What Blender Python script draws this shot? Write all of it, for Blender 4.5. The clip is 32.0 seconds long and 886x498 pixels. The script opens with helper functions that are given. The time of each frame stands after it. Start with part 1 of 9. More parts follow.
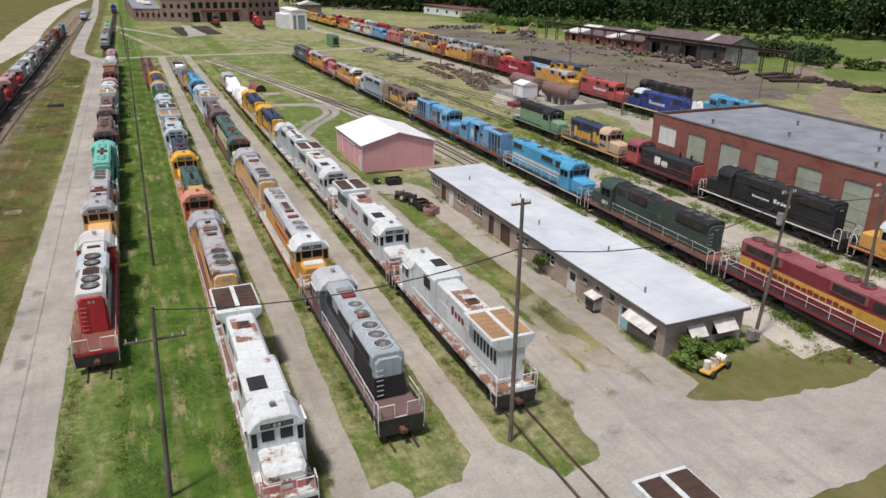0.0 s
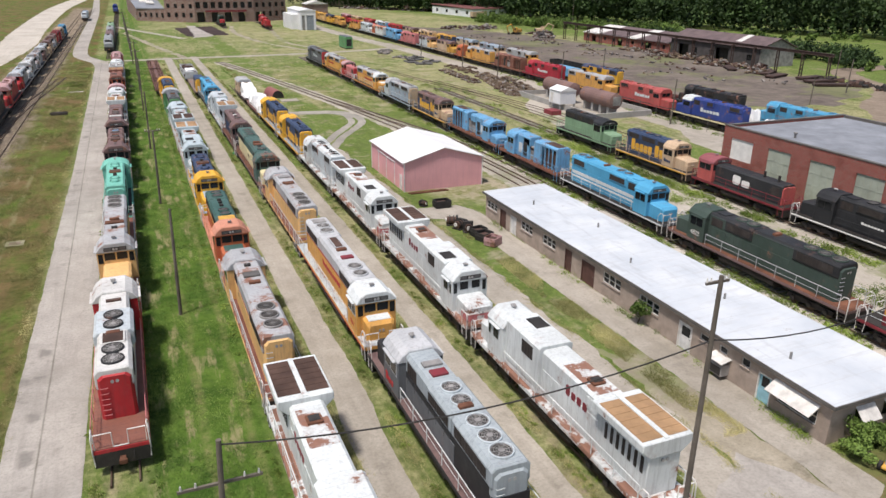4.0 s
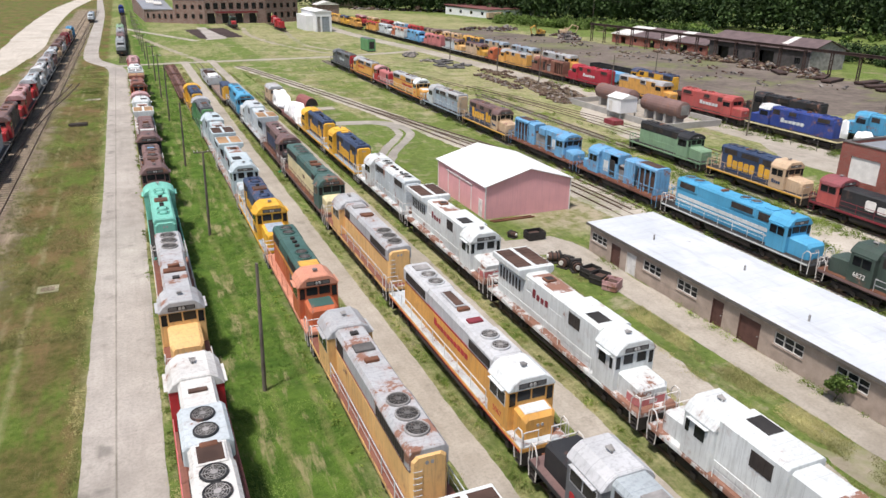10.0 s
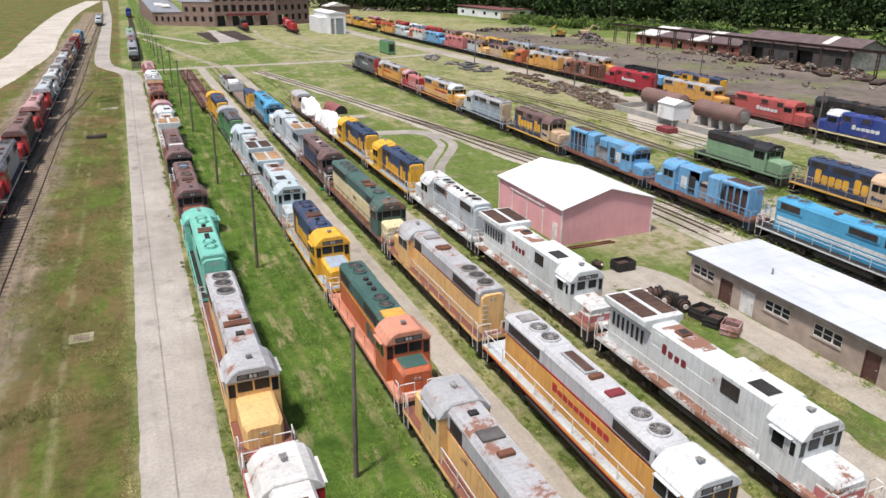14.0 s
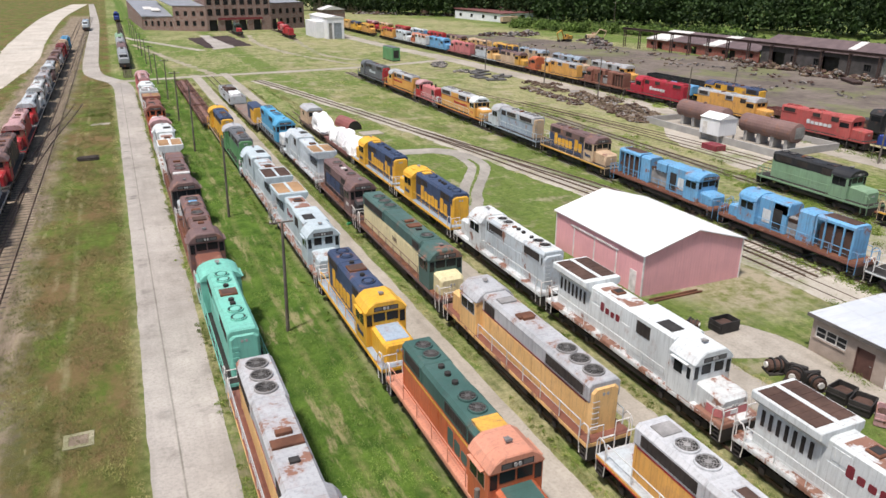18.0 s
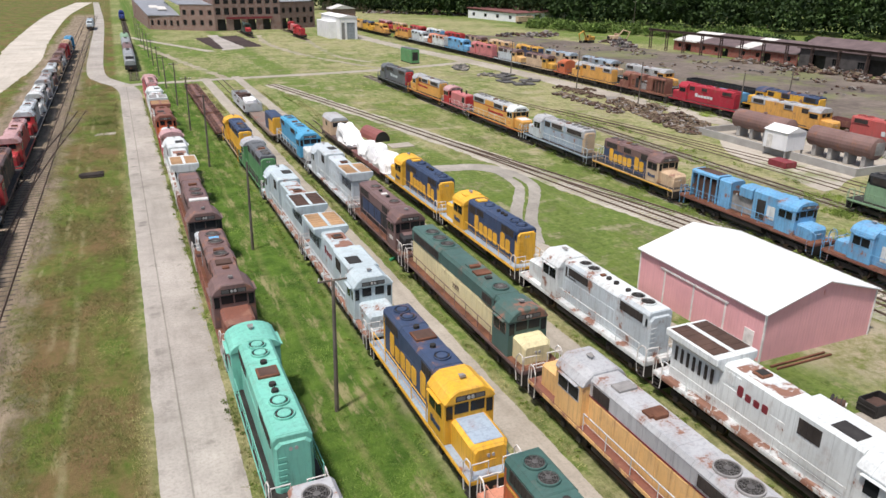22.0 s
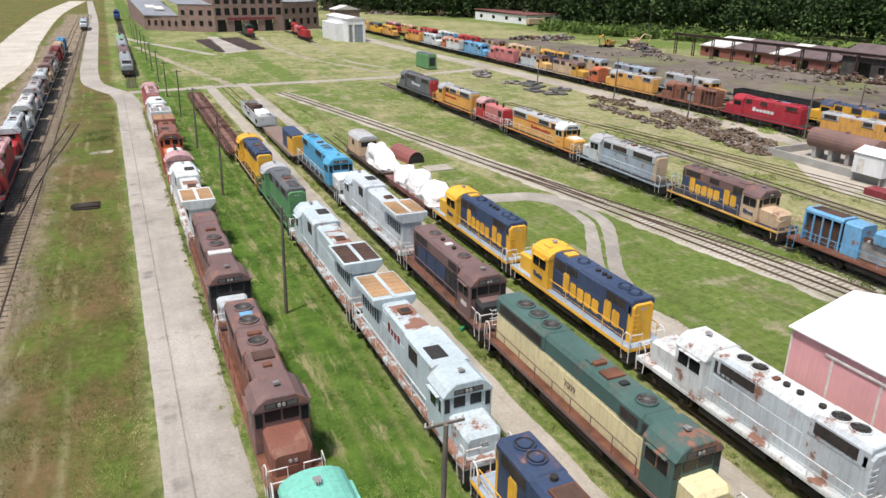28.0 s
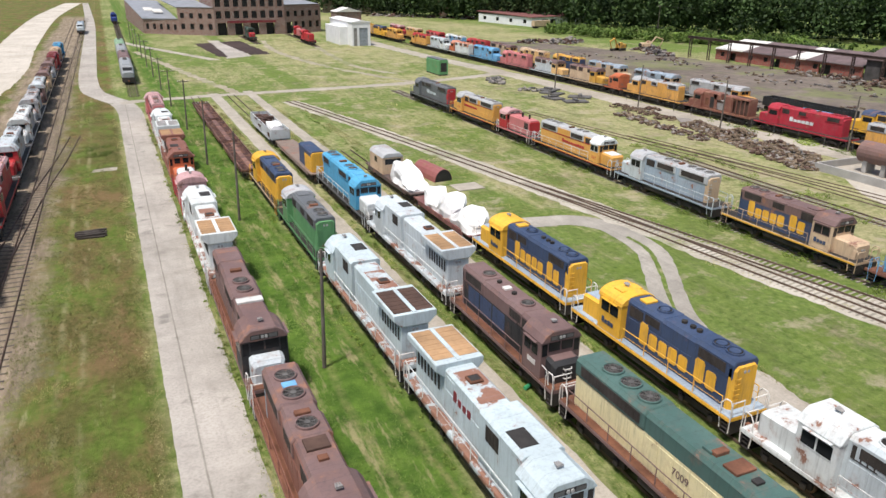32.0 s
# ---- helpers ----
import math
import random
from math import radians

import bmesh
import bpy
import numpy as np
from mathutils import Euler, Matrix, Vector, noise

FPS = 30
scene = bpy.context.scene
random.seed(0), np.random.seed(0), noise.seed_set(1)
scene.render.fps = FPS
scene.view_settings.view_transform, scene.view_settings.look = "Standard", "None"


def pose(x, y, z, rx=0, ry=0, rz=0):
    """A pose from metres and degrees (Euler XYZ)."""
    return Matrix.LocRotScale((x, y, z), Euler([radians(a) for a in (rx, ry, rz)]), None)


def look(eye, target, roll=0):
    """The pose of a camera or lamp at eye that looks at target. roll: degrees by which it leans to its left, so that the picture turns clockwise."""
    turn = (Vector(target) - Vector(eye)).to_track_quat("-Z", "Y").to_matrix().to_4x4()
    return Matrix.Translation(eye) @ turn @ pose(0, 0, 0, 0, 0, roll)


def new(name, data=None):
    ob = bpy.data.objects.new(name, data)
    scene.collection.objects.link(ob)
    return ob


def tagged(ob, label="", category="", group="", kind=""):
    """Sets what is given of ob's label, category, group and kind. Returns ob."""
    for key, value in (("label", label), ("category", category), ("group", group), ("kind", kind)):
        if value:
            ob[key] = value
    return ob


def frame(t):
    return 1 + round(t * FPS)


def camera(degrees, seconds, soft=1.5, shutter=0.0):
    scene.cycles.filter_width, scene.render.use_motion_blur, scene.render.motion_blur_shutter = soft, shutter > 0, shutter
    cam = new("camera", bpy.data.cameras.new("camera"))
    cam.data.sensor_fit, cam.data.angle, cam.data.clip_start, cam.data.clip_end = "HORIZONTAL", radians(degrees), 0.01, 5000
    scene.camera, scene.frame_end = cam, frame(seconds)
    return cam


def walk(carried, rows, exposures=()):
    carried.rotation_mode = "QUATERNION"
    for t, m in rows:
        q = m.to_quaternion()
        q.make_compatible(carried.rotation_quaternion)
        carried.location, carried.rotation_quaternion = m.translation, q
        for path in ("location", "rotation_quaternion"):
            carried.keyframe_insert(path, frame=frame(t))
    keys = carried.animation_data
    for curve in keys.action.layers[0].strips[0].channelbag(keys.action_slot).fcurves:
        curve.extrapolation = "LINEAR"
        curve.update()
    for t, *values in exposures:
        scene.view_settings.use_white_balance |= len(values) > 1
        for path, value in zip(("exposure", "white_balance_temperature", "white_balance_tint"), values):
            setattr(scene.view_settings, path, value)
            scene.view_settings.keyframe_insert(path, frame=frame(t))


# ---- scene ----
import functools

cam = camera(63.09, 32.0)
PATH = [
    (0.0, look((-0.743, 0.875, 27.363), (10.181, 26.653, 16.583), 0.66)),
    (0.5, look((-0.825, 2.548, 27.483), (10.100, 28.314, 16.678), 0.73)),
    (1.0, look((-0.995, 4.201, 27.511), (9.937, 29.959, 16.693), 0.76)),
    (1.5, look((-1.242, 5.849, 27.465), (9.693, 31.605, 16.645), 0.77)),
    (2.0, look((-1.541, 7.507, 27.368), (9.394, 33.265, 16.553), 0.75)),
    (2.5, look((-1.842, 9.186, 27.245), (9.091, 34.947, 16.436), 0.71)),
    (3.0, look((-2.099, 10.873, 27.122), (8.834, 36.635, 16.317), 0.67)),
    (3.5, look((-2.314, 12.509, 27.025), (8.623, 38.270, 16.222), 0.65)),
    (5.5, look((-3.080, 18.386, 26.821), (7.922, 44.120, 16.018), 0.74)),
    (6.0, look((-3.376, 19.673, 26.733), (7.630, 45.404, 15.926), 0.75)),
    (6.5, look((-3.706, 20.893, 26.630), (7.294, 46.629, 15.830), 0.75)),
    (7.0, look((-4.096, 22.066, 26.534), (6.894, 47.809, 15.740), 0.73)),
    (7.5, look((-4.570, 23.221, 26.459), (6.415, 48.968, 15.669), 0.69)),
    (8.0, look((-5.102, 24.402, 26.419), (5.893, 50.146, 15.633), 0.66)),
    (8.5, look((-5.622, 25.613, 26.421), (5.387, 51.351, 15.633), 0.64)),
    (9.0, look((-6.088, 26.829, 26.438), (4.920, 52.563, 15.640), 0.64)),
    (9.5, look((-6.513, 28.051, 26.422), (4.493, 53.787, 15.628), 0.63)),
    (10.0, look((-6.903, 29.283, 26.379), (4.101, 55.026, 15.598), 0.61)),
    (10.5, look((-7.265, 30.518, 26.352), (3.733, 56.264, 15.573), 0.59)),
    (11.0, look((-7.612, 31.760, 26.347), (3.380, 57.503, 15.557), 0.58)),
    (11.5, look((-7.951, 33.043, 26.331), (3.038, 58.786, 15.535), 0.58)),
    (12.0, look((-8.300, 34.395, 26.285), (2.682, 60.140, 15.487), 0.58)),
    (12.5, look((-8.681, 35.805, 26.217), (2.288, 61.554, 15.415), 0.53)),
    (13.0, look((-9.064, 37.260, 26.136), (1.878, 63.023, 15.342), 0.42)),
    (13.5, look((-9.415, 38.767, 26.075), (1.494, 64.552, 15.297), 0.28)),
    (14.0, look((-9.751, 40.344, 26.080), (1.152, 66.136, 15.314), 0.21)),
    (14.5, look((-10.054, 41.968, 26.133), (0.881, 67.749, 15.374), 0.20)),
    (16.5, look((-10.277, 48.616, 26.248), (1.110, 74.208, 15.506), 0.06)),
    (17.0, look((-10.376, 50.346, 26.216), (1.003, 75.958, 15.515), 0.06)),
    (17.5, look((-10.553, 52.040, 26.222), (0.808, 77.668, 15.538), 0.10)),
    (18.0, look((-10.771, 53.702, 26.274), (0.559, 79.339, 15.580), 0.16)),
    (18.5, look((-10.970, 55.363, 26.342), (0.312, 81.012, 15.625), 0.19)),
    (19.0, look((-11.119, 57.044, 26.382), (0.117, 82.704, 15.643), 0.17)),
    (19.5, look((-11.218, 58.722, 26.381), (-0.008, 84.387, 15.628), 0.13)),
    (20.0, look((-11.261, 60.311, 26.373), (-0.075, 85.983, 15.610), 0.08)),
    (20.5, look((-11.244, 61.805, 26.353), (-0.079, 87.483, 15.585), 0.05)),
    (21.0, look((-11.171, 63.303, 26.276), (0.001, 88.978, 15.507), 0.09)),
    (21.5, look((-11.053, 64.859, 26.156), (0.138, 90.532, 15.401), 0.19)),
    (22.0, look((-10.928, 66.447, 26.066), (0.276, 92.122, 15.328), 0.29)),
    (22.5, look((-10.822, 68.030, 26.027), (0.391, 93.704, 15.297), 0.38)),
    (23.0, look((-10.731, 69.596, 25.996), (0.494, 95.265, 15.268), 0.46)),
    (23.5, look((-10.657, 71.138, 25.956), (0.591, 96.795, 15.224), 0.53)),
    (24.0, look((-10.603, 72.632, 25.935), (0.664, 98.278, 15.195), 0.58)),
    (24.5, look((-10.578, 74.059, 25.935), (0.707, 99.697, 15.195), 0.59)),
    (25.0, look((-10.590, 75.418, 25.950), (0.713, 101.052, 15.220), 0.56)),
    (25.5, look((-10.631, 76.715, 25.976), (0.673, 102.354, 15.257), 0.52)),
    (27.5, look((-11.172, 81.628, 25.897), (0.210, 107.231, 15.175), 0.53)),
    (28.0, look((-11.367, 82.748, 25.897), (0.063, 108.328, 15.171), 0.66)),
    (28.5, look((-11.543, 83.826, 25.931), (-0.072, 109.384, 15.196), 0.79)),
    (29.0, look((-11.703, 84.849, 25.996), (-0.209, 110.399, 15.270), 0.84)),
    (29.5, look((-11.870, 85.851, 26.076), (-0.368, 111.405, 15.367), 0.83)),
    (30.0, look((-12.052, 86.911, 26.155), (-0.526, 112.454, 15.447), 0.84)),
    (30.5, look((-12.219, 88.053, 26.223), (-0.647, 113.572, 15.505), 0.88)),
    (31.0, look((-12.319, 89.225, 26.282), (-0.727, 114.734, 15.562), 0.88)),
    (31.5, look((-12.355, 90.375, 26.339), (-0.772, 115.890, 15.622), 0.78)),
    (32.0, look((-12.395, 91.480, 26.397), (-0.816, 116.999, 15.687), 0.57)),
]
walk(cam, PATH, [(0.0, -0.18, 6500, 13), (3.0, -0.03, 6500, 13), (6.0, 0.15, 6500, 13), (9.0, 0.21, 6500, 13), (16.0, 0.2, 6500, 13), (22.0, 0.17, 6500, 12.5), (27.0, 0.24, 6500, 11), (32.0, 0.27, 6500, 11)])

# ---- world, sun, exposure ----
world = bpy.data.worlds.new("sky")
scene.world = world
world.use_nodes = True
_wn = world.node_tree.nodes
_bg = _wn["Background"]
_sky = _wn.new("ShaderNodeTexSky")
_sky.sky_type = 'NISHITA'
_sky.sun_disc = False
SUN_EL, SUN_AZ = 68.0, 241.0          # degrees; azimuth clockwise from +y
_sky.sun_elevation, _sky.sun_rotation = radians(SUN_EL), radians(SUN_AZ)
_sky.air_density, _sky.dust_density = 1.2, 3.0
world.node_tree.links.new(_sky.outputs[0], _bg.inputs[0])
_bg.inputs[1].default_value = 0.112
sun = new("sun", bpy.data.lights.new("sun", 'SUN'))
sun.data.energy, sun.data.angle, sun.data.color = 4.25, radians(6.0), (1.0, 0.95, 0.893)
_dirv = Vector((math.sin(radians(SUN_AZ)) * math.cos(radians(SUN_EL)), math.cos(radians(SUN_AZ)) * math.cos(radians(SUN_EL)), math.sin(radians(SUN_EL))))
sun.matrix_world = look(_dirv * 300, (0, 0, 0))

# ---- materials ----
MATS = {}


class Nodes:
    """A thin wrapper round a material's node tree."""

    def __init__(self, name):
        self.mat = bpy.data.materials.new(name)
        self.mat.use_nodes = True
        self.tree = self.mat.node_tree
        self.bsdf = self.tree.nodes["Principled BSDF"]
        geo = self.tree.nodes.new("ShaderNodeNewGeometry")
        self.pos, self.normal, self.island = geo.outputs["Position"], geo.outputs["Normal"], geo.outputs["Random Per Island"]

    def add(self, kind, **inputs):
        n = self.tree.nodes.new(kind)
        for key, value in inputs.items():
            self.put(n.inputs[key.replace("_", " ")], value)
        return n

    def put(self, socket, value):
        if isinstance(value, bpy.types.NodeSocket):
            self.tree.links.new(value, socket)
        else:
            socket.default_value = value

    def noise(self, scale, detail=3.0, rough=0.55, stretch=None, vec=None):
        vec = vec or self.pos
        if stretch:
            m = self.add("ShaderNodeMapping", Vector=vec, Scale=stretch)
            vec = m.outputs[0]
        n = self.add("ShaderNodeTexNoise", Vector=vec, Scale=scale, Detail=detail, Roughness=rough)
        return n.outputs["Fac"]

    def ramp(self, fac, a, b, lo=0.0, hi=1.0):
        n = self.add("ShaderNodeMapRange", Value=fac)
        n.inputs[1].default_value, n.inputs[2].default_value = a, b
        n.inputs[3].default_value, n.inputs[4].default_value = lo, hi
        return n.outputs[0]

    def mix(self, fac, a, b):
        n = self.tree.nodes.new("ShaderNodeMix")
        n.data_type = 'RGBA'
        self.put(n.inputs[0], fac)
        for sock, value in ((n.inputs[6], a), (n.inputs[7], b)):
            self.put(sock, (*value, 1.0) if isinstance(value, tuple) and len(value) == 3 else value)
        return n.outputs[2]

    def math(self, op, a, b=0.0):
        n = self.tree.nodes.new("ShaderNodeMath")
        n.operation = op
        self.put(n.inputs[0], a)
        self.put(n.inputs[1], b)
        return n.outputs[0]

    def bump(self, height, strength=0.3, distance=0.02):
        n = self.add("ShaderNodeBump", Height=height, Strength=strength, Distance=distance)
        self.put(self.bsdf.inputs["Normal"], n.outputs[0])

    def done(self, colour, rough=0.6, metal=0.0, spec=0.4):
        self.put(self.bsdf.inputs["Base Color"], (*colour, 1.0) if isinstance(colour, tuple) and len(colour) == 3 else colour)
        self.put(self.bsdf.inputs["Roughness"], rough)
        self.put(self.bsdf.inputs["Metallic"], metal)
        self.put(self.bsdf.inputs["Specular IOR Level"], spec)
        return self.mat


def paint(name, colour, rust=0.15, dirt=0.35, rough=0.5, rust_col=(0.155, 0.08, 0.056)):
    """Weathered paint on steel: fading, soot and streaks, rust in patches."""
    key = (name, rust, dirt)
    if key in MATS:
        return MATS[key]
    m = Nodes("paint_" + name)
    fade, mid = m.noise(0.3, 4), m.noise(1.3, 5, 0.62)
    c = m.mix(m.ramp(fade, 0.3, 0.72), tuple(v * 0.80 for v in colour), tuple(min(1, v * 1.05 + 0.015) for v in colour))
    lum = sum(colour) / 3
    c = m.mix(m.math('MULTIPLY', m.ramp(mid, 0.45, 0.75), 0.5 * dirt), c, tuple(0.6 * v + 0.18 * lum + 0.05 for v in colour))
    streak = m.noise(1.7, 5, 0.65, stretch=(3.0, 3.0, 0.3))
    grey = tuple(0.42 * v + 0.05 * lum + 0.02 for v in colour)
    c = m.mix(m.math('MULTIPLY', m.ramp(streak, 0.48, 0.76), min(1.0, 1.3 * dirt)), c, grey)
    fine = m.noise(7.0, 5, 0.7)
    c = m.mix(m.math('MULTIPLY', m.ramp(fine, 0.55, 0.72), 0.55 * dirt), c, tuple(0.4 * v + 0.03 for v in colour))
    r = m.math('ADD', m.math('MULTIPLY', m.noise(0.75, 5, 0.6), 0.92), m.math('MULTIPLY', m.noise(3.5, 5, 0.7, stretch=(1.6, 1.6, 0.7)), 0.26))
    edge = 0.825 - 0.36 * rust
    patch = m.ramp(r, edge, edge + 0.035)
    rustc = m.mix(m.noise(4.0, 4), rust_col, tuple(v * 2.0 for v in rust_col))
    c = m.mix(patch, c, rustc)
    halo = m.ramp(r, edge - 0.1, edge + 0.02, 0.0, 0.3)
    c = m.mix(halo, c, tuple(v * 1.5 for v in rust_col))
    # panel joints, one about every metre along the body
    along = m.add("ShaderNodeSeparateXYZ", Vector=m.pos).outputs[1]
    gap = m.math('ABSOLUTE', m.math('SUBTRACT', m.math('FRACT', m.math('DIVIDE', along, 1.17)), 0.5))
    c = m.mix(m.ramp(gap, 0.0, 0.024, 0.4, 0.0), c, tuple(0.3 * v + 0.015 for v in colour))
    m.bump(m.math('ADD', fine, m.math('MULTIPLY', patch, 0.6)), 0.3, 0.015)
    MATS[key] = m.done(c, m.ramp(mid, 0.2, 0.8, rough - 0.05, rough + 0.25), 0.0, 0.3)
    return MATS[key]


def plain(name, colour, rough=0.7, metal=0.0, grain=12.0, amount=0.3, bump=0.2):
    if name in MATS:
        return MATS[name]
    m = Nodes(name)
    big, fine = m.noise(grain * 0.12, 4), m.noise(grain, 4, 0.6)
    c = m.mix(m.ramp(big, 0.3, 0.7), tuple(v * (1 - amount) for v in colour), tuple(min(1, v * (1 + amount * 0.6)) for v in colour))
    c = m.mix(m.math('MULTIPLY', m.ramp(fine, 0.45, 0.75), amount), c, tuple(v * 0.55 for v in colour))
    m.bump(fine, bump, 0.02)
    MATS[name] = m.done(c, rough, metal, 0.3)
    return MATS[name]


def glass_dark():
    if "glass" not in MATS:
        m = Nodes("window_glass")
        c = m.mix(m.noise(0.6, 2), (0.006, 0.007, 0.008), (0.022, 0.025, 0.028))
        MATS["glass"] = m.done(c, 0.22, 0.0, 0.25)
    return MATS["glass"]


STEEL = plain("under_steel", (0.045, 0.04, 0.036), 0.75, 0.2, 6, 0.5)
RUST = plain("rust", (0.17, 0.075, 0.045), 0.85, 0.1, 5, 0.5)
RAIL = plain("rail_steel", (0.15, 0.105, 0.08), 0.5, 0.5, 4, 0.4)
PALETIE = plain("weathered_tie", (0.29, 0.265, 0.215), 0.9, 0, 3, 0.5, 0.5)
WOOD = plain("tie_wood", (0.095, 0.078, 0.064), 0.9, 0, 4, 0.45, 0.5)
POLE = plain("pole_wood", (0.14, 0.12, 0.10), 0.9, 0, 5, 0.4, 0.5)
FAN_DARK = plain("fan_dark", (0.04, 0.037, 0.035), 0.7, 0.2, 8, 0.4)
FAN_GREY = plain("fan_grey", (0.28, 0.27, 0.26), 0.7, 0.1, 8, 0.4)
FAN_MID = plain("fan_mid", (0.11, 0.105, 0.10), 0.7, 0.1, 8, 0.4)
CHALK = plain("rail_white", (0.62, 0.60, 0.57), 0.6, 0, 8, 0.3)
PLY = plain("plywood", (0.34, 0.21, 0.11), 0.8, 0, 3, 0.35)
GRILLE = plain("grille", (0.05, 0.042, 0.038), 0.7, 0.2, 8, 0.4)
RUSTDARK = plain("rusty_screen", (0.085, 0.05, 0.038), 0.8, 0.1, 4, 0.45)
LENS = plain("lamp_lens", (0.34, 0.34, 0.33), 0.35, 0, 10, 0.2)
NUMB = plain("number_glass", (0.10, 0.10, 0.10), 0.4, 0, 10, 0.3)
BOARD = plain("board_white", (0.75, 0.74, 0.70), 0.5, 0, 10, 0.15)


def ground_mat():
    m = Nodes("grass_ground")
    big, mid, fine = m.noise(0.016, 5, 0.62), m.noise(0.13, 6, 0.68), m.noise(1.4, 6, 0.72)
    tiny = m.noise(6.0, 5, 0.75)
    mown = m.noise(0.5, 6, 0.7, stretch=(1.6, 0.4, 1))
    lush = m.mix(m.ramp(fine, 0.3, 0.7), (0.058, 0.104, 0.018), (0.182, 0.238, 0.062))
    dry = m.mix(m.ramp(fine, 0.3, 0.7), (0.19, 0.185, 0.085), (0.41, 0.38, 0.21))
    sel = m.math('ADD', m.math('MULTIPLY', big, 0.7), m.math('ADD', m.math('MULTIPLY', mid, 0.55), m.math('MULTIPLY', fine, 0.18)))
    sel = m.math('ADD', sel, m.math('MULTIPLY', mown, 0.45))
    # lush in the strip between the first rows, drier to both sides
    sep = m.add("ShaderNodeSeparateXYZ", Vector=m.pos)
    strip_ = m.ramp(m.math('ABSOLUTE', m.math('ADD', sep.outputs[0], 1.2)), 2.5, 5.0, -0.10, 0.0)
    west = m.ramp(sep.outputs[0], -11.0, -20.0, 0.0, 0.06)
    # drier eastward, which also pales the distant ground in place of haze
    east = m.ramp(sep.outputs[0], 3.0, 50.0, 0.0, 0.06)
    dx, dy = m.math('SUBTRACT', sep.outputs[0], 34.0), m.math('SUBTRACT', sep.outputs[1], 137.0)
    glade = m.math('SQRT', m.math('ADD', m.math('MULTIPLY', dx, dx), m.math('MULTIPLY', dy, dy)))
    sel = m.math('ADD', sel, m.ramp(glade, 9.0, 27.0, -0.15, 0.0))
    sel = m.math('ADD', sel, m.ramp(m.math('ABSOLUTE', m.math('SUBTRACT', sep.outputs[0], 29.2)), 1.5, 3.5, -0.14, 0.0))
    meadow = m.ramp(sep.outputs[0], 165.0, 200.0, 0.0, -0.22)
    sel = m.math('ADD', sel, meadow)
    sel = m.math('ADD', sel, m.math('ADD', strip_, m.math('ADD', west, east)))
    c = m.mix(m.ramp(sel, 0.89, 1.05), lush, dry)
    bare = m.mix(tiny, (0.20, 0.155, 0.105), (0.36, 0.30, 0.215))
    b2 = m.math('ADD', m.noise(0.075, 6, 0.72), m.math('MULTIPLY', mown, 0.25))
    c = m.mix(m.ramp(b2, 0.70, 0.80, 0, 0.85), c, bare)
    olive = m.noise(0.2, 6, 0.7, stretch=(1.3, 0.5, 1))
    c = m.mix(m.ramp(olive, 0.5, 0.66, 0.0, 0.5), c, (0.07, 0.09, 0.028))
    earth = m.math('MULTIPLY', m.ramp(m.noise(0.11, 6, 0.72, stretch=(1.5, 0.6, 1)), 0.46, 0.62), m.ramp(sep.outputs[0], -11.0, -15.0, 0.15, 0.8))
    c = m.mix(earth, c, (0.135, 0.105, 0.058))
    c = m.mix(m.math('MULTIPLY', m.ramp(tiny, 0.5, 0.7), 0.5), c, (0.045, 0.06, 0.02))
    straw = m.noise(2.2, 5, 0.7, stretch=(2.5, 0.5, 1))
    c = m.mix(m.math('MULTIPLY', m.ramp(straw, 0.55, 0.72), 0.4), c, (0.33, 0.30, 0.15))
    c = m.mix(m.ramp(sep.outputs[0], -11.5, -14.0, 0.0, 0.45), c, m.mix(m.ramp(mid, 0.4, 0.6), (0.060, 0.072, 0.017), (0.135, 0.122, 0.042)))
    # brown cinders round the outer tracks, fading into the verge
    ragged = m.math('ADD', sep.outputs[0], m.math('ADD', m.math('MULTIPLY', mid, 10.0), m.math('MULTIPLY', fine, 5.0)))
    cinder = m.math('MULTIPLY', m.ramp(ragged, -11.3, -14.8), m.ramp(ragged, -27.5, -24.5))
    cinder = m.math('MULTIPLY', cinder, m.math('MULTIPLY', m.ramp(sep.outputs[1], 40.0, 70.0), m.ramp(sep.outputs[1], 620.0, 570.0)))
    soil = m.mix(m.ramp(m.noise(0.5, 6, 0.7, stretch=(1.6, 0.2, 1)), 0.35, 0.68), (0.13, 0.10, 0.075), (0.33, 0.262, 0.20))
    c = m.mix(m.math('MULTIPLY', cinder, 0.92), c, soil)
    clump = m.noise(0.9, 5, 0.7, stretch=(1.2, 0.6, 1))
    c = m.mix(m.ramp(clump, 0.52, 0.68, 0.0, 0.5), c, (0.05, 0.078, 0.018))
    pale = m.noise(0.35, 6, 0.75, stretch=(1.6, 0.3, 1))
    c = m.mix(m.ramp(pale, 0.56, 0.70, 0.0, 0.3), c, (0.40, 0.36, 0.21))
    worn_ = m.math('SUBTRACT', m.noise(0.17, 6, 0.72), m.math('MULTIPLY', m.noise(0.6, 4, 0.7), 0.2))
    open_ = m.math('MULTIPLY', m.ramp(sep.outputs[0], 22.0, 25.0), m.ramp(sep.outputs[0], 96.0, 90.0))
    c = m.mix(m.math('MULTIPLY', m.ramp(worn_, 0.44, 0.53), m.math('MULTIPLY', open_, 0.7)), c, m.mix(tiny, (0.24, 0.20, 0.13), (0.42, 0.37, 0.27)))
    rank_ = m.noise(0.22, 6, 0.7)
    c = m.mix(m.math('MULTIPLY', m.ramp(rank_, 0.52, 0.64), m.math('MULTIPLY', open_, 0.55)), c, m.mix(fine, (0.06, 0.10, 0.014), (0.15, 0.20, 0.04)))
    sx, sy = m.math('SUBTRACT', sep.outputs[0], 38.5), m.math('SUBTRACT', sep.outputs[1], 97.5)
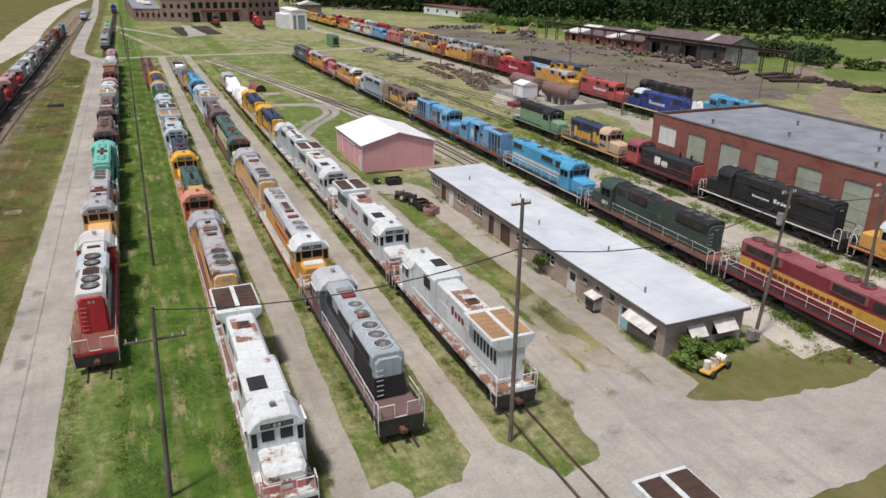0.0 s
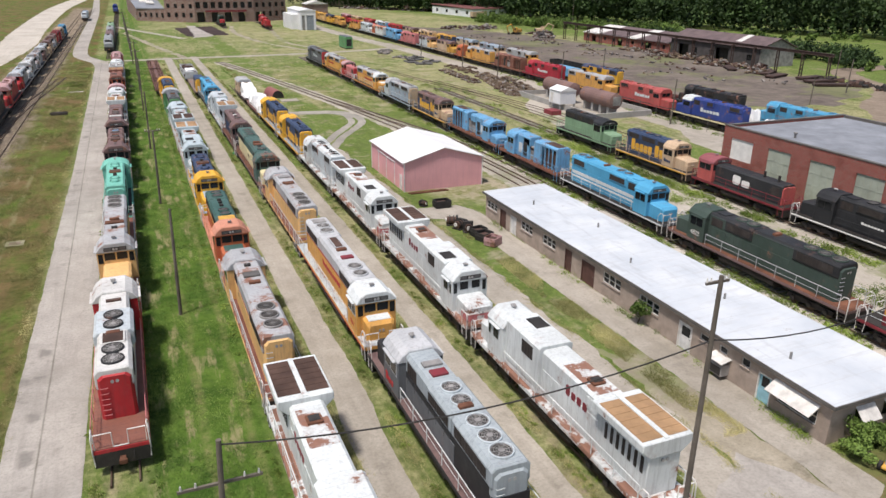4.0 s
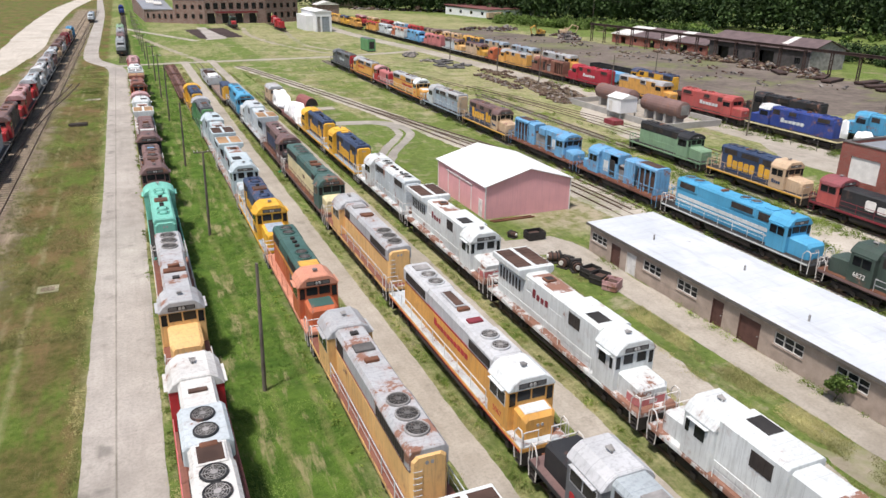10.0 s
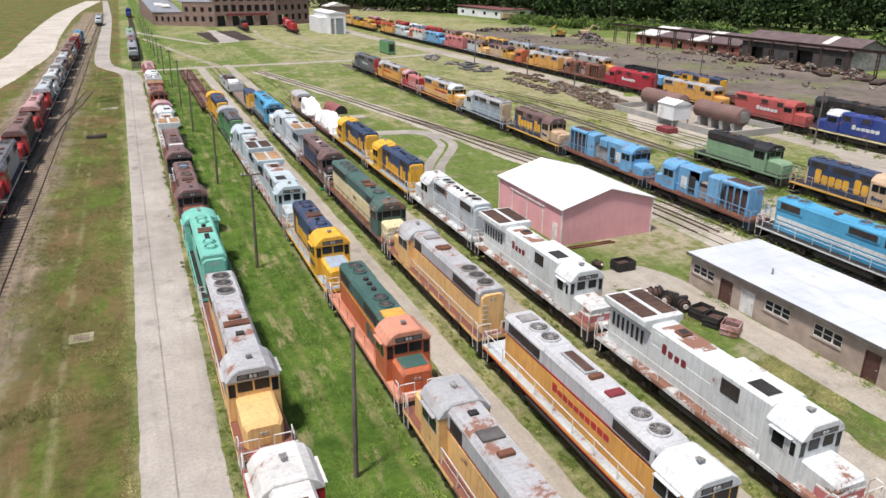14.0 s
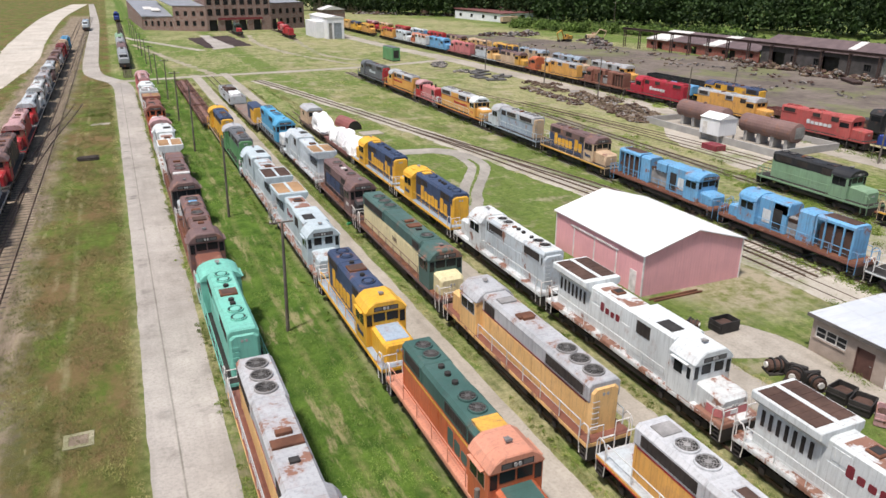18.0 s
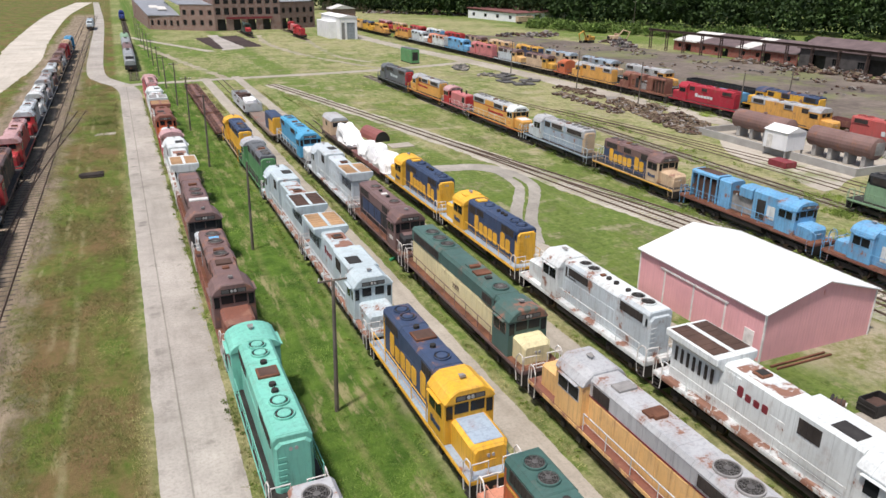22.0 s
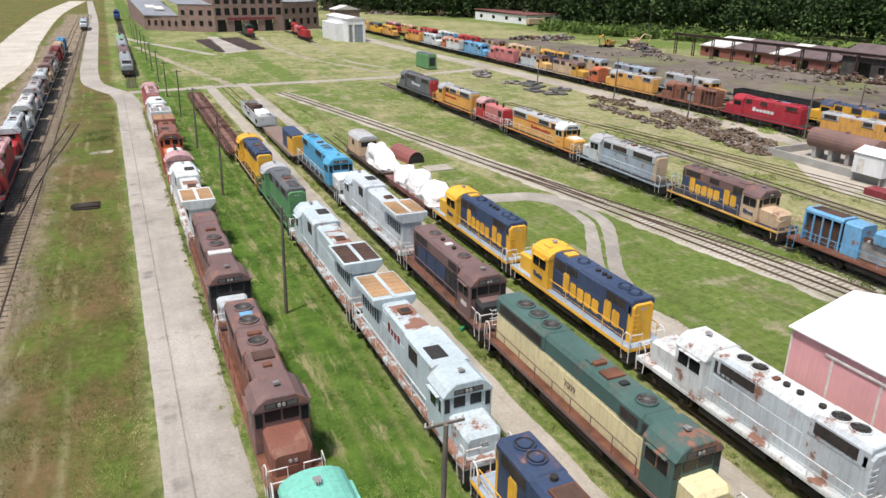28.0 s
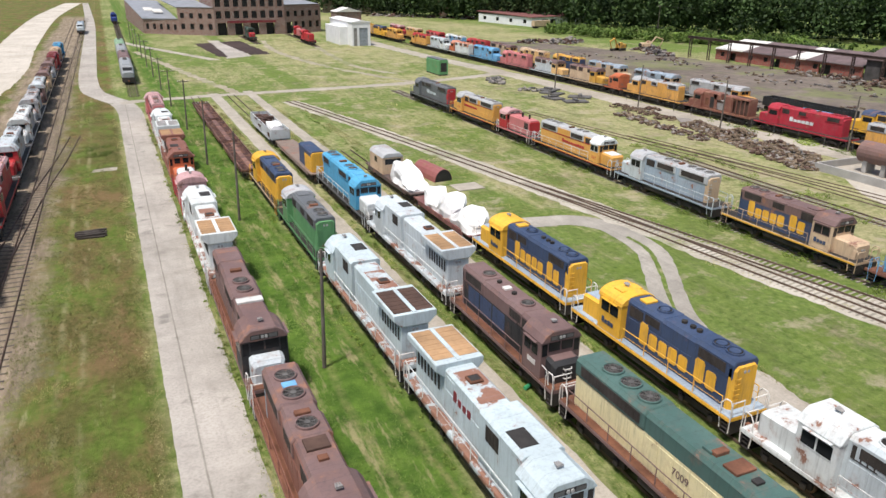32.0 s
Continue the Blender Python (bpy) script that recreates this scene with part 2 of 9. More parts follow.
    yard = m.math('SQRT', m.math('ADD', m.math('MULTIPLY', sx, sx), m.math('MULTIPLY', m.math('MULTIPLY', sy, sy), 1.6)))
    yard = m.ramp(m.math('ADD', yard, m.math('MULTIPLY', mid, 9.0)), 9.0, 14.0, 1.0, 0.0)
    sand = m.mix(m.ramp(m.noise(0.5, 6, 0.72), 0.42, 0.60), m.mix(tiny, (0.22, 0.185, 0.115), (0.46, 0.405, 0.31)), m.mix(fine, (0.075, 0.095, 0.022), (0.19, 0.205, 0.065)))
    c = m.mix(m.math('MULTIPLY', yard, 0.9), c, sand)
    corner = m.math('MULTIPLY', m.ramp(m.math('ADD', sep.outputs[1], m.math('MULTIPLY', mid, 4.0)), 40.5, 37.5), m.ramp(sep.outputs[0], 21.0, 25.0))
    dead = m.mix(m.ramp(fine, 0.35, 0.65), m.mix(tiny, (0.12, 0.085, 0.038), (0.27, 0.205, 0.11)), (0.085, 0.105, 0.024))
    c = m.mix(m.math('MULTIPLY', corner, 0.75), c, dead)
    # russet dead growth and green drifts in the western verge
    verge = m.ramp(sep.outputs[0], -12.2, -13.2)
    drift = m.noise(0.16, 6, 0.66, stretch=(1.5, 0.7, 1))
    olive2 = m.mix(m.ramp(fine, 0.3, 0.7), (0.052, 0.054, 0.014), (0.112, 0.106, 0.034))
    lush2 = m.mix(m.ramp(fine, 0.3, 0.7), (0.052, 0.090, 0.012), (0.120, 0.172, 0.032))
    russet = m.mix(tiny, (0.11, 0.062, 0.03), (0.24, 0.145, 0.085))
    v = m.mix(m.ramp(drift, 0.44, 0.58), olive2, lush2)
    dead_ = m.math('ADD', m.noise(0.11, 6, 0.74, stretch=(1.5, 0.55, 1)), m.math('MULTIPLY', m.math('SUBTRACT', fine, 0.5), 0.22))
    v = m.mix(m.ramp(dead_, 0.45, 0.60, 0.0, 0.72), v, russet)
    for row_ in (-18.6, -17.1):
        tread = m.ramp(m.math('ABSOLUTE', m.math('SUBTRACT', m.math('ADD', sep.outputs[0], m.math('MULTIPLY', mid, 0.8)), row_ + 0.4)), 0.08, 0.4, 1.0, 0.0)
        v = m.mix(m.math('MULTIPLY', tread, m.ramp(m.noise(0.5, 5, 0.7, stretch=(1, 0.4, 1)), 0.46, 0.62, 0.0, 0.5)), v, (0.30, 0.27, 0.155))
    v = m.mix(m.ramp(m.noise(0.3, 6, 0.75, stretch=(2.0, 0.35, 1)), 0.60, 0.70, 0.0, 0.5), v, (0.40, 0.36, 0.21))
    c = m.mix(m.math('MULTIPLY', m.math('MULTIPLY', verge, 0.9), m.ramp(cinder, 0.2, 0.7, 1.0, 0.0)), c, v)
    # mown strip between the first rows: deep green, dry lines along it and bare spots
    mid_ = m.ramp(m.math('ABSOLUTE', m.math('ADD', sep.outputs[0], 1.0)), 3.0, 4.2, 1.0, 0.0)
    mown2 = m.mix(m.ramp(m.noise(0.4, 6, 0.7), 0.38, 0.60), (0.034, 0.082, 0.011), (0.098, 0.172, 0.027))
    mown2 = m.mix(m.math('MULTIPLY', m.ramp(tiny, 0.45, 0.68), 0.45), mown2, (0.035, 0.06, 0.010))
    thin = m.noise(0.42, 6, 0.72, stretch=(1.7, 0.35, 1))
    mown2 = m.mix(m.ramp(thin, 0.535, 0.63, 0.0, 0.85), mown2, m.mix(tiny, (0.20, 0.175, 0.085), (0.38, 0.33, 0.19)))
    wander = m.math('ADD', sep.outputs[0], m.math('MULTIPLY', m.noise(0.12, 2), 1.2))
    for line_ in (-0.55, 2.1):
        wheel = m.ramp(m.math('ABSOLUTE', m.math('SUBTRACT', wander, line_)), 0.1, 0.42, 1.0, 0.0)
        mown2 = m.mix(m.math('MULTIPLY', wheel, m.ramp(fine, 0.4, 0.62, 0.1, 0.55)), mown2, (0.24, 0.215, 0.10))
    c = m.mix(m.math('MULTIPLY', mid_, 0.9), c, mown2)
    m.bump(m.math('ADD', fine, tiny), 0.9, 0.12)
    return m.done(c, 0.95, 0, 0.1)


def concrete_mat(name, a, b, joint=0.0, stain=0.5, green=0.0):
    m = Nodes(name)
    big, mid, fine = m.noise(0.07, 5, 0.62), m.noise(0.45, 6, 0.7), m.noise(5, 5, 0.65)
    c = m.mix(m.ramp(m.math('ADD', m.math('MULTIPLY', big, 0.8), m.math('MULTIPLY', mid, 0.6)), 0.5, 0.9), a, b)
    c = m.mix(m.math('MULTIPLY', m.ramp(fine, 0.45, 0.75), 0.45), c, tuple(v * 0.6 for v in a))
    spot = m.noise(0.3, 6, 0.7)
    c = m.mix(m.math('MULTIPLY', m.ramp(spot, 0.58, 0.72), stain), c, tuple(v * 0.55 for v in a))
    if green:
        g = m.math('ADD', m.noise(0.045, 6, 0.7), m.math('MULTIPLY', mid, 0.25))
        c = m.mix(m.ramp(g, 0.64, 0.72, 0.0, green), c, m.mix(fine, (0.07, 0.105, 0.025), (0.22, 0.23, 0.09)))
    if joint:
        sep = m.add("ShaderNodeSeparateXYZ", Vector=m.pos)
        f = m.math('FRACT', m.math('DIVIDE', m.math('ADD', sep.outputs[1], m.math('MULTIPLY', mid, 0.15)), joint))
        c = m.mix(m.ramp(m.math('ABSOLUTE', m.math('SUBTRACT', f, 0.5)), 0.0, 0.05 / joint, 0.1, 0.0), c, (0.13, 0.12, 0.095))
        # one long open seam, with oil spots in the narrow lane beside it
        off = m.math('ADD', m.math('ADD', sep.outputs[0], 10.52), m.math('MULTIPLY', mid, 0.08))
        seam = m.math('MULTIPLY', m.ramp(m.math('ABSOLUTE', off), 0.02, 0.085, 1.0, 0.0), m.ramp(spot, 0.35, 0.6, 0.35, 0.7))
        c = m.mix(seam, c, (0.10, 0.095, 0.07))
        lane = m.ramp(m.math('ABSOLUTE', m.math('ADD', off, 0.62)), 0.25, 0.6, 1.0, 0.0)
        oil = m.ramp(m.noise(0.55, 3, 0.5, stretch=(0.35, 0.8, 1)), 0.58, 0.68, 0.0, 0.55)
        c = m.mix(m.math('MULTIPLY', lane, oil), c, (0.10, 0.095, 0.085))
    smudge = m.noise(0.22, 5, 0.62, stretch=(0.8, 1.7, 1))
    c = m.mix(m.ramp(smudge, 0.60, 0.72, 0.0, 0.5 * stain), c, tuple(v * 0.42 for v in a))
    worn = m.noise(0.6, 6, 0.7, stretch=(1.8, 0.12, 1))
    c = m.mix(m.math('MULTIPLY', m.ramp(worn, 0.5, 0.72), 0.4), c, tuple(v * 0.7 for v in a))
    m.bump(m.math('ADD', fine, mid), 0.35, 0.03)
    return m.done(c, 0.92, 0, 0.2)


GROUND = ground_mat()
CONC = concrete_mat("road_concrete", (0.26, 0.24, 0.213), (0.42, 0.39, 0.35), 6.0, 0.7)
CONC_OLD = concrete_mat("old_concrete", (0.25, 0.225, 0.185), (0.42, 0.385, 0.33), 0, 0.6)
WEEDY = concrete_mat("weedy_gravel", (0.30, 0.27, 0.22), (0.48, 0.44, 0.38), 0, 0.5, 0.8)
OVERGROWN = concrete_mat("overgrown_ballast", (0.30, 0.275, 0.22), (0.50, 0.465, 0.40), 0, 0.5, 0.9)
MOTTLE = concrete_mat("sandy_grass", (0.15, 0.155, 0.07), (0.42, 0.38, 0.28), 0, 0.5)
SANDY = concrete_mat("sparse_sand", (0.21, 0.185, 0.13), (0.40, 0.355, 0.28), 0, 0.9, 0.75)
GRAVEL = concrete_mat("pale_gravel", (0.36, 0.325, 0.275), (0.56, 0.52, 0.455), 0, 0.4)
LOOPG = concrete_mat("loop_gravel", (0.21, 0.195, 0.17), (0.38, 0.355, 0.31), 0, 0.5)
DIRT = concrete_mat("brown_dirt", (0.15, 0.115, 0.085), (0.29, 0.235, 0.18), 0, 0.6)
DARKDIRT = concrete_mat("dark_dirt", (0.078, 0.063, 0.053), (0.215, 0.18, 0.15), 0, 0.8, 0.6)


# ---- mesh helpers ----
class MB:
    """Collects vertices and faces of one part."""

    def __init__(self):
        self.v, self.f = [], []

    def rings(self, rings, closed=True):
        base, n = len(self.v), len(rings[0])
        for r in rings:
            self.v.extend(r)
        for k in range(len(rings) - 1):
            for i in range(n):
                j = (i + 1) % n
                self.f.append((base + k * n + i, base + k * n + j, base + (k + 1) * n + j, base + (k + 1) * n + i))
        if closed:
            self.f.append(tuple(base + i for i in reversed(range(n))))
            self.f.append(tuple(base + (len(rings) - 1) * n + i for i in range(n)))
        return self

    def prism(self, profile, y0, y1, ch=0.0, at=(0, 0)):
        """An x-z outline drawn along y, its end edges bevelled by ch."""
        cx = sum(p[0] for p in profile) / len(profile)
        cz = sum(p[1] for p in profile) / len(profile)
        w = max(abs(p[0] - cx) for p in profile) or 1
        h = max(abs(p[1] - cz) for p in profile) or 1

        def ring(y, inset):
            return [(at[0] + cx + (x - cx) * (1 - inset / w), y, at[1] + cz + (z - cz) * (1 - inset / h)) for x, z in profile]
        if ch > 0:
            return self.rings([ring(y0, ch), ring(y0 + ch, 0), ring(y1 - ch, 0), ring(y1, ch)])
        return self.rings([ring(y0, 0), ring(y1, 0)])

    def box(self, x0, x1, y0, y1, z0, z1, ch=0.0):
        if ch > 0:
            p = [(x0 + ch, z0), (x1 - ch, z0), (x1, z0 + ch), (x1, z1 - ch), (x1 - ch, z1), (x0 + ch, z1), (x0, z1 - ch), (x0, z0 + ch)]
        else:
            p = [(x0, z0), (x1, z0), (x1, z1), (x0, z1)]
        return self.prism(p, y0, y1, ch)

    def cyl(self, a, b, r, n=10, r2=None):
        a, b = Vector(a), Vector(b)
        d = (b - a).normalized()
        u = d.orthogonal().normalized()
        w = d.cross(u)
        r2 = r if r2 is None else r2
        ring = [[tuple(p + (u * math.cos(t) + w * math.sin(t)) * q) for t in [2 * math.pi * i / n for i in range(n)]] for p, q in ((a, r), (b, r2))]
        return self.rings(ring)

    def tube(self, pts, r, n=5):
        p = [Vector(q) for q in pts]
        rings = []
        for k, q in enumerate(p):
            d = (p[min(k + 1, len(p) - 1)] - p[max(k - 1, 0)]).normalized()
            u = d.cross(Vector((0, 0, 1)))
            u = u.normalized() if u.length > 0.05 else Vector((1, 0, 0))
            w = u.cross(d).normalized()
            rings.append([tuple(q + (u * math.cos(t) + w * math.sin(t)) * r) for t in [2 * math.pi * i / n for i in range(n)]])
        return self.rings(rings)

    def mesh(self, name, mat):
        me = bpy.data.meshes.new(name)
        me.from_pydata(self.v, [], self.f)
        me.materials.append(mat)
        me.update()
        bm = bmesh.new()
        bm.from_mesh(me)
        bmesh.ops.recalc_face_normals(bm, faces=bm.faces)
        bm.to_mesh(me)
        bm.free()
        return me


SHARED = {}


def thing(name, x, y, z=0.0, turn=0.0, label="", category="", group="", kind=""):
    ob = new(name)
    ob.empty_display_size = 0.2
    ob.matrix_world = pose(x, y, z, 0, 0, turn)
    return tagged(ob, label, category, group, kind)


DECK, LIFT = 1.62, [1.0]


def up(z):
    """Heights above an engine's deck grow by the body's own factor."""
    return z if z <= DECK else DECK + (z - DECK) * LIFT[0]


def lifted(factor):
    """Builds an engine whose body stands higher over its deck by that factor."""
    def wrap(build):
        @functools.wraps(build)
        def inner(*args, **kw):
            LIFT[0] = factor
            e = build(*args, **kw)
            LIFT[0] = 1.0
            return e
        return inner
    return wrap


def part(name, mb, mat, parent, label="", at=None, key=None):
    """One mesh object under a thing or a part; with a key its mesh is shared."""
    if at is not None:
        at = (at[0], at[1], up(at[2]))
    if key is not None:
        key = (key, mat.name, LIFT[0])
        if key not in SHARED:
            shape = mb() if callable(mb) else mb
            shape.v = [(q[0], q[1], up(q[2])) for q in shape.v]
            SHARED[key] = shape.mesh(name, mat)
        me = SHARED[key]
    else:
        if LIFT[0] != 1.0:
            mb.v = [(q[0], q[1], up(q[2])) for q in mb.v]
        me = mb.mesh(name, mat)
    ob = new(name, me)
    ob.parent = parent
    if at is not None:
        ob.location = at
    if label:
        ob["label"] = label
    return ob


def single(name, mb, mat, label="", category="", group="", kind="", m=None):
    ob = new(name, mb.mesh(name, mat))
    if m is not None:
        ob.matrix_world = m
    return tagged(ob, label, category, group, kind)


# ---- locomotives ----
RAILTOP = 0.22


def wheelset():
    b = MB()
    for s in (-1, 1):
        b.cyl((s * 0.66, 0, 0.5), (s * 0.80, 0, 0.5), 0.50, 16)
        b.cyl((s * 0.80, 0, 0.5), (s * 0.84, 0, 0.5), 0.24, 10)
    b.cyl((-0.66, 0, 0.5), (0.66, 0, 0.5), 0.09, 6)
    return b


def plain_wheelset():
    return MB().rings([[(x, r * math.cos(t), 0.5 + r * math.sin(t)) for t in [2 * math.pi * i / 12 for i in range(12)]] for x, r in ((-0.82, 0.2), (-0.8, 0.5), (-0.66, 0.5), (-0.64, 0.1), (0.64, 0.1), (0.66, 0.5), (0.8, 0.5), (0.82, 0.2))])


def truck_frame(axles):
    def f():
        b, half = MB(), 2.35 if axles == 3 else 1.75
        for s in (-1, 1):
            x0, x1 = (0.92, 1.14) if s > 0 else (-1.14, -0.92)
            b.prism([(x0, 0.42), (x1, 0.42), (x1, 0.86), (x0, 0.86)], -half, half, 0.04)
            for y in ([-1.7, 0, 1.7] if axles == 3 else [-1.3, 1.3]):
                b.box(s * 1.14 - 0.02, s * 1.14 + 0.12 * s + 0.02, y - 0.2, y + 0.2, 0.34, 0.74, 0.03) if s > 0 else b.box(-1.28, -1.12, y - 0.2, y + 0.2, 0.34, 0.74, 0.03)
            for y in ([-0.85, 0.85] if axles == 3 else [0]):
                for d in (-0.16, 0.16):
                    b.cyl((s * 1.06, y + d, 0.60), (s * 1.06, y + d, 1.02), 0.09, 6)
        b.box(-1.0, 1.0, -0.35, 0.35, 0.6, 1.02, 0.03)
        return b
    return f


def far_truck(axles):
    """A truck with its wheels, in one piece, for engines far from the walk."""
    def f():
        b = truck_frame(axles)()
        for y in ([-1.7, 0, 1.7] if axles == 3 else [-1.3, 1.3]):
            w = plain_wheelset()
            o = len(b.v)
            b.v += [(q[0], q[1] + y, q[2]) for q in w.v]
            b.f += [tuple(i + o for i in fc) for fc in w.f]
        return b
    return f


def fan_ring(r):
    return lambda: MB().rings([[(q * math.cos(t), q * math.sin(t), z) for t in [2 * math.pi * i / 20 for i in range(20)]]
                               for q, z in ((r, 0), (r, 0.12), (r * 0.96, 0.15), (r * 0.88, 0.14), (r * 0.86, 0.02))], closed=False)


def fan_blades(r):
    """A rotor in one piece, its rim rising and falling blade by blade."""
    def f():
        n = 28
        ring = lambda q, lift: [(q * math.cos(2 * math.pi * i / n), q * math.sin(2 * math.pi * i / n), 0.015 + lift * (i % 4) / 3) for i in range(n)]
        return MB().rings([[(x, y, 0.0) for x, y, _ in ring(r * 0.87, 0.0)], ring(r * 0.87, 0.06), ring(r * 0.3, 0.03), ring(r * 0.12, 0.0)])
    return f


def fan_grid(r):
    """A round guard: concentric hoops, radial bars and a hub cap."""
    def f():
        b = MB()
        for q in (0.42, 0.62, 0.80):
            b.rings([[(r * (q + d) * math.cos(t), r * (q + d) * math.sin(t), 0.105 + z) for t in [2 * math.pi * i / 16 for i in range(16)]]
                     for d, z in ((-0.03, 0.0), (0.0, 0.02), (0.03, 0.0))], closed=False)
        for k in range(4):
            a = math.pi * k / 4
            d = Vector((math.cos(a), math.sin(a), 0)) * r * 0.9
            b.tube([(-d.x, -d.y, 0.11), (d.x, d.y, 0.11)], 0.022, 4)
        b.cyl((0, 0, 0.05), (0, 0, 0.135), r * 0.27, 10)
        return b
    return f


def fan_cap(r):
    """A closed cap standing over a fan, with a dark gap round it."""
    return lambda: MB().rings([[(q * math.cos(t), q * math.sin(t), z) for t in [2 * math.pi * i / 18 for i in range(18)]]
                               for q, z in ((r * 0.3, 0.04), (r * 0.64, 0.10), (r * 0.60, 0.15), (r * 0.1, 0.18))])


def add_fan(parent, y, z, r=0.58, ring=None, grid=None, x=0.0, detail=1, cap=None):
    a = part("fan_housing", fan_ring(r), ring or FAN_MID, parent, at=(x, y, z), key=("fanring", r))
    part("fan_disc", fan_blades(r), FAN_DARK, a, key=("fandisc", r))
    if cap:
        part("fan_cap", fan_cap(r), cap, a, key=("fancap", r))
    elif detail > 0:
        part("fan_guard", fan_grid(r), grid or FAN_MID, a, key=("fangrid", r))


def hood_profile(w, z0, z1, c=0.16):
    return [(-w, z0), (w, z0), (w, z1 - c), (w - c * 1.3, z1), (-w + c * 1.3, z1), (-w, z1 - c)]


def underparts(e, L, axles, sill, deck, rail, detail, tank=None):
    """Frame, deck, pilots, couplers, tank, trucks and handrails, alike on all units."""
    h = L / 2
    part("underframe", MB().box(-1.3, 1.3, -h + 0.15, h - 0.15, 1.12, 1.44), STEEL, e)
    part("side_sill", MB().box(-1.53, 1.53, -h, h, 1.30, 1.56, 0.02), sill, e)
    part("walkway", MB().box(-1.50, 1.50, -h + 0.02, h - 0.02, 1.56, 1.62), deck, e)
    for s in (-1, 1):
        y = s * h
        # end plate and step treads in one bent outline
        side = [(0.0, 1.32), (0.0, 0.42), (0.7, 0.42), (0.7, 0.47), (0.13, 0.47), (0.13, 0.71), (0.7, 0.71), (0.7, 0.76), (0.13, 0.76), (0.13, 1.0), (0.7, 1.0), (0.7, 1.05), (0.13, 1.05), (0.13, 1.32)]
        b = MB().rings([[(xx, y - s * d, z) for d, z in side] for xx in (-1.47, 1.47)])
        part("pilot", b, STEEL, e)
        c = MB().box(-0.16, 0.16, min(y - s * 0.1, y + s * 0.42), max(y - s * 0.1, y + s * 0.42), 0.72, 0.95, 0.03)
        c.box(-0.2, 0.24, min(y + s * 0.34, y + s * 0.52), max(y + s * 0.34, y + s * 0.52), 0.68, 1.0, 0.04)
        part("coupler", c, RUST, e)
        if detail > 0:
            for sx in (-1, 1):
                r = MB().tube([(sx * 1.46, y - s * 0.02, 0.55), (sx * 1.5, y + s * 0.03, 1.5), (sx * 1.48, y + s * 0.02, 2.3), (sx * 1.44, y - s * 0.12, 2.5), (sx * 1.46, y - s * 0.5, 2.5), (sx * 1.5, y - s * 0.78, 2.2), (sx * 1.5, y - s * 0.8, 1.3), (sx * 1.48, y - s * 0.72, 0.6)], 0.042)
                part("grab_rail", r, CHALK if detail > 1 else rail, e)
            yy = y - s * 0.05
            part("end_rail", MB().tube([(-1.36, yy, 1.62), (-1.36, yy, 2.4), (-0.42, yy, 2.4), (-0.4, yy, 1.62), (0.4, yy, 1.62), (0.42, yy, 2.4), (1.36, yy, 2.4), (1.36, yy, 1.62)], 0.04), CHALK if detail > 1 else rail, e)
            hose = MB()
            for sx in (0.6,):
                hose.tube([(sx, y, 1.15), (sx, y + s * 0.18, 0.9), (sx * 0.9, y + s * 0.2, 0.55)], 0.035, 4)
            part("air_hose", hose, STEEL, e)
    t = MB().prism([(-1.1, 0.55), (-0.85, 0.38), (0.85, 0.38), (1.1, 0.55), (1.38, 0.8), (1.38, 1.12), (-1.38, 1.12), (-1.38, 0.8)], -L * 0.155, L * 0.155, 0.06)
    part("fuel_tank", t, tank or STEEL, e)
    ty = h - (3.75 if axles == 3 else 3.0)
    for s in (-1, 1):
        if detail < 1:
            part("truck", far_truck(axles), STEEL, e, at=(0, s * ty, 0), key=("far_truck", axles))
            continue
        fr = part("truck", truck_frame(axles), STEEL, e, at=(0, s * ty, 0), key=("truck", axles))
        for y in ([-1.7, 0, 1.7] if axles == 3 else [-1.3, 1.3]):
            part("wheelset", wheelset, RAIL, fr, at=(0, y, 0), key="wheelset")


def handrails(e, y0, y1, rail, detail, step=2.0):
    if detail < 1:
        return
    for s in (-1, 1):
        x = s * 1.46
        r = part("handrail", MB().tube([(x, y0, 2.5), (x, y1, 2.5)], 0.032, 5).tube([(x, y0, 2.08), (x, y1, 2.08)], 0.016, 4), rail, e)
        n = max(2, int(abs(y1 - y0) / step))
        for k in range(n + 1):
            part("stanchion", lambda: MB().cyl((0, 0, 0), (0, 0, 1.10), 0.032, 5), rail, r, at=(x, y0 + (y1 - y0) * k / n, 1.56), key="stanchion")


def doors(e, y0, y1, w, z0, z1, mat, detail, step=1.05):
    """Access doors along both sides of a hood, each a shallow panel with a latch strip."""
    if detail < 2:
        return
    n = max(1, int((y1 - y0) / step))
    d = (y1 - y0) / n
    for s in (-1, 1):
        for k in range(n):
            def f():
                b = MB().box(-0.018, 0.018, 0.04, d - 0.04, z0, z1, 0.012)
                b.box(-0.035, 0.035, d - 0.2, d - 0.16, z0 + 0.9, z0 + 1.15)
                return b
            part("hood_door", f, mat, e, at=(s * w, y0 + k * d, 0), key=("door", round(d, 3), z0, z1))


def comb(x0, x1, y0, y1, z0, z1, side):
    """A louvred panel in one piece, its slats on the sides named."""
    n = max(3, int((y1 - y0) / 0.32))
    left, right = [], []
    for k in range(n):
        c = y0 + (y1 - y0) * (k + 0.5) / n
        for y, d in ((c - 0.045, 0.0), (c - 0.03, 0.022), (c + 0.03, 0.022), (c + 0.045, 0.0)):
            left.append((x0 - (d if side <= 0 else 0), y))
            right.append((x1 + (d if side >= 0 else 0), y))
    out = [(x0, y0)] + left + [(x0, y1), (x1, y1)] + right[::-1] + [(x1, y0)]
    return MB().rings([[(px, py, z) for px, py in out] for z in (z0, z1)])


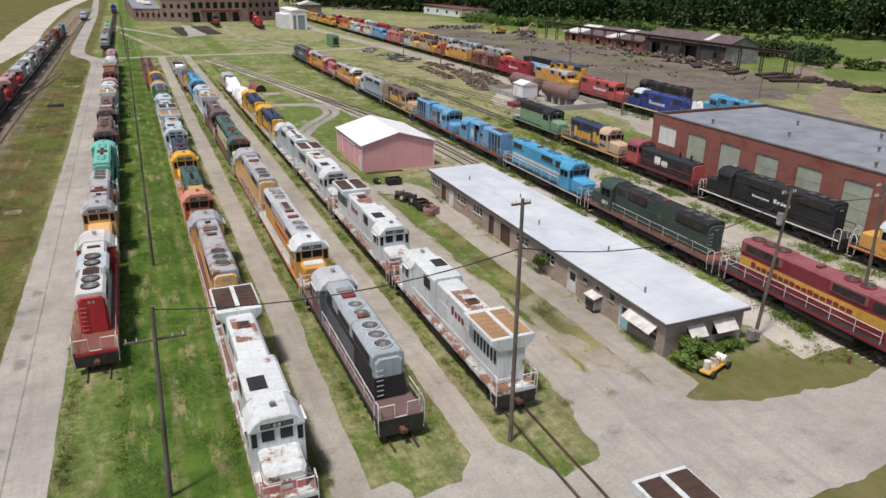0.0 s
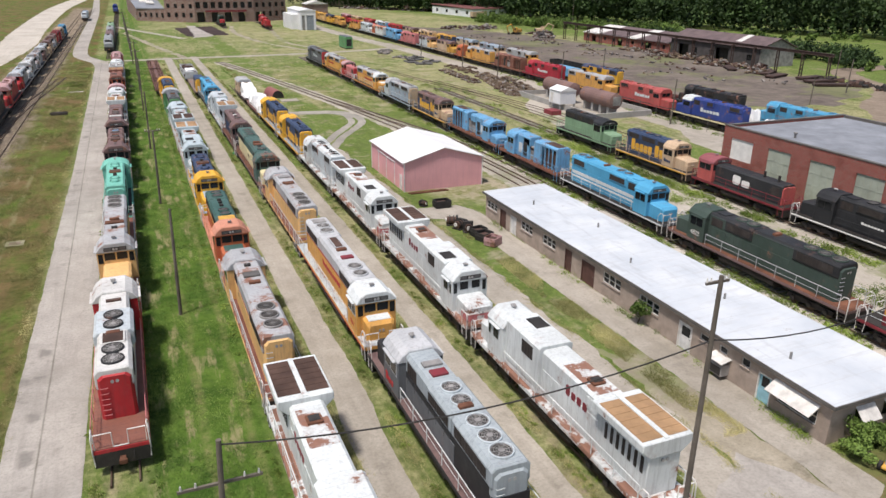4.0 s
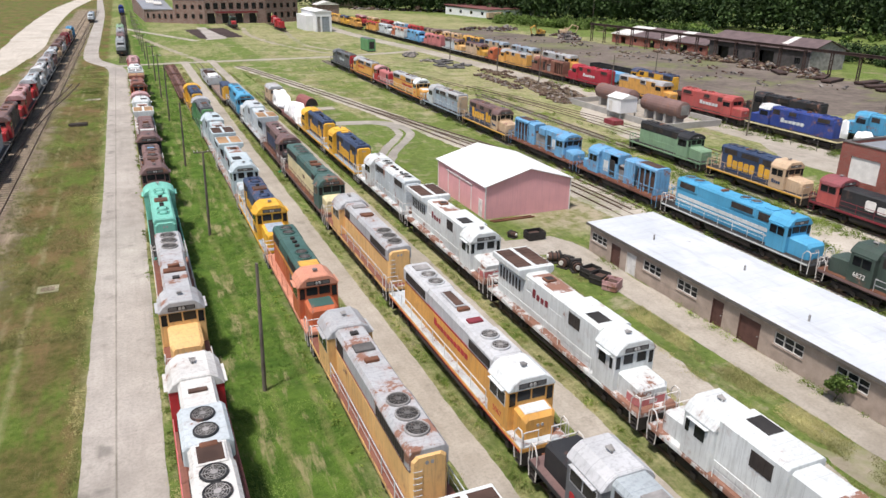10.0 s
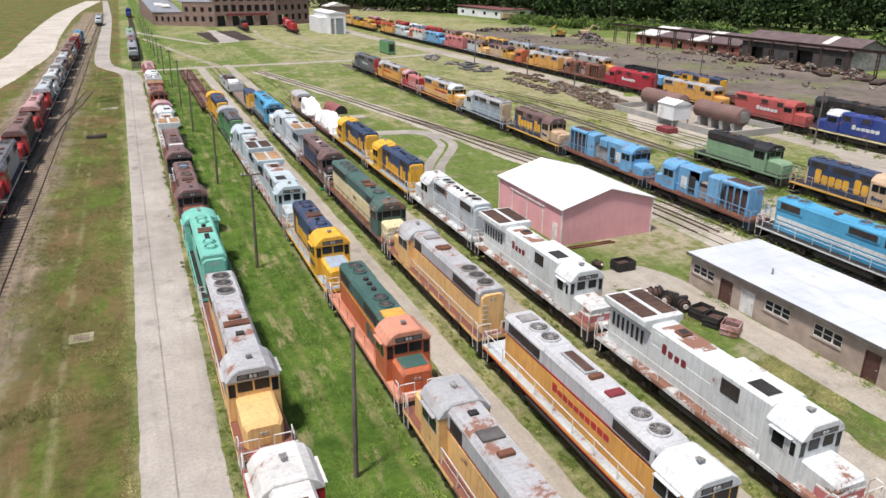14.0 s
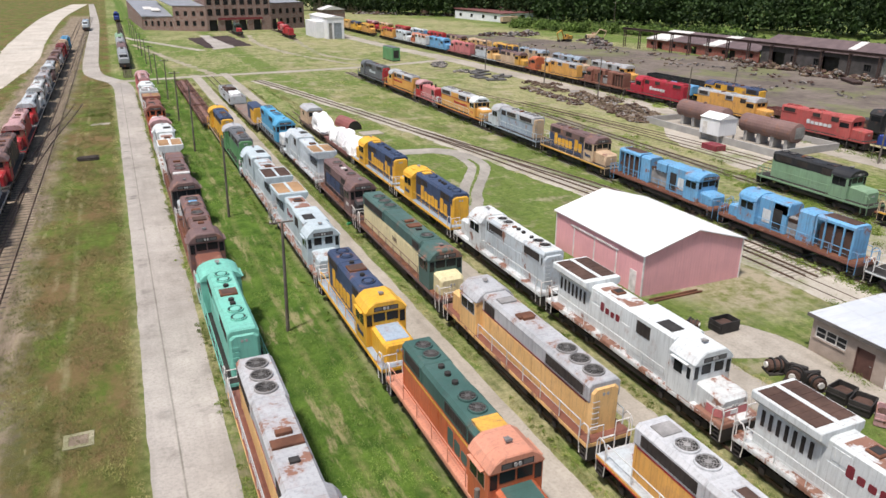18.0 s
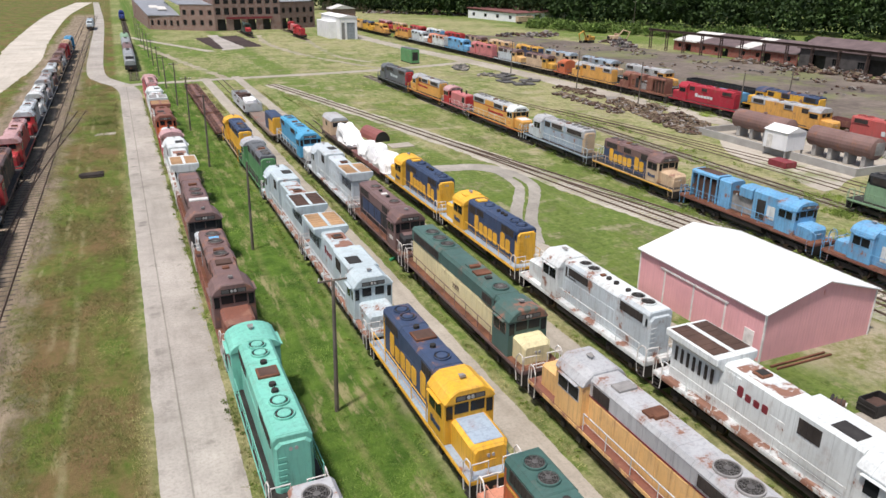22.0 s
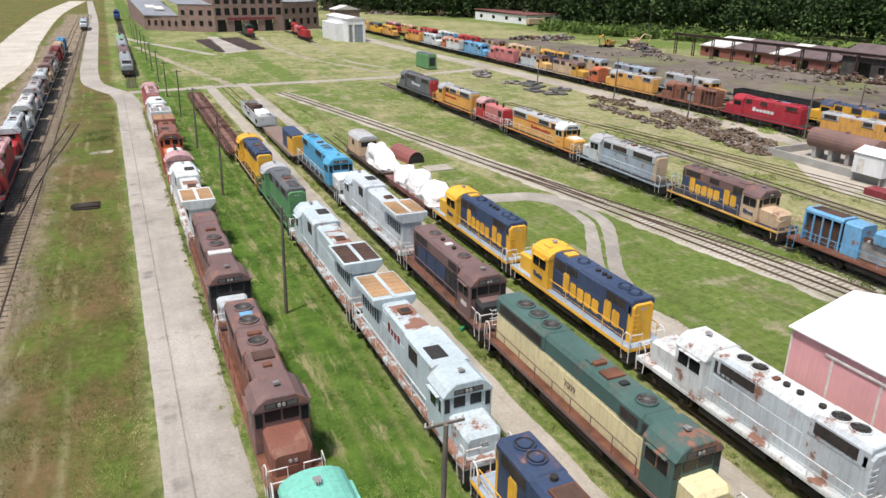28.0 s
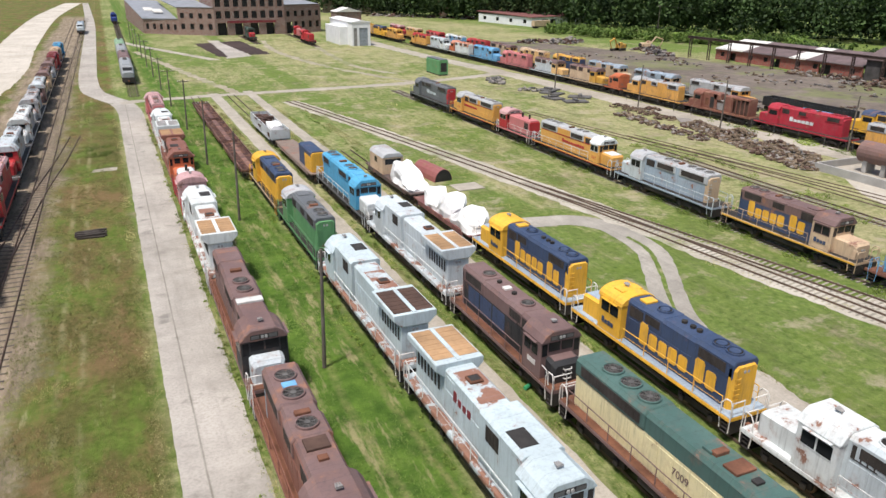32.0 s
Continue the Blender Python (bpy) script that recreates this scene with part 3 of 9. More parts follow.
def grille(e, x, y0, y1, z0, z1, mat=None, name="intake_grille", detail=1):
    """A louvred opening on both sides of a hood; one panel through it on far units."""
    if detail < 1:
        part(name, comb(-x - 0.02, x + 0.02, y0, y1, z0, z1, 0), mat or GRILLE, e)
        return
    for s in (-1, 1):
        part(name, comb(s * x - 0.02, s * x + 0.02, y0, y1, z0, z1, s), mat or GRILLE, e)


def cab(e, y0, y1, body, roof, detail, w=1.5, z1=3.8, top=4.42, nose_z=2.9, arch=False, small=False):
    """Cab between y0 (rear) and y1 (front): body, roof, windows, number boards."""
    c = part("cab", MB().prism([(-w, 1.62), (w, 1.62), (w, z1), (-w, z1)], y0, y1, 0.03), body, e)
    if arch:
        prof = [(w * 1.04 * math.cos(a), z1 - 0.06 + (top - z1 + 0.06) * math.sin(a)) for a in [math.pi * k / 10 for k in range(11)]]
    else:
        prof = [(-w - 0.03, z1 - 0.06), (w + 0.03, z1 - 0.06), (w + 0.03, z1), (w * 0.82, z1 + 0.36), (w * 0.52, top), (-w * 0.52, top), (-w * 0.82, z1 + 0.36), (-w - 0.03, z1)]
    part("cab_roof", MB().prism(prof, y0 - 0.05, y1 + 0.12, 0.06), roof, e)
    g = glass_dark()
    ym = (y0 + y1) / 2
    for s in (-1, 1):
        for a, b in ((ym - 0.55, ym + 0.2), (y1 - 0.5, y1 - 0.2)) if small else ((y0 + 0.3, ym - 0.06), (ym + 0.06, y1 - 0.35)) if detail > 0 else ((y0 + 0.3, y1 - 0.35),):
            p = c
            if detail > 0:
                p = part("window_frame", MB().box(s * w - 0.02, s * w + 0.02, a - 0.05, b + 0.05, 2.83, 3.62), roof, c)
            part("window_pane", MB().box(s * w - 0.03, s * w + 0.03, a, b, 2.9, 3.55), g, p)
        if detail > 0:
            part("sun_visor", MB().box(min(s * w, s * (w + 0.22)), max(s * w, s * (w + 0.22)), y0 + 0.35, y1 - 0.4, 3.68, 3.71), roof, c)
    for s in (-1, 1):
        x0, x1 = (s * 0.5 - 0.34, s * 0.5 + 0.34) if small else (s * 0.48 - 0.42, s * 0.48 + 0.42)
        part("windscreen", MB().box(x0, x1, y1 - 0.02, y1 + 0.025, max(3.16, nose_z + 0.16), z1 - 0.12), g, c)
        x0, x1 = (s * 1.24 - 0.15, s * 1.24 + 0.15) if small else (s * 1.21 - 0.19, s * 1.21 + 0.19)
        if detail > 0:
            part("door_window", MB().box(x0, x1, y1 - 0.02, y1 + 0.025, 2.95, z1 - 0.16), g, c)
        if detail > 0:
            x0, x1 = (0.32, 0.82) if s > 0 else (-0.82, -0.32)
            part("number_board", MB().box(x0, x1, y1 + 0.09, y1 + 0.135, z1 + 0.08, z1 + 0.28), NUMB, c)
    if detail > 0:
        part("brow", MB().box(-w * 0.6, w * 0.6, y1 + 0.05, y1 + 0.128, z1 + 0.03, z1 + 0.34, 0.02), FAN_DARK, c)
        hl = MB()
        for x in (-0.12, 0.12):
            hl.cyl((x, y1 + 0.1, z1 + 0.18), (x, y1 + 0.17, z1 + 0.18), 0.1, 8)
        part("headlight", hl, LENS, c)
        horn = MB().cyl((0, ym, top - 0.02), (0, ym, top + 0.14), 0.04, 6)
        for k in (-1, 0, 1):
            horn.cyl((k * 0.1, ym - 0.05, top + 0.14), (k * 0.12, ym + 0.34, top + 0.16), 0.03, 6, 0.075)
        part("horn", horn, FAN_GREY, c)
    return c


def nose(e, y0, y1, body, top_mat, z=2.85, w=1.08, detail=1):
    n = part("nose", MB().rings([[(-w, y0, 1.62), (w, y0, 1.62), (w, y0, z - 0.12), (w - 0.2, y0, z), (-w + 0.2, y0, z), (-w, y0, z - 0.12)],
                                 [(-w, y1 - 0.25, 1.62), (w, y1 - 0.25, 1.62), (w, y1 - 0.25, z - 0.2), (w - 0.2, y1 - 0.25, z - 0.07), (-w + 0.2, y1 - 0.25, z - 0.07), (-w, y1 - 0.25, z - 0.2)],
                                 [(-w + 0.18, y1, 1.62), (w - 0.18, y1, 1.62), (w - 0.18, y1, z - 0.42), (w - 0.34, y1, z - 0.28), (-w + 0.34, y1, z - 0.28), (-w + 0.18, y1, z - 0.42)]]), body, e)
    if top_mat is not body:
        part("nose_top", MB().rings([[(-w + 0.24, y0 + 0.03, z + 0.005), (w - 0.24, y0 + 0.03, z + 0.005), (w - 0.24, y1 - 0.28, z - 0.06), (-w + 0.24, y1 - 0.28, z - 0.06)],
                                     [(-w + 0.24, y0 + 0.03, z + 0.025), (w - 0.24, y0 + 0.03, z + 0.025), (w - 0.24, y1 - 0.28, z - 0.04), (-w + 0.24, y1 - 0.28, z - 0.04)]]), top_mat, n)
    if detail > 1:
        part("nose_door", MB().box(-0.3, 0.3, y1 - 0.03, y1 + 0.03, 1.7, z - 0.85, 0.015), body, n)
    hl = MB()
    for x in (-0.14, 0.14):
        hl.cyl((x, y1 - 0.04, z - 0.62), (x, y1 + 0.05, z - 0.62), 0.09, 8)
    part("headlight", hl, LENS, n)
    return n


def hood_end_lights(e, y, z, s=-1):
    b = MB()
    for x in (-0.14, 0.14):
        b.cyl((x, y, z), (x, y + s * 0.06, z), 0.1, 8)
    part("rear_light", b, LENS, e)


@lifted(1.2)
def emd(name, x, y0, y1, front, pal, label, detail=2, axles=3, fans=3, dyn=2, group="", stripe=None, wide_top=True, cabf=2.9, arch=False, caps=False, plan=None):
    """Hood unit with a narrow long hood, roof fans and a flat cab roof. front: 'near' (towards -y) or 'far'.
    plan: places along the row, where known: end (of the hood), cab (two), fans, dyn, stacks, hatch (place, half width, half length, material)."""
    L = y1 - y0 - 0.9
    e = thing(name, x, (y0 + y1) / 2, RAILTOP, 180 if front == 'near' else 0, label, "locomotive", group)
    h = L / 2
    plan = plan or {}
    loc = lambda q: (q - (y0 + y1) / 2) * (-1 if front == 'near' else 1)
    top, side, capm, nosem, endm, sill, rail = (pal[k] for k in ("top", "side", "cab", "nose", "end", "sill", "rail"))
    underparts(e, L, axles, sill, pal.get("deck", STEEL), rail, detail, pal.get("tank"))
    cf = h - cabf
    cb = cf - 2.35
    if "cab" in plan:
        cb, cf = sorted(loc(q) for q in plan["cab"])
    hb = loc(plan["end"]) if "end" in plan else -h + 1.6
    pitch = 1.4 if axles == 3 else 1.25
    rf = [loc(q) for q in plan["fans"]] if "fans" in plan else [hb + 1.05 + k * pitch for k in range(fans)]
    df = [loc(q) for q in plan["dyn"]] if "dyn" in plan else [cb - 4.6 + 1.4 * k for k in range(dyn)]
    rad1 = max(rf + [hb + 2.4]) + 0.95
    # long hood: plain middle, slightly wider parts with the radiators and the brake grids
    H, rise = 4.25, 0.07
    upper = pal.get("upper", side)
    part("long_hood", MB().box(-0.97, 0.97, hb + 0.25, cb + 0.02, 1.62, 3.3), side, e)
    part("hood_upper", MB().prism(hood_profile(0.97, 3.3, H), hb + 0.25, cb + 0.02, 0.02), upper, e)
    part("hood_roof", MB().prism([(-0.99, H - 0.2), (-0.97, H - 0.2), (-0.80, H + 0.0), (0.80, H), (0.97, H - 0.2), (0.99, H - 0.2), (0.81, H + 0.03), (-0.81, H + 0.03)], hb + 0.3, cb), top, e)
    part("hood_end", MB().rings([[(px, y, pz) for px, pz in hood_profile(w_, 1.62, z_, 0.2)] for y, w_, z_ in ((hb, 0.82, 3.98), (hb + 0.2, 1.0, 4.1), (hb + 0.4, 1.0, 4.1))]), endm, e)
    w = 1.06 if wide_top else 1.0
    block = lambda a, b, q: MB().prism([(-0.99, 3.3), (0.99, 3.3), (q, 3.42), (q, H - 0.12), (q - 0.2, H + rise), (-q + 0.2, H + rise), (-q, H - 0.12), (-q, 3.42)], a, b, 0.05)
    rad = part("radiator_section", block(hb + 0.12, rad1, w), top if wide_top else upper, e)
    part("radiator_top", MB().box(-w + 0.22, w - 0.22, hb + 0.22, rad1 - 0.1, H + rise - 0.01, H + rise + 0.014), top, rad)
    grille(e, w, hb + 0.7, rad1 - 0.35, 3.5, 4.04, detail=detail)
    for q in rf:
        add_fan(e, q, H + rise, 0.66 if axles == 3 else 0.56, pal.get("fan", top), pal.get("guard"), detail=detail, cap=pal.get("fancap"))
    if df:
        dy0, dy1 = min(df) - 1.0, max(df) + 1.0
        dm = pal.get("dynmat", top if wide_top else upper)
        wd = pal.get("dynw", 1.08 if wide_top else 1.0)
        dyn_ = part("dynamic_brake", block(dy0, min(dy1, cb), wd), dm, e)
        if dm is not top and "dynmat" not in pal:
            part("brake_top", MB().box(-wd + 0.22, wd - 0.22, dy0 + 0.1, min(dy1, cb) - 0.08, H + rise - 0.01, H + rise + 0.014), top, dyn_)
        grille(e, wd, dy0 + 0.25, dy1 - 0.25, 3.5, 4.0, detail=detail)
        for q in df:
            add_fan(e, q, H + rise, 0.62 if axles == 3 else 0.54, pal.get("fan", top), pal.get("guard"), detail=detail, cap=pal.get("fancap"))
    stacks = [loc(q) for q in plan["stacks"]] if "stacks" in plan else [cb - 6.0 - k * 0.75 for k in range(4)] if caps else []
    for q in stacks:
        part("exhaust_pipe", lambda: MB().cyl((0, 0, 0), (0, 0, 0.22), 0.2, 8), STEEL, e, at=(0, q, H), key="cap_stack")
    if not stacks:
        q = (rad1 + (min(df) if df else cb - 1.0)) / 2
        part("exhaust_pipe", MB().box(-0.42, 0.42, q - 0.2, q + 0.2, H, H + 0.2, 0.03), RUST, e)
    if "hatch" in plan:
        for q, hw, hl, hm in plan["hatch"]:
            rim = part("roof_hatch", MB().box(-hw, hw, loc(q) - hl, loc(q) + hl, H + 0.02, H + 0.15, 0.02), pt(hm, 0.2) if isinstance(hm, str) else hm, e)
            if hl > 0.5 and hm not in ("gold", "sfyel"):
                part("hatch_opening", MB().box(-hw + 0.12, hw - 0.12, loc(q) - hl + 0.12, loc(q) + hl - 0.12, H + 0.14, H + 0.165), RUSTDARK, rim)
    else:
        part("roof_hatch", MB().box(-0.6, 0.6, cb - 1.6, cb - 0.4, H + 0.03, H + 0.11, 0.02), pal.get("hatch", top), e)
    doors(e, rad1 + 0.2, cb - 0.2, 0.975, 1.75, 3.15, side, detail)
    grille(e, 0.975, cb - 1.8, cb - 0.3, 3.3, 3.95, name="air_intake", detail=detail)
    cab(e, cb, cf, capm, pal.get("cabroof", top), detail, arch=arch)
    nose(e, cf, h - 0.62, nosem, pal.get("nosetop", nosem), z=2.92, detail=detail)
    if detail > 0:
        hood_end_lights(e, hb + 0.05, 3.7)
    handrails(e, -h + 0.8, cb - 0.3, rail, detail)
    if detail > 0:
        lad = MB()
        for k in range(6):
            lad.tube([(-0.84, hb + 0.02, 1.9 + 0.3 * k), (-0.84, hb - 0.07, 1.9 + 0.3 * k), (-0.42, hb - 0.07, 1.9 + 0.3 * k), (-0.42, hb + 0.02, 1.9 + 0.3 * k)], 0.02, 4)
        part("ladder", lad, rail, e)
    if stripe:
        stripe(e, hb, cb, cf, h)
    return e


@lifted(1.16)
def ge(name, x, y0, y1, front, pal, label, detail=2, group="", stripe=None, hump=True):
    """Hood unit with a wing-shaped radiator over its rear end."""
    L = y1 - y0 - 0.9
    e = thing(name, x, (y0 + y1) / 2, RAILTOP, 180 if front == 'near' else 0, label, "locomotive", group)
    h = L / 2
    top, side, capm, nosem, sill, rail, scr = (pal[k] for k in ("top", "side", "cab", "nose", "sill", "rail", "screen"))
    underparts(e, L, 3, sill, pal.get("deck", sill), rail, detail)
    cf = h - 2.7
    cb = cf - 2.2
    rb, rf = -h + 0.75, -h + 5.0
    part("blower_housing", MB().prism(hood_profile(1.22, 1.62, 4.5, 0.14), cb - 4.4, cb + 0.02, 0.04), side, e)
    part("engine_hood", MB().prism(hood_profile(0.95, 1.62, 4.3, 0.14), rf - 0.3, cb - 4.36, 0.03), side, e)
    part("radiator_housing", MB().prism(hood_profile(1.0, 1.62, 4.2, 0.1), rb + 0.12, rf, 0.04), pal.get("rear", side), e)
    wing = part("radiator_wing", MB().prism([(-1.0, 3.75), (1.0, 3.75), (1.56, 4.2), (1.56, 4.52), (1.50, 4.58), (-1.50, 4.58), (-1.56, 4.52), (-1.56, 4.2)], rb, rf + 0.25, 0.05), top, e)
    for s in (-1, 1):
        b = MB().box(min(s * 0.16, s * 1.42), max(s * 0.16, s * 1.42), rb + 0.28, rf - 0.25, 4.56, 4.605)
        for k in range(1, 6):
            yy = rb + 0.28 + (rf - rb - 0.53) * k / 6
            b.box(min(s * 0.16, s * 1.42), max(s * 0.16, s * 1.42), yy - 0.02, yy + 0.02, 4.6, 4.62)
        part("radiator_screen", b, scr, wing)
        for k in range(7):
            yy = rb + 0.6 + 0.52 * k
            part("louvre_slot", lambda: MB().box(-0.03, 0.03, -0.12, 0.12, 2.75, 3.6, 0.01), GRILLE, e, at=(s * 1.0, yy, 0), key="slot")
    part("wing_ridge", MB().box(-0.15, 0.15, rb + 0.1, rf + 0.15, 4.57, 4.63, 0.015), top, wing)
    ex = MB().box(-0.42, 0.42, rf + 1.7, rf + 2.5, 4.3, 4.46, 0.04)
    part("exhaust_pipe", ex, RUST, e)
    if "patch" in pal:
        part("roof_plate", MB().box(-0.76, 0.76, rf + 0.9, rf + 4.4, 4.29, 4.315), pal["patch"], e)
    part("stack_opening", MB().box(-0.3, 0.3, rf + 1.82, rf + 2.38, 4.44, 4.475), FAN_DARK, e)
    part("blower_opening", MB().box(-0.1, 0.92, cb - 2.1, cb - 0.6, 4.49, 4.53), pal.get("blower", FAN_DARK), e)
    grille(e, 1.22, cb - 3.6, cb - 2.2, 3.35, 4.15)
    doors(e, rf + 0.3, cb - 4.5, 0.955, 1.75, 3.2, side, detail, 0.95)
    grille(e, 0.955, rf + 0.5, rf + 1.6, 3.4, 4.0, side)
    cab(e, cb, cf, capm, pal.get("cabroof", top), detail, z1=3.84, top=4.5, small=True)
    n = nose(e, cf, h - 0.6, nosem, pal.get("nosetop", nosem), z=2.8, w=1.12, detail=detail)
    if "band" in pal:
        yb = h - 0.6
        part("nose_band", MB().rings([[(-1.15, yb - 1.1, z), (-1.15, yb - 0.24, z), (-0.97, yb + 0.02, z), (0.97, yb + 0.02, z), (1.15, yb - 0.24, z), (1.15, yb - 1.1, z)] for z in (1.64, 2.08)]), pal["band"], n)
        part("nose_stripe", MB().rings([[(-1.14, yb - 1.1, z), (-1.14, yb - 0.24, z), (-0.96, yb + 0.015, z), (0.96, yb + 0.015, z), (1.14, yb - 0.24, z), (1.14, yb - 1.1, z)] for z in (2.1, 2.2)]), BOARD, n)
    hood_end_lights(e, rb + 0.12, 3.5)
    handrails(e, -h + 0.8, cb - 0.3, rail, detail)
    if stripe:
        stripe(e, rb, cb, cf, h)
    return e


@lifted(1.12)
def switcher(name, x, y0, y1, front, pal, label, detail=1, group="", stripe=None):
    """Low-hood switcher with an arched cab roof at its rear end. front: the hood's end."""
    L = y1 - y0 - 0.9
    e = thing(name, x, (y0 + y1) / 2, RAILTOP, 180 if front == 'near' else 0, label, "locomotive", group)
    h = L / 2
    underparts(e, L, 2, pal["sill"], STEEL, pal["rail"], detail)
    c0 = -h + 0.9
    part("hood", MB().prism(hood_profile(0.98, 1.62, 3.72, 0.2), c0 + 2.6, h - 1.0, 0.05), pal["side"], e)
    part("hood_front", MB().prism(hood_profile(1.0, 1.62, 3.5, 0.2), h - 1.02, h - 0.85, 0.05), pal["end"], e)
    c = cab(e, c0, c0 + 2.65, pal["cab"], pal["cabroof"], detail, nose_z=3.5, arch=True, top=4.45)
    for k in range(2):
        part("exhaust_pipe", MB().cyl((0, h - 2.6 - 2.2 * k, 3.7), (0, h - 2.6 - 2.2 * k, 4.35), 0.16, 10), STEEL, e)
    grille(e, 0.985, h - 2.6, h - 1.4, 2.3, 3.3)
    doors(e, c0 + 2.8, h - 2.8, 0.985, 1.75, 3.1, pal["side"], detail)
    handrails(e, c0 + 3, h - 0.6, pal["rail"], detail)
    if stripe:
        stripe(e, c0 + 2.65, h - 1.0, h, h)
    return e


@lifted(1.16)
def stripped(name, x, y0, y1, front, pal, label, detail=1, group=""):
    """A hood unit with panels taken off: open frames show the machinery."""
    L = y1 - y0 - 0.9
    e = thing(name, x, (y0 + y1) / 2, RAILTOP, 180 if front == 'near' else 0, label, "locomotive", group)
    h = L / 2
    underparts(e, L, 3 if L > 17.6 else 2, pal["sill"], RUST, pal["rail"], detail)
    cf, cb, hb = h - 2.6, h - 4.9, -h + 1.0
    # rear: an open rack of posts under a roof
    part("roof_panel", MB().prism([(-1.05, 4.0), (1.05, 4.0), (1.05, 4.2), (0.8, 4.36), (-0.8, 4.36), (-1.05, 4.2)], hb, hb + 4.2, 0.03), pal["top"], e)
    part("roof_opening", MB().box(-0.7, 0.7, hb + 0.4, hb + 3.8, 4.35, 4.385), RUSTDARK, e)
    for s in (-1, 1):
        for k in range(5):
            part("frame_post", MB().box(s * 0.98 - 0.06, s * 0.98 + 0.06, hb + 0.05 + k * 1.0, hb + 0.2 + k * 1.0, 1.62, 4.1), pal["side"], e)
    part("radiator_core", MB().box(-0.8, 0.8, hb + 0.4, hb + 3.8, 1.62, 3.7, 0.05), RUSTDARK, e)
    part("hood_end", MB().box(-1.0, 1.0, hb - 0.02, hb + 0.14, 1.62, 4.15, 0.04), pal["side"], e)
    y = hb + 4.4
    part("hood_bay", MB().prism(hood_profile(1.0, 1.62, 4.3, 0.2), y, y + 1.8, 0.03), pal["side"], e)
    part("engine_block", MB().box(-0.75, 0.75, y + 1.8, cb - 3.0, 1.62, 3.3, 0.1), FAN_GREY, e)
    g = MB()
    n = 6
    for k in range(n):
        yy = y + 2.1 + (cb - 5.2 - y) * k / (n - 1)
        g.cyl((-0.8, yy, 3.0), (0.8, yy, 3.35), 0.2, 7)
    part("cylinder_head", g, RUSTDARK, e)
    part("hood_panel", MB().prism(hood_profile(1.0, 3.3, 4.3, 0.2), y + 3.0, y + 4.8, 0.03), pal["top"], e)
    part("hood_bay", MB().prism(hood_profile(1.0, 1.62, 4.36, 0.2), cb - 3.6, cb + 0.02, 0.03), pal["side"], e)
    for s in (-1, 1):
        # dark panel on the closed side, coloured like a shaded interior
        part("door_opening", MB().box(s * 1.0 - 0.02, s * 1.0 + 0.02, cb - 3.0, cb - 1.9, 1.8, 3.6), FAN_DARK, e)
        part("white_panel", MB().box(s * 1.0 - 0.03, s * 1.0 + 0.03, cb - 1.6, cb - 0.6, 2.1, 3.3), pal["mark"], e)
    cab(e, cb, cf, pal["cab"], pal["top"], detail, arch=True, top=4.5)
    nose(e, cf, h - 0.8, pal["nose"], pal["nose"], z=2.7)
    handrails(e, -h + 0.8, cb, pal["rail"], detail)
    return e


def bars(parent, x, y0, y1, z0, z1, n, mat, name="lettering", seed=1, gap=0.16, sides=(-1, 1)):
    """Plain blocks of a word's size and colour on a hood's sides."""
    rng = random.Random(seed)
    for s in sides:
        b = MB()
        d = (y1 - y0) / n
        for k in range(n):
            a = y0 + d * k
            first = k == (n - 1 if s < 0 else 0)
            zt = z0 + (z1 - z0) * (1.0 if first else rng.uniform(0.62, 0.78))
            b.rings([[(px, a + d * gap / 2 + (d * (1 - gap)) * u, z0 + (zt - z0) * w) for u, w in ((0.15, 0), (0.85, 0), (1, 0.12), (1, 0.88), (0.85, 1), (0.15, 1), (0, 0.88), (0, 0.12))] for px in (s * x - 0.012, s * x + 0.012)])
        part(name, b, mat, parent)


def strip(parent, x, y0, y1, z0, z1, mat, name="stripe"):
    for s in (-1, 1):
        part(name, MB().box(s * x - 0.01, s * x + 0.01, y0, y1, z0, z1), mat, parent)


def numerals(parent, text, x, y, z, size, mat, rear=False):
    """A road number set in the built-in font on a hood's or cab's sides."""
    for s in (-1, 1):
        c = bpy.data.curves.new("road_number", 'FONT')
        c.body, c.size, c.extrude, c.align_x = text, size, 0.006, 'CENTER'
        tmp = bpy.data.objects.new("tmp", c)
        me = bpy.data.meshes.new_from_object(tmp)
        bpy.data.objects.remove(tmp)
        me.materials.clear()
        me.materials.append(mat)
        ob = new("road_number", me)
        ob.parent = parent
        ob.matrix_local = pose(s * x, y, up(z), 90, 0, 90 if s > 0 else -90)


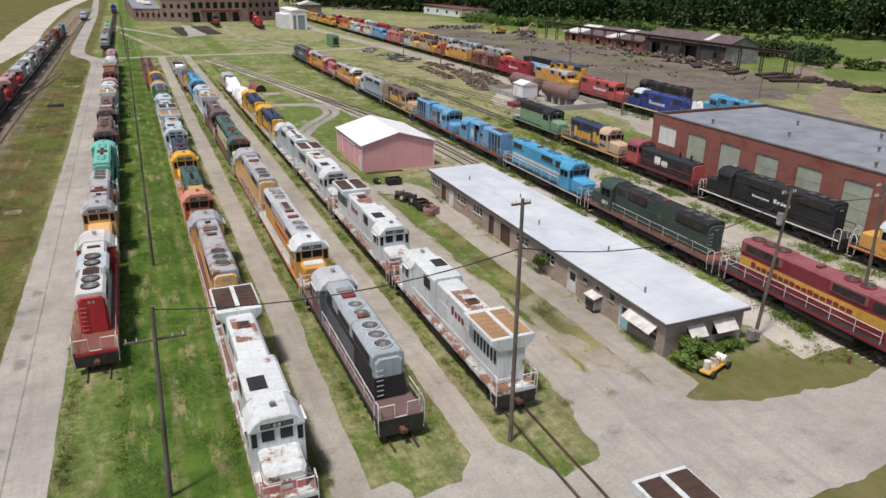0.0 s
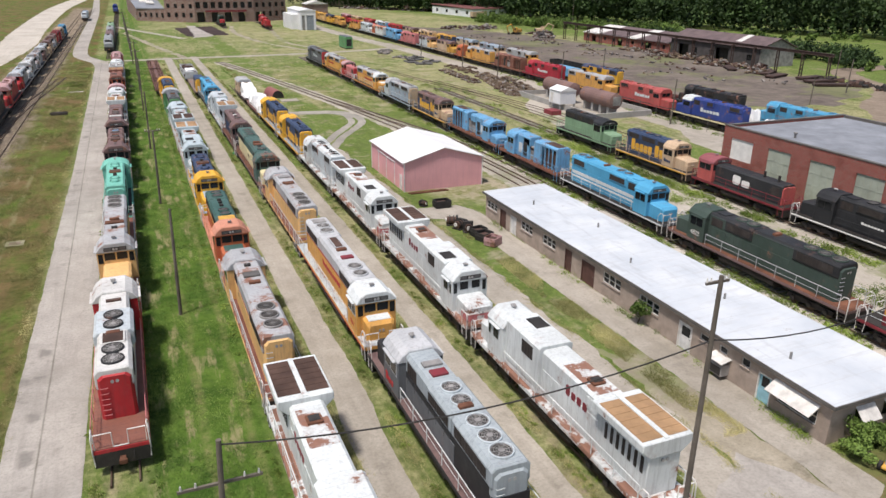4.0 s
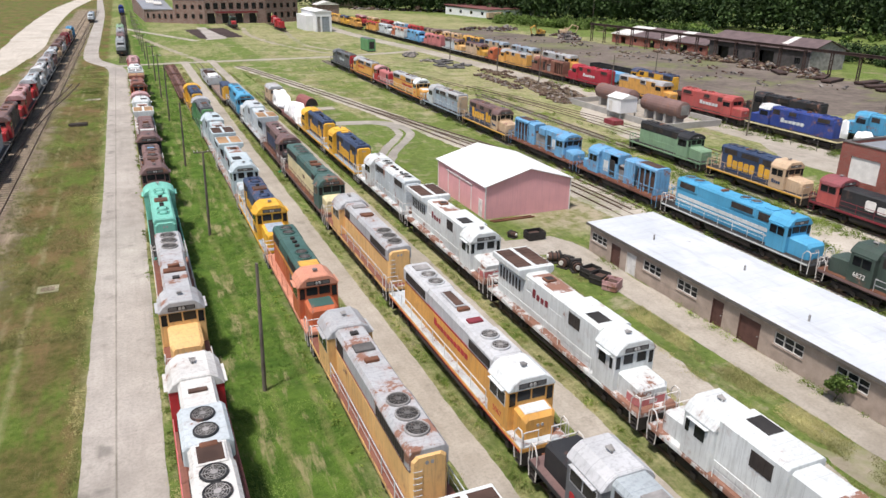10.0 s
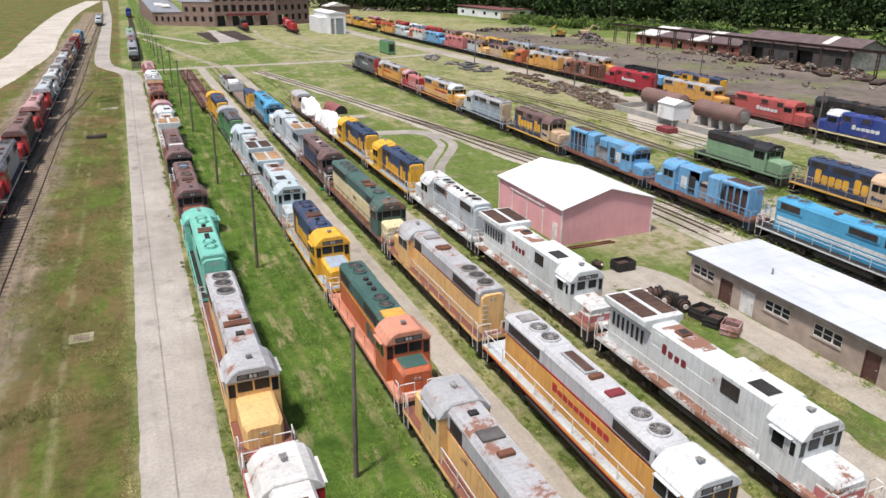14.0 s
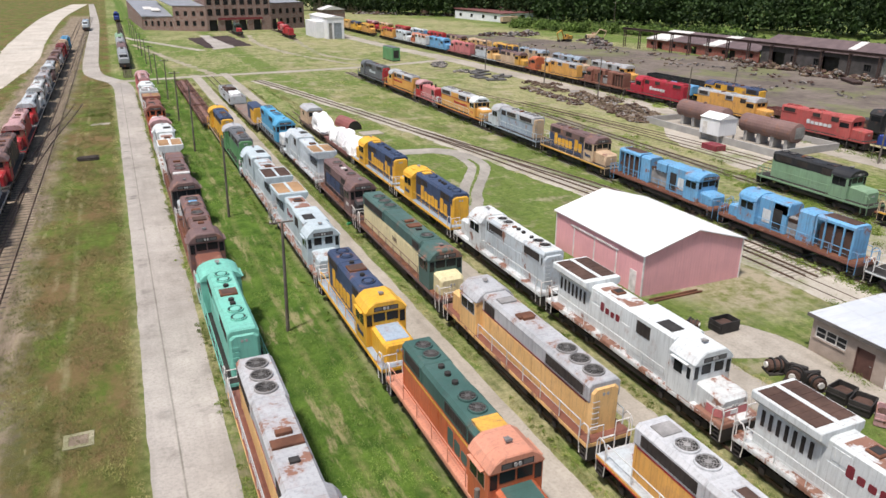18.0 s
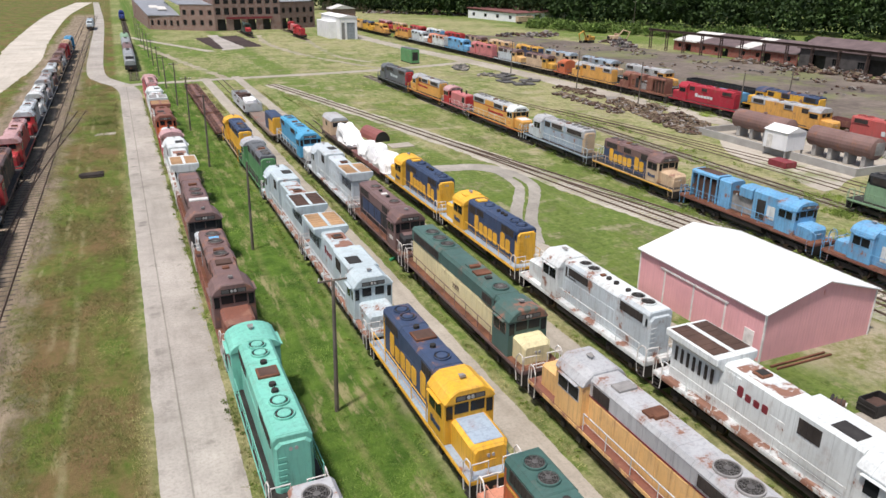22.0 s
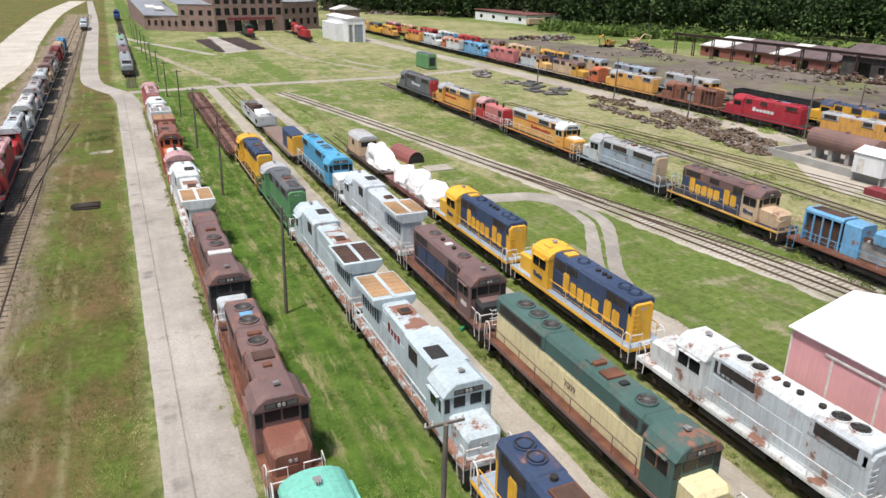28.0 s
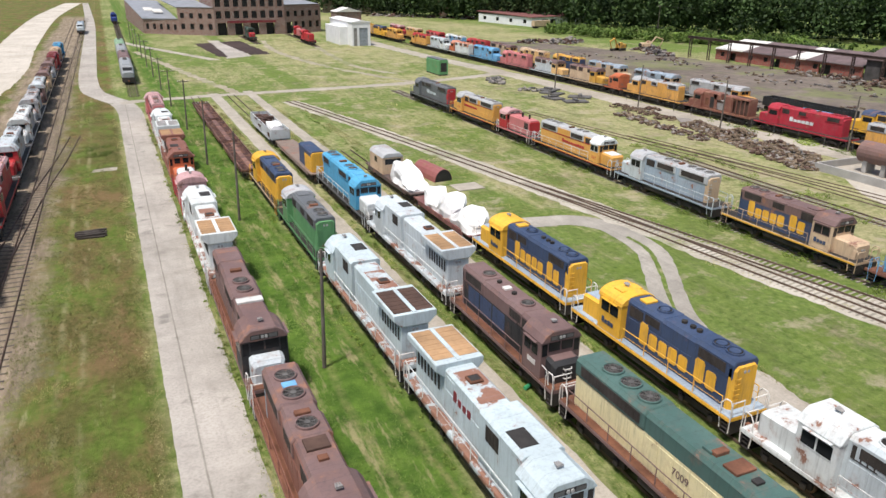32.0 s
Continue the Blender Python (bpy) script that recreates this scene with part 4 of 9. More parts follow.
# ---- ground, roads, tracks ----
def sheet(name, pts, z, mat, label, wobble=0.0, thick=0.05, kind="structure", cat="road", step=2.5):
    """A flat slab from an outline in plan, its edges made uneven."""
    out = []
    step = min(step, 0.7) if wobble < 1.0 else step
    for (ax, ay), (bx, by) in zip(pts, pts[1:] + pts[:1]):
        n = max(1, int(math.hypot(bx - ax, by - ay) / step)) if wobble else 1
        for k in range(n):
            px, py = ax + (bx - ax) * k / n, ay + (by - ay) * k / n
            if wobble:
                v = noise.noise_vector(Vector((px * 0.35, py * 0.35, z * 40)))
                u = noise.noise_vector(Vector((px * 1.6, py * 1.6, 2.2)))
                px, py = px + (v.x + 0.5 * u.x) * wobble, py + (v.y + 0.5 * u.y) * wobble
            out.append((px, py))
    bm = bmesh.new()
    vs = [bm.verts.new((px, py, z)) for px, py in out]
    f = bm.faces.new(vs)
    if f.normal.z < 0:
        f.normal_flip()
    bm.normal_update()
    if f.normal.z < 0:
        bmesh.ops.reverse_faces(bm, faces=[f])
    bmesh.ops.triangulate(bm, faces=bm.faces[:])
    me = bpy.data.meshes.new(name)
    bm.to_mesh(me)
    bm.free()
    me.materials.append(mat)
    return tagged(new(name, me), label, cat, "", kind)


def ribbon(name, pts, width, z, mat, label, wobble=0.25, cat="road"):
    """A strip of even width along a line in plan, edges uneven."""
    b = MB()
    dense = []
    for (ax, ay), (bx, by) in zip(pts[:-1], pts[1:]):
        n = max(1, int(math.hypot(bx - ax, by - ay) / 0.6))
        dense += [(ax + (bx - ax) * k / n, ay + (by - ay) * k / n) for k in range(n)]
    dense.append(pts[-1])
    left, right = [], []
    for k, (px, py) in enumerate(dense):
        a, c = dense[max(0, k - 1)], dense[min(len(dense) - 1, k + 1)]
        d = math.hypot(c[0] - a[0], c[1] - a[1]) or 1
        nx, ny = -(c[1] - a[1]) / d, (c[0] - a[0]) / d
        w = width / 2
        wl = w + wobble * noise.noise(Vector((px * 0.3, py * 0.3, 1.7 + z * 9)))
        wr = w + wobble * noise.noise(Vector((px * 0.3, py * 0.3, 9.1 + z * 9)))
        wl += wobble * 0.6 * noise.noise(Vector((px * 1.4, py * 1.4, 4.4)))
        wr += wobble * 0.6 * noise.noise(Vector((px * 1.4, py * 1.4, 6.4)))
        left.append((px + nx * wl, py + ny * wl, z))
        right.append((px - nx * wr, py - ny * wr, z))
    n = len(dense)
    b.v = left + right
    b.f = [(k, n + k, n + k + 1, k + 1) for k in range(n - 1)]
    ob = single(name, b, mat, label, cat, "", "structure")
    return ob


def curve_pts(ctrl, n=8):
    """A smooth line through control points."""
    out = []
    c = [ctrl[0]] + ctrl + [ctrl[-1]]
    for i in range(1, len(c) - 2):
        p0, p1, p2, p3 = c[i - 1:i + 3]
        for k in range(n):
            t = k / n
            out.append(tuple(0.5 * (2 * p1[j] + (p2[j] - p0[j]) * t + (2 * p0[j] - 5 * p1[j] + 4 * p2[j] - p3[j]) * t * t + (3 * p1[j] - p0[j] - 3 * p2[j] + p3[j]) * t ** 3) for j in (0, 1)))
    out.append(ctrl[-1])
    return out


def track(name, pts, label, ties=True, z=0.0, tie_step=0.55, tie_mat=None):
    """Two rails on ties along a line in plan."""
    e = thing(name, 0, 0, 0, 0, label, "railway track", kind="structure")
    for s in (-1, 1):
        b = MB()
        for k in range(len(pts) - 1):
            (ax, ay), (bx, by) = pts[k], pts[k + 1]
            d = math.hypot(bx - ax, by - ay) or 1
            nx, ny = -(by - ay) / d * 0.75 * s, (bx - ax) / d * 0.75 * s
            b.rings([[(px + nx + ox, py + ny, z + oz) for ox, oz in ((-0.07, 0.06), (0.07, 0.06), (0.035, RAILTOP), (-0.035, RAILTOP))] for px, py in ((ax, ay), (bx, by))])
        part("rail", b, RAIL, e)
    if ties:
        b = MB()
        rng = random.Random(len(pts) * 7 + int(pts[0][0]))
        acc = 0.0
        for k in range(len(pts) - 1):
            (ax, ay), (bx, by) = pts[k], pts[k + 1]
            d = math.hypot(bx - ax, by - ay) or 1
            ux, uy = (bx - ax) / d, (by - ay) / d
            while acc < d:
                cx, cy = ax + ux * acc + rng.uniform(-0.04, 0.04), ay + uy * acc
                hl, hw = 1.28 + rng.uniform(-0.08, 0.08), 0.11
                q = [(cx - uy * l * hl + ux * w * hw, cy + ux * l * hl + uy * w * hw) for l, w in ((-1, -1), (1, -1), (1, 1), (-1, 1))]
                b.rings([[(px, py, z + zz) for px, py in q] for zz in (0.0, 0.07)])
                acc += tie_step
            acc -= d
        ob = part("ties", b, tie_mat or WOOD, e)
        ob["kind"] = "stuff"
    return e


_g = MB()
_g.v = [(-2500, -2500, 0), (2500, -2500, 0), (2500, 2500, 0), (-2500, 2500, 0)]
_g.f = [(0, 1, 2, 3)]
single("ground", _g, GROUND, "patchy green and dry summer grass of the yard", "ground", kind="structure")

# far left: dirt of the tracks and pale gravel road
ribbon("gravel_road", curve_pts([(-58.0, 98.1), (-49.1, 200.4), (-42.8, 269.4), (-40.2, 326.5), (-42.4, 408.5), (-42.7, 597.7), (-33.2, 802.5)]), 13, 0.012, GRAVEL, "wide pale gravel road beyond the outer tracks", 0.5)
# long concrete drives between the rows
ribbon("road_west", [(-10.65, 6.8), (-9.75, 126.9)] + curve_pts([(-9.8, 190.0), (-9.85, 225.0), (-10.0, 248.0), (-11.4, 260.0), (-14.4, 269.0), (-17.0, 280.0), (-18.0, 302.0), (-18.2, 345.0), (-18.3, 440.0), (-18.6, 510.0), (-20.0, 602.0), (-24.0, 804.0)]), 4.5, 0.02, CONC, "long grey concrete drive along the row of stored engines", 0.09)
ribbon("road_middle", [(7.4, 24.0), (7.6, 40.0), (8.25, 56.0), (8.3, 130.1), (8.4, 266.2)], 2.25, 0.02, CONC_OLD, "worn concrete drive between two rows of engines", 0.15)
ribbon("road_inner", [(16.0, 25.6), (16.4, 50.0), (16.5, 69.8), (16.6, 131.5), (16.3, 267.5)], 2.1, 0.02, CONC_OLD, "worn concrete drive between two rows of engines", 0.15)
ribbon("road_east", [(25.3, 25.0), (25.5, 71.4), (25.1, 97.2), (24.9, 130.9)], 3.4, 0.02, CONC_OLD, "worn concrete drive beside the low grey building", 0.5)
sheet("apron", [(4.6, 9.6), (4.7, 31.4), (9.9, 33.2), (10.8, 31.1), (13.6, 31.4), (14.9, 33.8), (17.4, 34.2), (19.2, 29.7), (22.6, 30.9), (23.9, 37.5), (28.2, 40.4), (32.0, 33.2), (36.3, 31.5), (43.6, 31.1), (56.4, 32.2), (65.6, 32.3), (65.6, 24.9), (45.5, 24.4), (36.3, 23.0), (29.9, 22.9), (26.2, 18.8), (24.9, 13.2)], 0.028, CONC, "broad worn concrete apron at the head of the rows", 0.5)
sheet("pavement", [(30.7, 33.4), (33.7, 35.0), (33.6, 88.4), (32.1, 91.7), (24.9, 92.0), (24.9, 88.4), (30.3, 86.7)], 0.032, CONC_OLD, "old cracked concrete walk along the low building", 0.25, cat="pavement")
sheet("gravel_yard", [(43.8, 34.7), (49.3, 35.2), (48.9, 116.7), (46.8, 128.6), (44.6, 128.2), (43.8, 95.3)], 0.01, GRAVEL, "pale gravel between the building and the track", 0.6, cat="gravel")
sheet("gravel_yard_far", [(53.9, 2.5), (66.7, 4.8), (65.8, 107.4), (61.3, 114.8), (53.2, 117.5)], 0.01, WEEDY, "pale gravel with weeds between the tracks", 1.2, cat="gravel")
ribbon("cross_road", curve_pts([(-11.6, 259.6), (-4.0, 261.6), (11.4, 263.4), (37.5, 264.8), (54.9, 266.2), (72.2, 270.0), (88.6, 275.5)]), 3.6, 0.024, CONC_OLD, "pale dirt road across the yard", 0.6)
ribbon("diagonal_path", [(13.5, 265.2), (8.0, 296.6), (2.1, 333.2), (-3.7, 369.1)], 2.2, 0.016, SANDY, "bare sandy path through the grass", 0.8, cat="path")
ribbon("roundhouse_path", [(18.4, 335.7), (-1.8, 392.2), (-8.4, 413.7)], 3.0, 0.018, CONC_OLD, "pale path to the brick engine house", 0.5, cat="path")
ribbon("loop_road", curve_pts([(24.9, 158.7), (28.9, 158.2), (33.8, 157.0), (36.2, 152.6), (35.5, 145.9), (32.5, 140.3), (28.9, 134.7), (25.1, 126.9)]), 3.3, 0.026, LOOPG, "curved gravel loop track in the grass", 0.25)
ribbon("loop_median", curve_pts([(36.0, 150.0), (35.4, 145.9), (32.5, 140.3), (28.9, 134.7), (26.0, 128.9)]), 0.45, 0.036, GROUND, "strip of grass between the ruts of the loop", 0.2, cat="grass")
ribbon("road_far", curve_pts([(92.5, 62.4), (91.8, 144.5), (91.4, 204.3), (89.5, 275.6), (86.3, 318.6), (84.7, 373.8), (87.3, 428.3)]), 6.0, 0.018, CONC_OLD, "pale gravel service road beside the far row", 0.8)
sheet("scrap_ground", [(113.5, 136.0), (140, 128), (172, 146), (169.9, 187.9), (173.5, 237.6), (168.0, 303.6), (149.4, 356.5), (121.8, 379.6), (111.1, 322.5), (114.6, 227.7)], 0.008, DARKDIRT, "dark oily dirt of the scrap yard", 4, cat="dirt")
ribbon("scrap_lane", curve_pts([(125, 96), (146, 122), (172, 140), (192, 170), (215, 174), (262, 182)]), 7.0, 0.013, DIRT, "bare dirt lane past the scrap yard", 1.0)
sheet("tank_pad", [(70.1, 128.6), (80.4, 132.4), (79.6, 158.5), (77.0, 155.0), (71.5, 144.8)], 0.014, WEEDY, "pale weedy gravel pad before the fuel tanks", 1.0, cat="gravel")
sheet("yard_corner", [(85, 91), (83.2, 101), (84.2, 110), (88.6, 118), (92, 119), (91.8, 104), (88.4, 100), (87.4, 91)], 0.021, CONC_OLD, "pale paved turn at the corner of the brick shop", 0.6)
sheet("sandy_verge", [(27.3, 35.5), (30.5, 34.6), (30.6, 50.5), (29.4, 56.0), (28.2, 52.0), (27.3, 55.5)], 0.012, SANDY, "bare sandy verge with sparse grass beside the drive", 0.7, cat="dirt")

# tracks
for nm, tx, a, b, lab, st in (("track_west", -5.8, 51, 243, "under the row of engines by the drive", 0), ("track_two", 3.9, 30.5, 262, "under the second row of engines", 0),
                              ("track_three", 11.7, 35.5, 262, "under the third row of engines", 0), ("track_four", 19.8, -3, 200, "under the fourth row of engines", 0),
                              ("track_five", 49.2, -10, 256, "under the row behind the office", 0.6), ("track_six", 66.0, -10, 180, "beside the brick shop", 0.6),
                              ("track_far", 96.0, 100, 450, "beside the service road", 1.2), ("track_back", 105.5, 80, 430, "at the edge of the scrap yard", 1.2), ("track_outer", -26.3, 60, 560, "in brown dirt", 0.9)):
    track(nm, [(tx, a), (tx, b)], "rusty rails " + lab, ties=0 < st < 0.9, tie_step=st or 1, tie_mat=PALETIE)
track("track_yard", [(44.45, 52.0), (44.3, 100.6)], "rails sunk in pale gravel", ties=False, z=-0.14)
track("track_free", curve_pts([(44.3, 96.6), (44.2, 106), (43.5, 120.9), (40.9, 140.8), (37.8, 164.4), (32.4, 196.3), (27.1, 224.8), (22.3, 249.3)]), "free rusty track curving through the grass on pale ballast", tie_step=0.62, tie_mat=PALETIE, z=-0.02)
track("track_free_two", curve_pts([(46.7, 96.0), (46.6, 106.0), (45.6, 126.4), (42.8, 142.1), (39.6, 157.7), (36.4, 173.2)]), "second free track joining the first by a turnout", tie_step=0.62, tie_mat=PALETIE, z=-0.02)
ribbon("ballast", curve_pts([(44.4, 74.7), (44.3, 100.6), (43.5, 120.9), (40.9, 140.8), (37.8, 164.4), (32.4, 196.3), (27.1, 224.8), (22.3, 249.3)]), 3.9, 0.03, OVERGROWN, "pale overgrown ballast under the free track", 0.5, cat="ballast")
track("track_outer_free", curve_pts([(-24.1, 62.6), (-23.1, 155.0), (-22.5, 234.2), (-22.2, 329.3), (-21.8, 456.1), (-20.9, 584.2)]), "free rusty track in brown dirt", tie_step=1.1, z=-0.05)
track("track_siding", curve_pts([(-26.4, 103.6), (-25.1, 154.7), (-23.1, 187.0), (-20.8, 210.0), (-19.4, 226.9)]), "disused siding leaving the free track", tie_step=1.2, z=-0.05)
track("track_tank", curve_pts([(73.3, 79.8), (72.9, 120.9), (71.6, 161.2), (67.8, 190.4), (64.0, 219.3)]), "free track before the fuel tanks", ties=False, z=-0.1)
track("track_tank_two", curve_pts([(77.0, 111.4), (76.3, 139.8), (73.3, 166.5), (69.5, 192.7)]), "second free track before the fuel tanks", ties=False, z=-0.1)



def wall_mesh(u0, u1, h, openings, thick, place):
    """A wall from u0 to u1 with openings (a, b, z0, z1) cut through it; place(u, w, z) gives the point."""
    b, index = MB(), {}
    us = sorted({u0, u1, *(o[0] for o in openings), *(o[1] for o in openings)})
    zs = sorted({0.0, h, *(o[2] for o in openings), *(o[3] for o in openings)})

    def vert(i, w, k):
        key = (i, w, k)
        if key not in index:
            index[key] = len(b.v)
            b.v.append(tuple(place(us[i], w * thick, zs[k])))
        return index[key]
    solid = {(i, k) for i in range(len(us) - 1) for k in range(len(zs) - 1)
             if not any(o[0] < (us[i] + us[i + 1]) / 2 < o[1] and o[2] < (zs[k] + zs[k + 1]) / 2 < o[3] for o in openings)}
    for i, k in solid:
        for w in (0, 1):
            b.f.append((vert(i, w, k), vert(i + 1, w, k), vert(i + 1, w, k + 1), vert(i, w, k + 1)))
        for di, dk, p, q in ((-1, 0, (i, k), (i, k + 1)), (1, 0, (i + 1, k), (i + 1, k + 1)), (0, -1, (i, k), (i + 1, k)), (0, 1, (i, k + 1), (i + 1, k + 1))):
            if (i + di, k + dk) not in solid:
                b.f.append((vert(p[0], 0, p[1]), vert(q[0], 0, q[1]), vert(q[0], 1, q[1]), vert(p[0], 1, p[1])))
    return b


# ---- low grey building ----
BLOCK = plain("painted_block", (0.35, 0.285, 0.235), 0.85, 0, 8, 0.25)
TRIM_B = plain("dark_fascia", (0.12, 0.11, 0.10), 0.7, 0, 8, 0.3)


def roof_white():
    m = Nodes("white_roof_coating")
    big, fine = m.noise(0.25, 5, 0.6), m.noise(3.0, 5, 0.65)
    st = m.noise(0.9, 5, 0.65, stretch=(0.4, 2.2, 1))
    c = m.mix(m.ramp(big, 0.35, 0.7), (0.44, 0.475, 0.51), (0.57, 0.595, 0.61))
    seam = m.math('FRACT', m.math('DIVIDE', m.add("ShaderNodeSeparateXYZ", Vector=m.pos).outputs[1], 1.9))
    c = m.mix(m.ramp(m.math('ABSOLUTE', m.math('SUBTRACT', seam, 0.5)), 0.0, 0.03, 0.35, 0.0), c, (0.36, 0.36, 0.36))
    c = m.mix(m.math('MULTIPLY', m.ramp(st, 0.52, 0.72), 0.45), c, (0.38, 0.38, 0.38))
    along = m.noise(0.5, 6, 0.7, stretch=(2.4, 0.35, 1))
    c = m.mix(m.ramp(along, 0.54, 0.66, 0.0, 0.45), c, (0.33, 0.34, 0.36))
    peel = m.noise(0.8, 6, 0.75)
    c = m.mix(m.ramp(peel, 0.66, 0.70, 0.0, 0.7), c, (0.25, 0.23, 0.21))
    m.bump(fine, 0.2, 0.02)
    return m.done(c, 0.6, 0, 0.3)


ROOFW = roof_white()
BX0, BX1, BY0, BY1, BH = 33.7, 41.3, 39.0, 86.5, 2.78
bld = thing("office_building", 0, 0, 0, 0, "long low grey block building with a white flat roof", "building")
openings = sorted([("w", 83.6, 86.2, 1.25, 2.15), ("d", 81.4, 82.8, 0, 2.08), ("d", 79.0, 80.4, 0, 2.08), ("w", 75.5, 78.0, 1.25, 2.2), ("w", 70.9, 73.4, 1.25, 2.25),
                   ("d", 67.9, 69.1, 0, 2.2), ("d", 64.1, 66.2, 0, 2.15), ("w", 60.2, 62.8, 1.3, 2.3), ("w", 55.1, 57.6, 1.3, 2.3), ("d", 51.2, 52.7, 0, 2.2),
                   ("w", 49.5, 50.4, 1.7, 2.25), ("w", 47.6, 48.4, 1.7, 2.25), ("w", 45.5, 46.3, 1.75, 2.4), ("d", 43.5, 44.7, 0, 2.1), ("w", 39.9, 43.0, 0.85, 1.95)], key=lambda o: o[1])
part("front_wall", wall_mesh(BY0, BY1, BH, [o[1:] for o in openings], 0.25, lambda u, w, z: (BX0 + w, u, z)), BLOCK, bld)
xs = [(35.8, 37.2), (38.3, 40.2)]
part("end_wall", wall_mesh(BX0 + 0.25, BX1, BH, [(a, b, 1.0, 2.1) for a, b in xs], 0.25, lambda u, w, z: (u, BY0 + w, z)), BLOCK, bld)
part("back_wall", MB().box(BX1 - 0.25, BX1, BY0 + 0.25, BY1, 0, BH), BLOCK, bld)
part("far_wall", MB().box(BX0 + 0.25, BX1 - 0.25, BY1 - 0.25, BY1, 0, BH), BLOCK, bld)
part("inner_screen", MB().box(BX0 + 1.2, BX0 + 1.3, BY0 + 0.3, BY1 - 0.3, 0, BH), TRIM_B, bld)
part("roof", MB().prism([(BX0 - 0.3, BH), (BX1 + 0.25, BH), (BX1 + 0.25, BH + 0.34), (BX0 - 0.3, BH + 0.22)], BY0 - 0.3, BY1 + 0.3), ROOFW, bld)
part("fascia", MB().box(BX0 - 0.36, BX0 - 0.3, BY0 - 0.36, BY1 + 0.36, BH - 0.02, BH + 0.235).box(BX0 - 0.3, BX1 + 0.3, BY0 - 0.36, BY0 - 0.3, BH - 0.02, BH + 0.225), TRIM_B, bld)
for k in range(5):
    part("roof_vent", MB().cyl((35.5 + (k * 2.7) % 5, 44 + 9 * k, BH + 0.2), (35.5 + (k * 2.7) % 5, 44 + 9 * k, BH + 0.75), 0.09, 8), FAN_GREY, bld)
FRAMEW = plain("window_frame_white", (0.62, 0.60, 0.56), 0.6)
DOORBR = plain("door_brown", (0.10, 0.05, 0.04), 0.7)
DOORWH = plain("door_white", (0.62, 0.62, 0.60), 0.6)
DOORBL = plain("door_blue", (0.25, 0.45, 0.52), 0.6)
doormats = [DOORBL, DOORWH, DOORBR, DOORBR, DOORWH, DOORBR]
di = 0
for k, a, b, z0, z1 in openings:
    if k == "w":
        w = part("window", MB().box(BX0 + 0.10, BX0 + 0.14, a, b, z0, z1), glass_dark(), bld)
        fr = MB().box(BX0 + 0.04, BX0 + 0.18, a, b, z0, z0 + 0.07).box(BX0 + 0.04, BX0 + 0.18, a, b, z1 - 0.07, z1).box(BX0 + 0.04, BX0 + 0.18, a, a + 0.07, z0, z1).box(BX0 + 0.04, BX0 + 0.18, b - 0.07, b, z0, z1)
        n = 3 if b - a > 1.5 else 1
        for j in range(1, n):
            yy = a + (b - a) * j / n
            fr.box(BX0 + 0.05, BX0 + 0.17, yy - 0.05, yy + 0.05, z0, z1)
        if n > 1:
            fr.box(BX0 + 0.06, BX0 + 0.16, a, b, (z0 + z1) / 2 - 0.03, (z0 + z1) / 2 + 0.03)
        part("window_frame", fr, FRAMEW, w)
        part("sill", MB().box(BX0 - 0.08, BX0 + 0.05, a - 0.05, b + 0.05, z0 - 0.08, z0), BLOCK, w)
    else:
        d = part("door", MB().box(BX0 + 0.08, BX0 + 0.14, a + 0.08, b - 0.08, 0.02, z1 - 0.08), doormats[di % 6], bld)
        part("door_frame", MB().box(BX0 - 0.02, BX0 + 0.16, a, a + 0.08, 0, z1).box(BX0 - 0.02, BX0 + 0.16, b - 0.08, b, 0, z1).box(BX0 - 0.02, BX0 + 0.16, a, b, z1 - 0.08, z1), FRAMEW if di in (0, 1, 4) else DOORBR, d)
        part("handle", MB().box(BX0 + 0.03, BX0 + 0.08, a + 0.18, a + 0.3, 1.0, 1.06), FAN_GREY, d)
        if di in (0, 1):
            part("door_glass", MB().box(BX0 + 0.07, BX0 + 0.09, a + 0.3, b - 0.3, 1.15, 1.9), glass_dark(), d)
        di += 1
for a, b in xs:
    w = part("window", MB().box(a, b, BY0 + 0.1, BY0 + 0.14, 1.0, 2.1), glass_dark(), bld)
    part("awning", MB().rings([[(a - 0.1, BY0 - 0.02, 2.25), (b + 0.1, BY0 - 0.02, 2.25), (b + 0.1, BY0 - 0.75, 1.5), (a - 0.1, BY0 - 0.75, 1.5)], [(a - 0.1, BY0 - 0.02, 2.3), (b + 0.1, BY0 - 0.02, 2.3), (b + 0.1, BY0 - 0.78, 1.55), (a - 0.1, BY0 - 0.78, 1.55)]]), FRAMEW, bld)
part("awning", MB().rings([[(BX0 - 0.02, 39.8, 2.3), (BX0 - 0.02, 43.3, 2.3), (BX0 - 0.9, 43.3, 1.7), (BX0 - 0.9, 39.8, 1.7)], [(BX0 - 0.02, 39.8, 2.35), (BX0 - 0.02, 43.3, 2.35), (BX0 - 0.93, 43.3, 1.75), (BX0 - 0.93, 39.8, 1.75)]]), FRAMEW, bld)
ac = part("air_conditioner", MB().box(BX0 - 0.75, BX0, 47.2, 48.6, 0.35, 1.25, 0.03), FAN_GREY, bld)
part("coil", MB().box(BX0 - 0.77, BX0 - 0.74, 47.3, 48.5, 0.45, 1.05), FAN_DARK, ac)
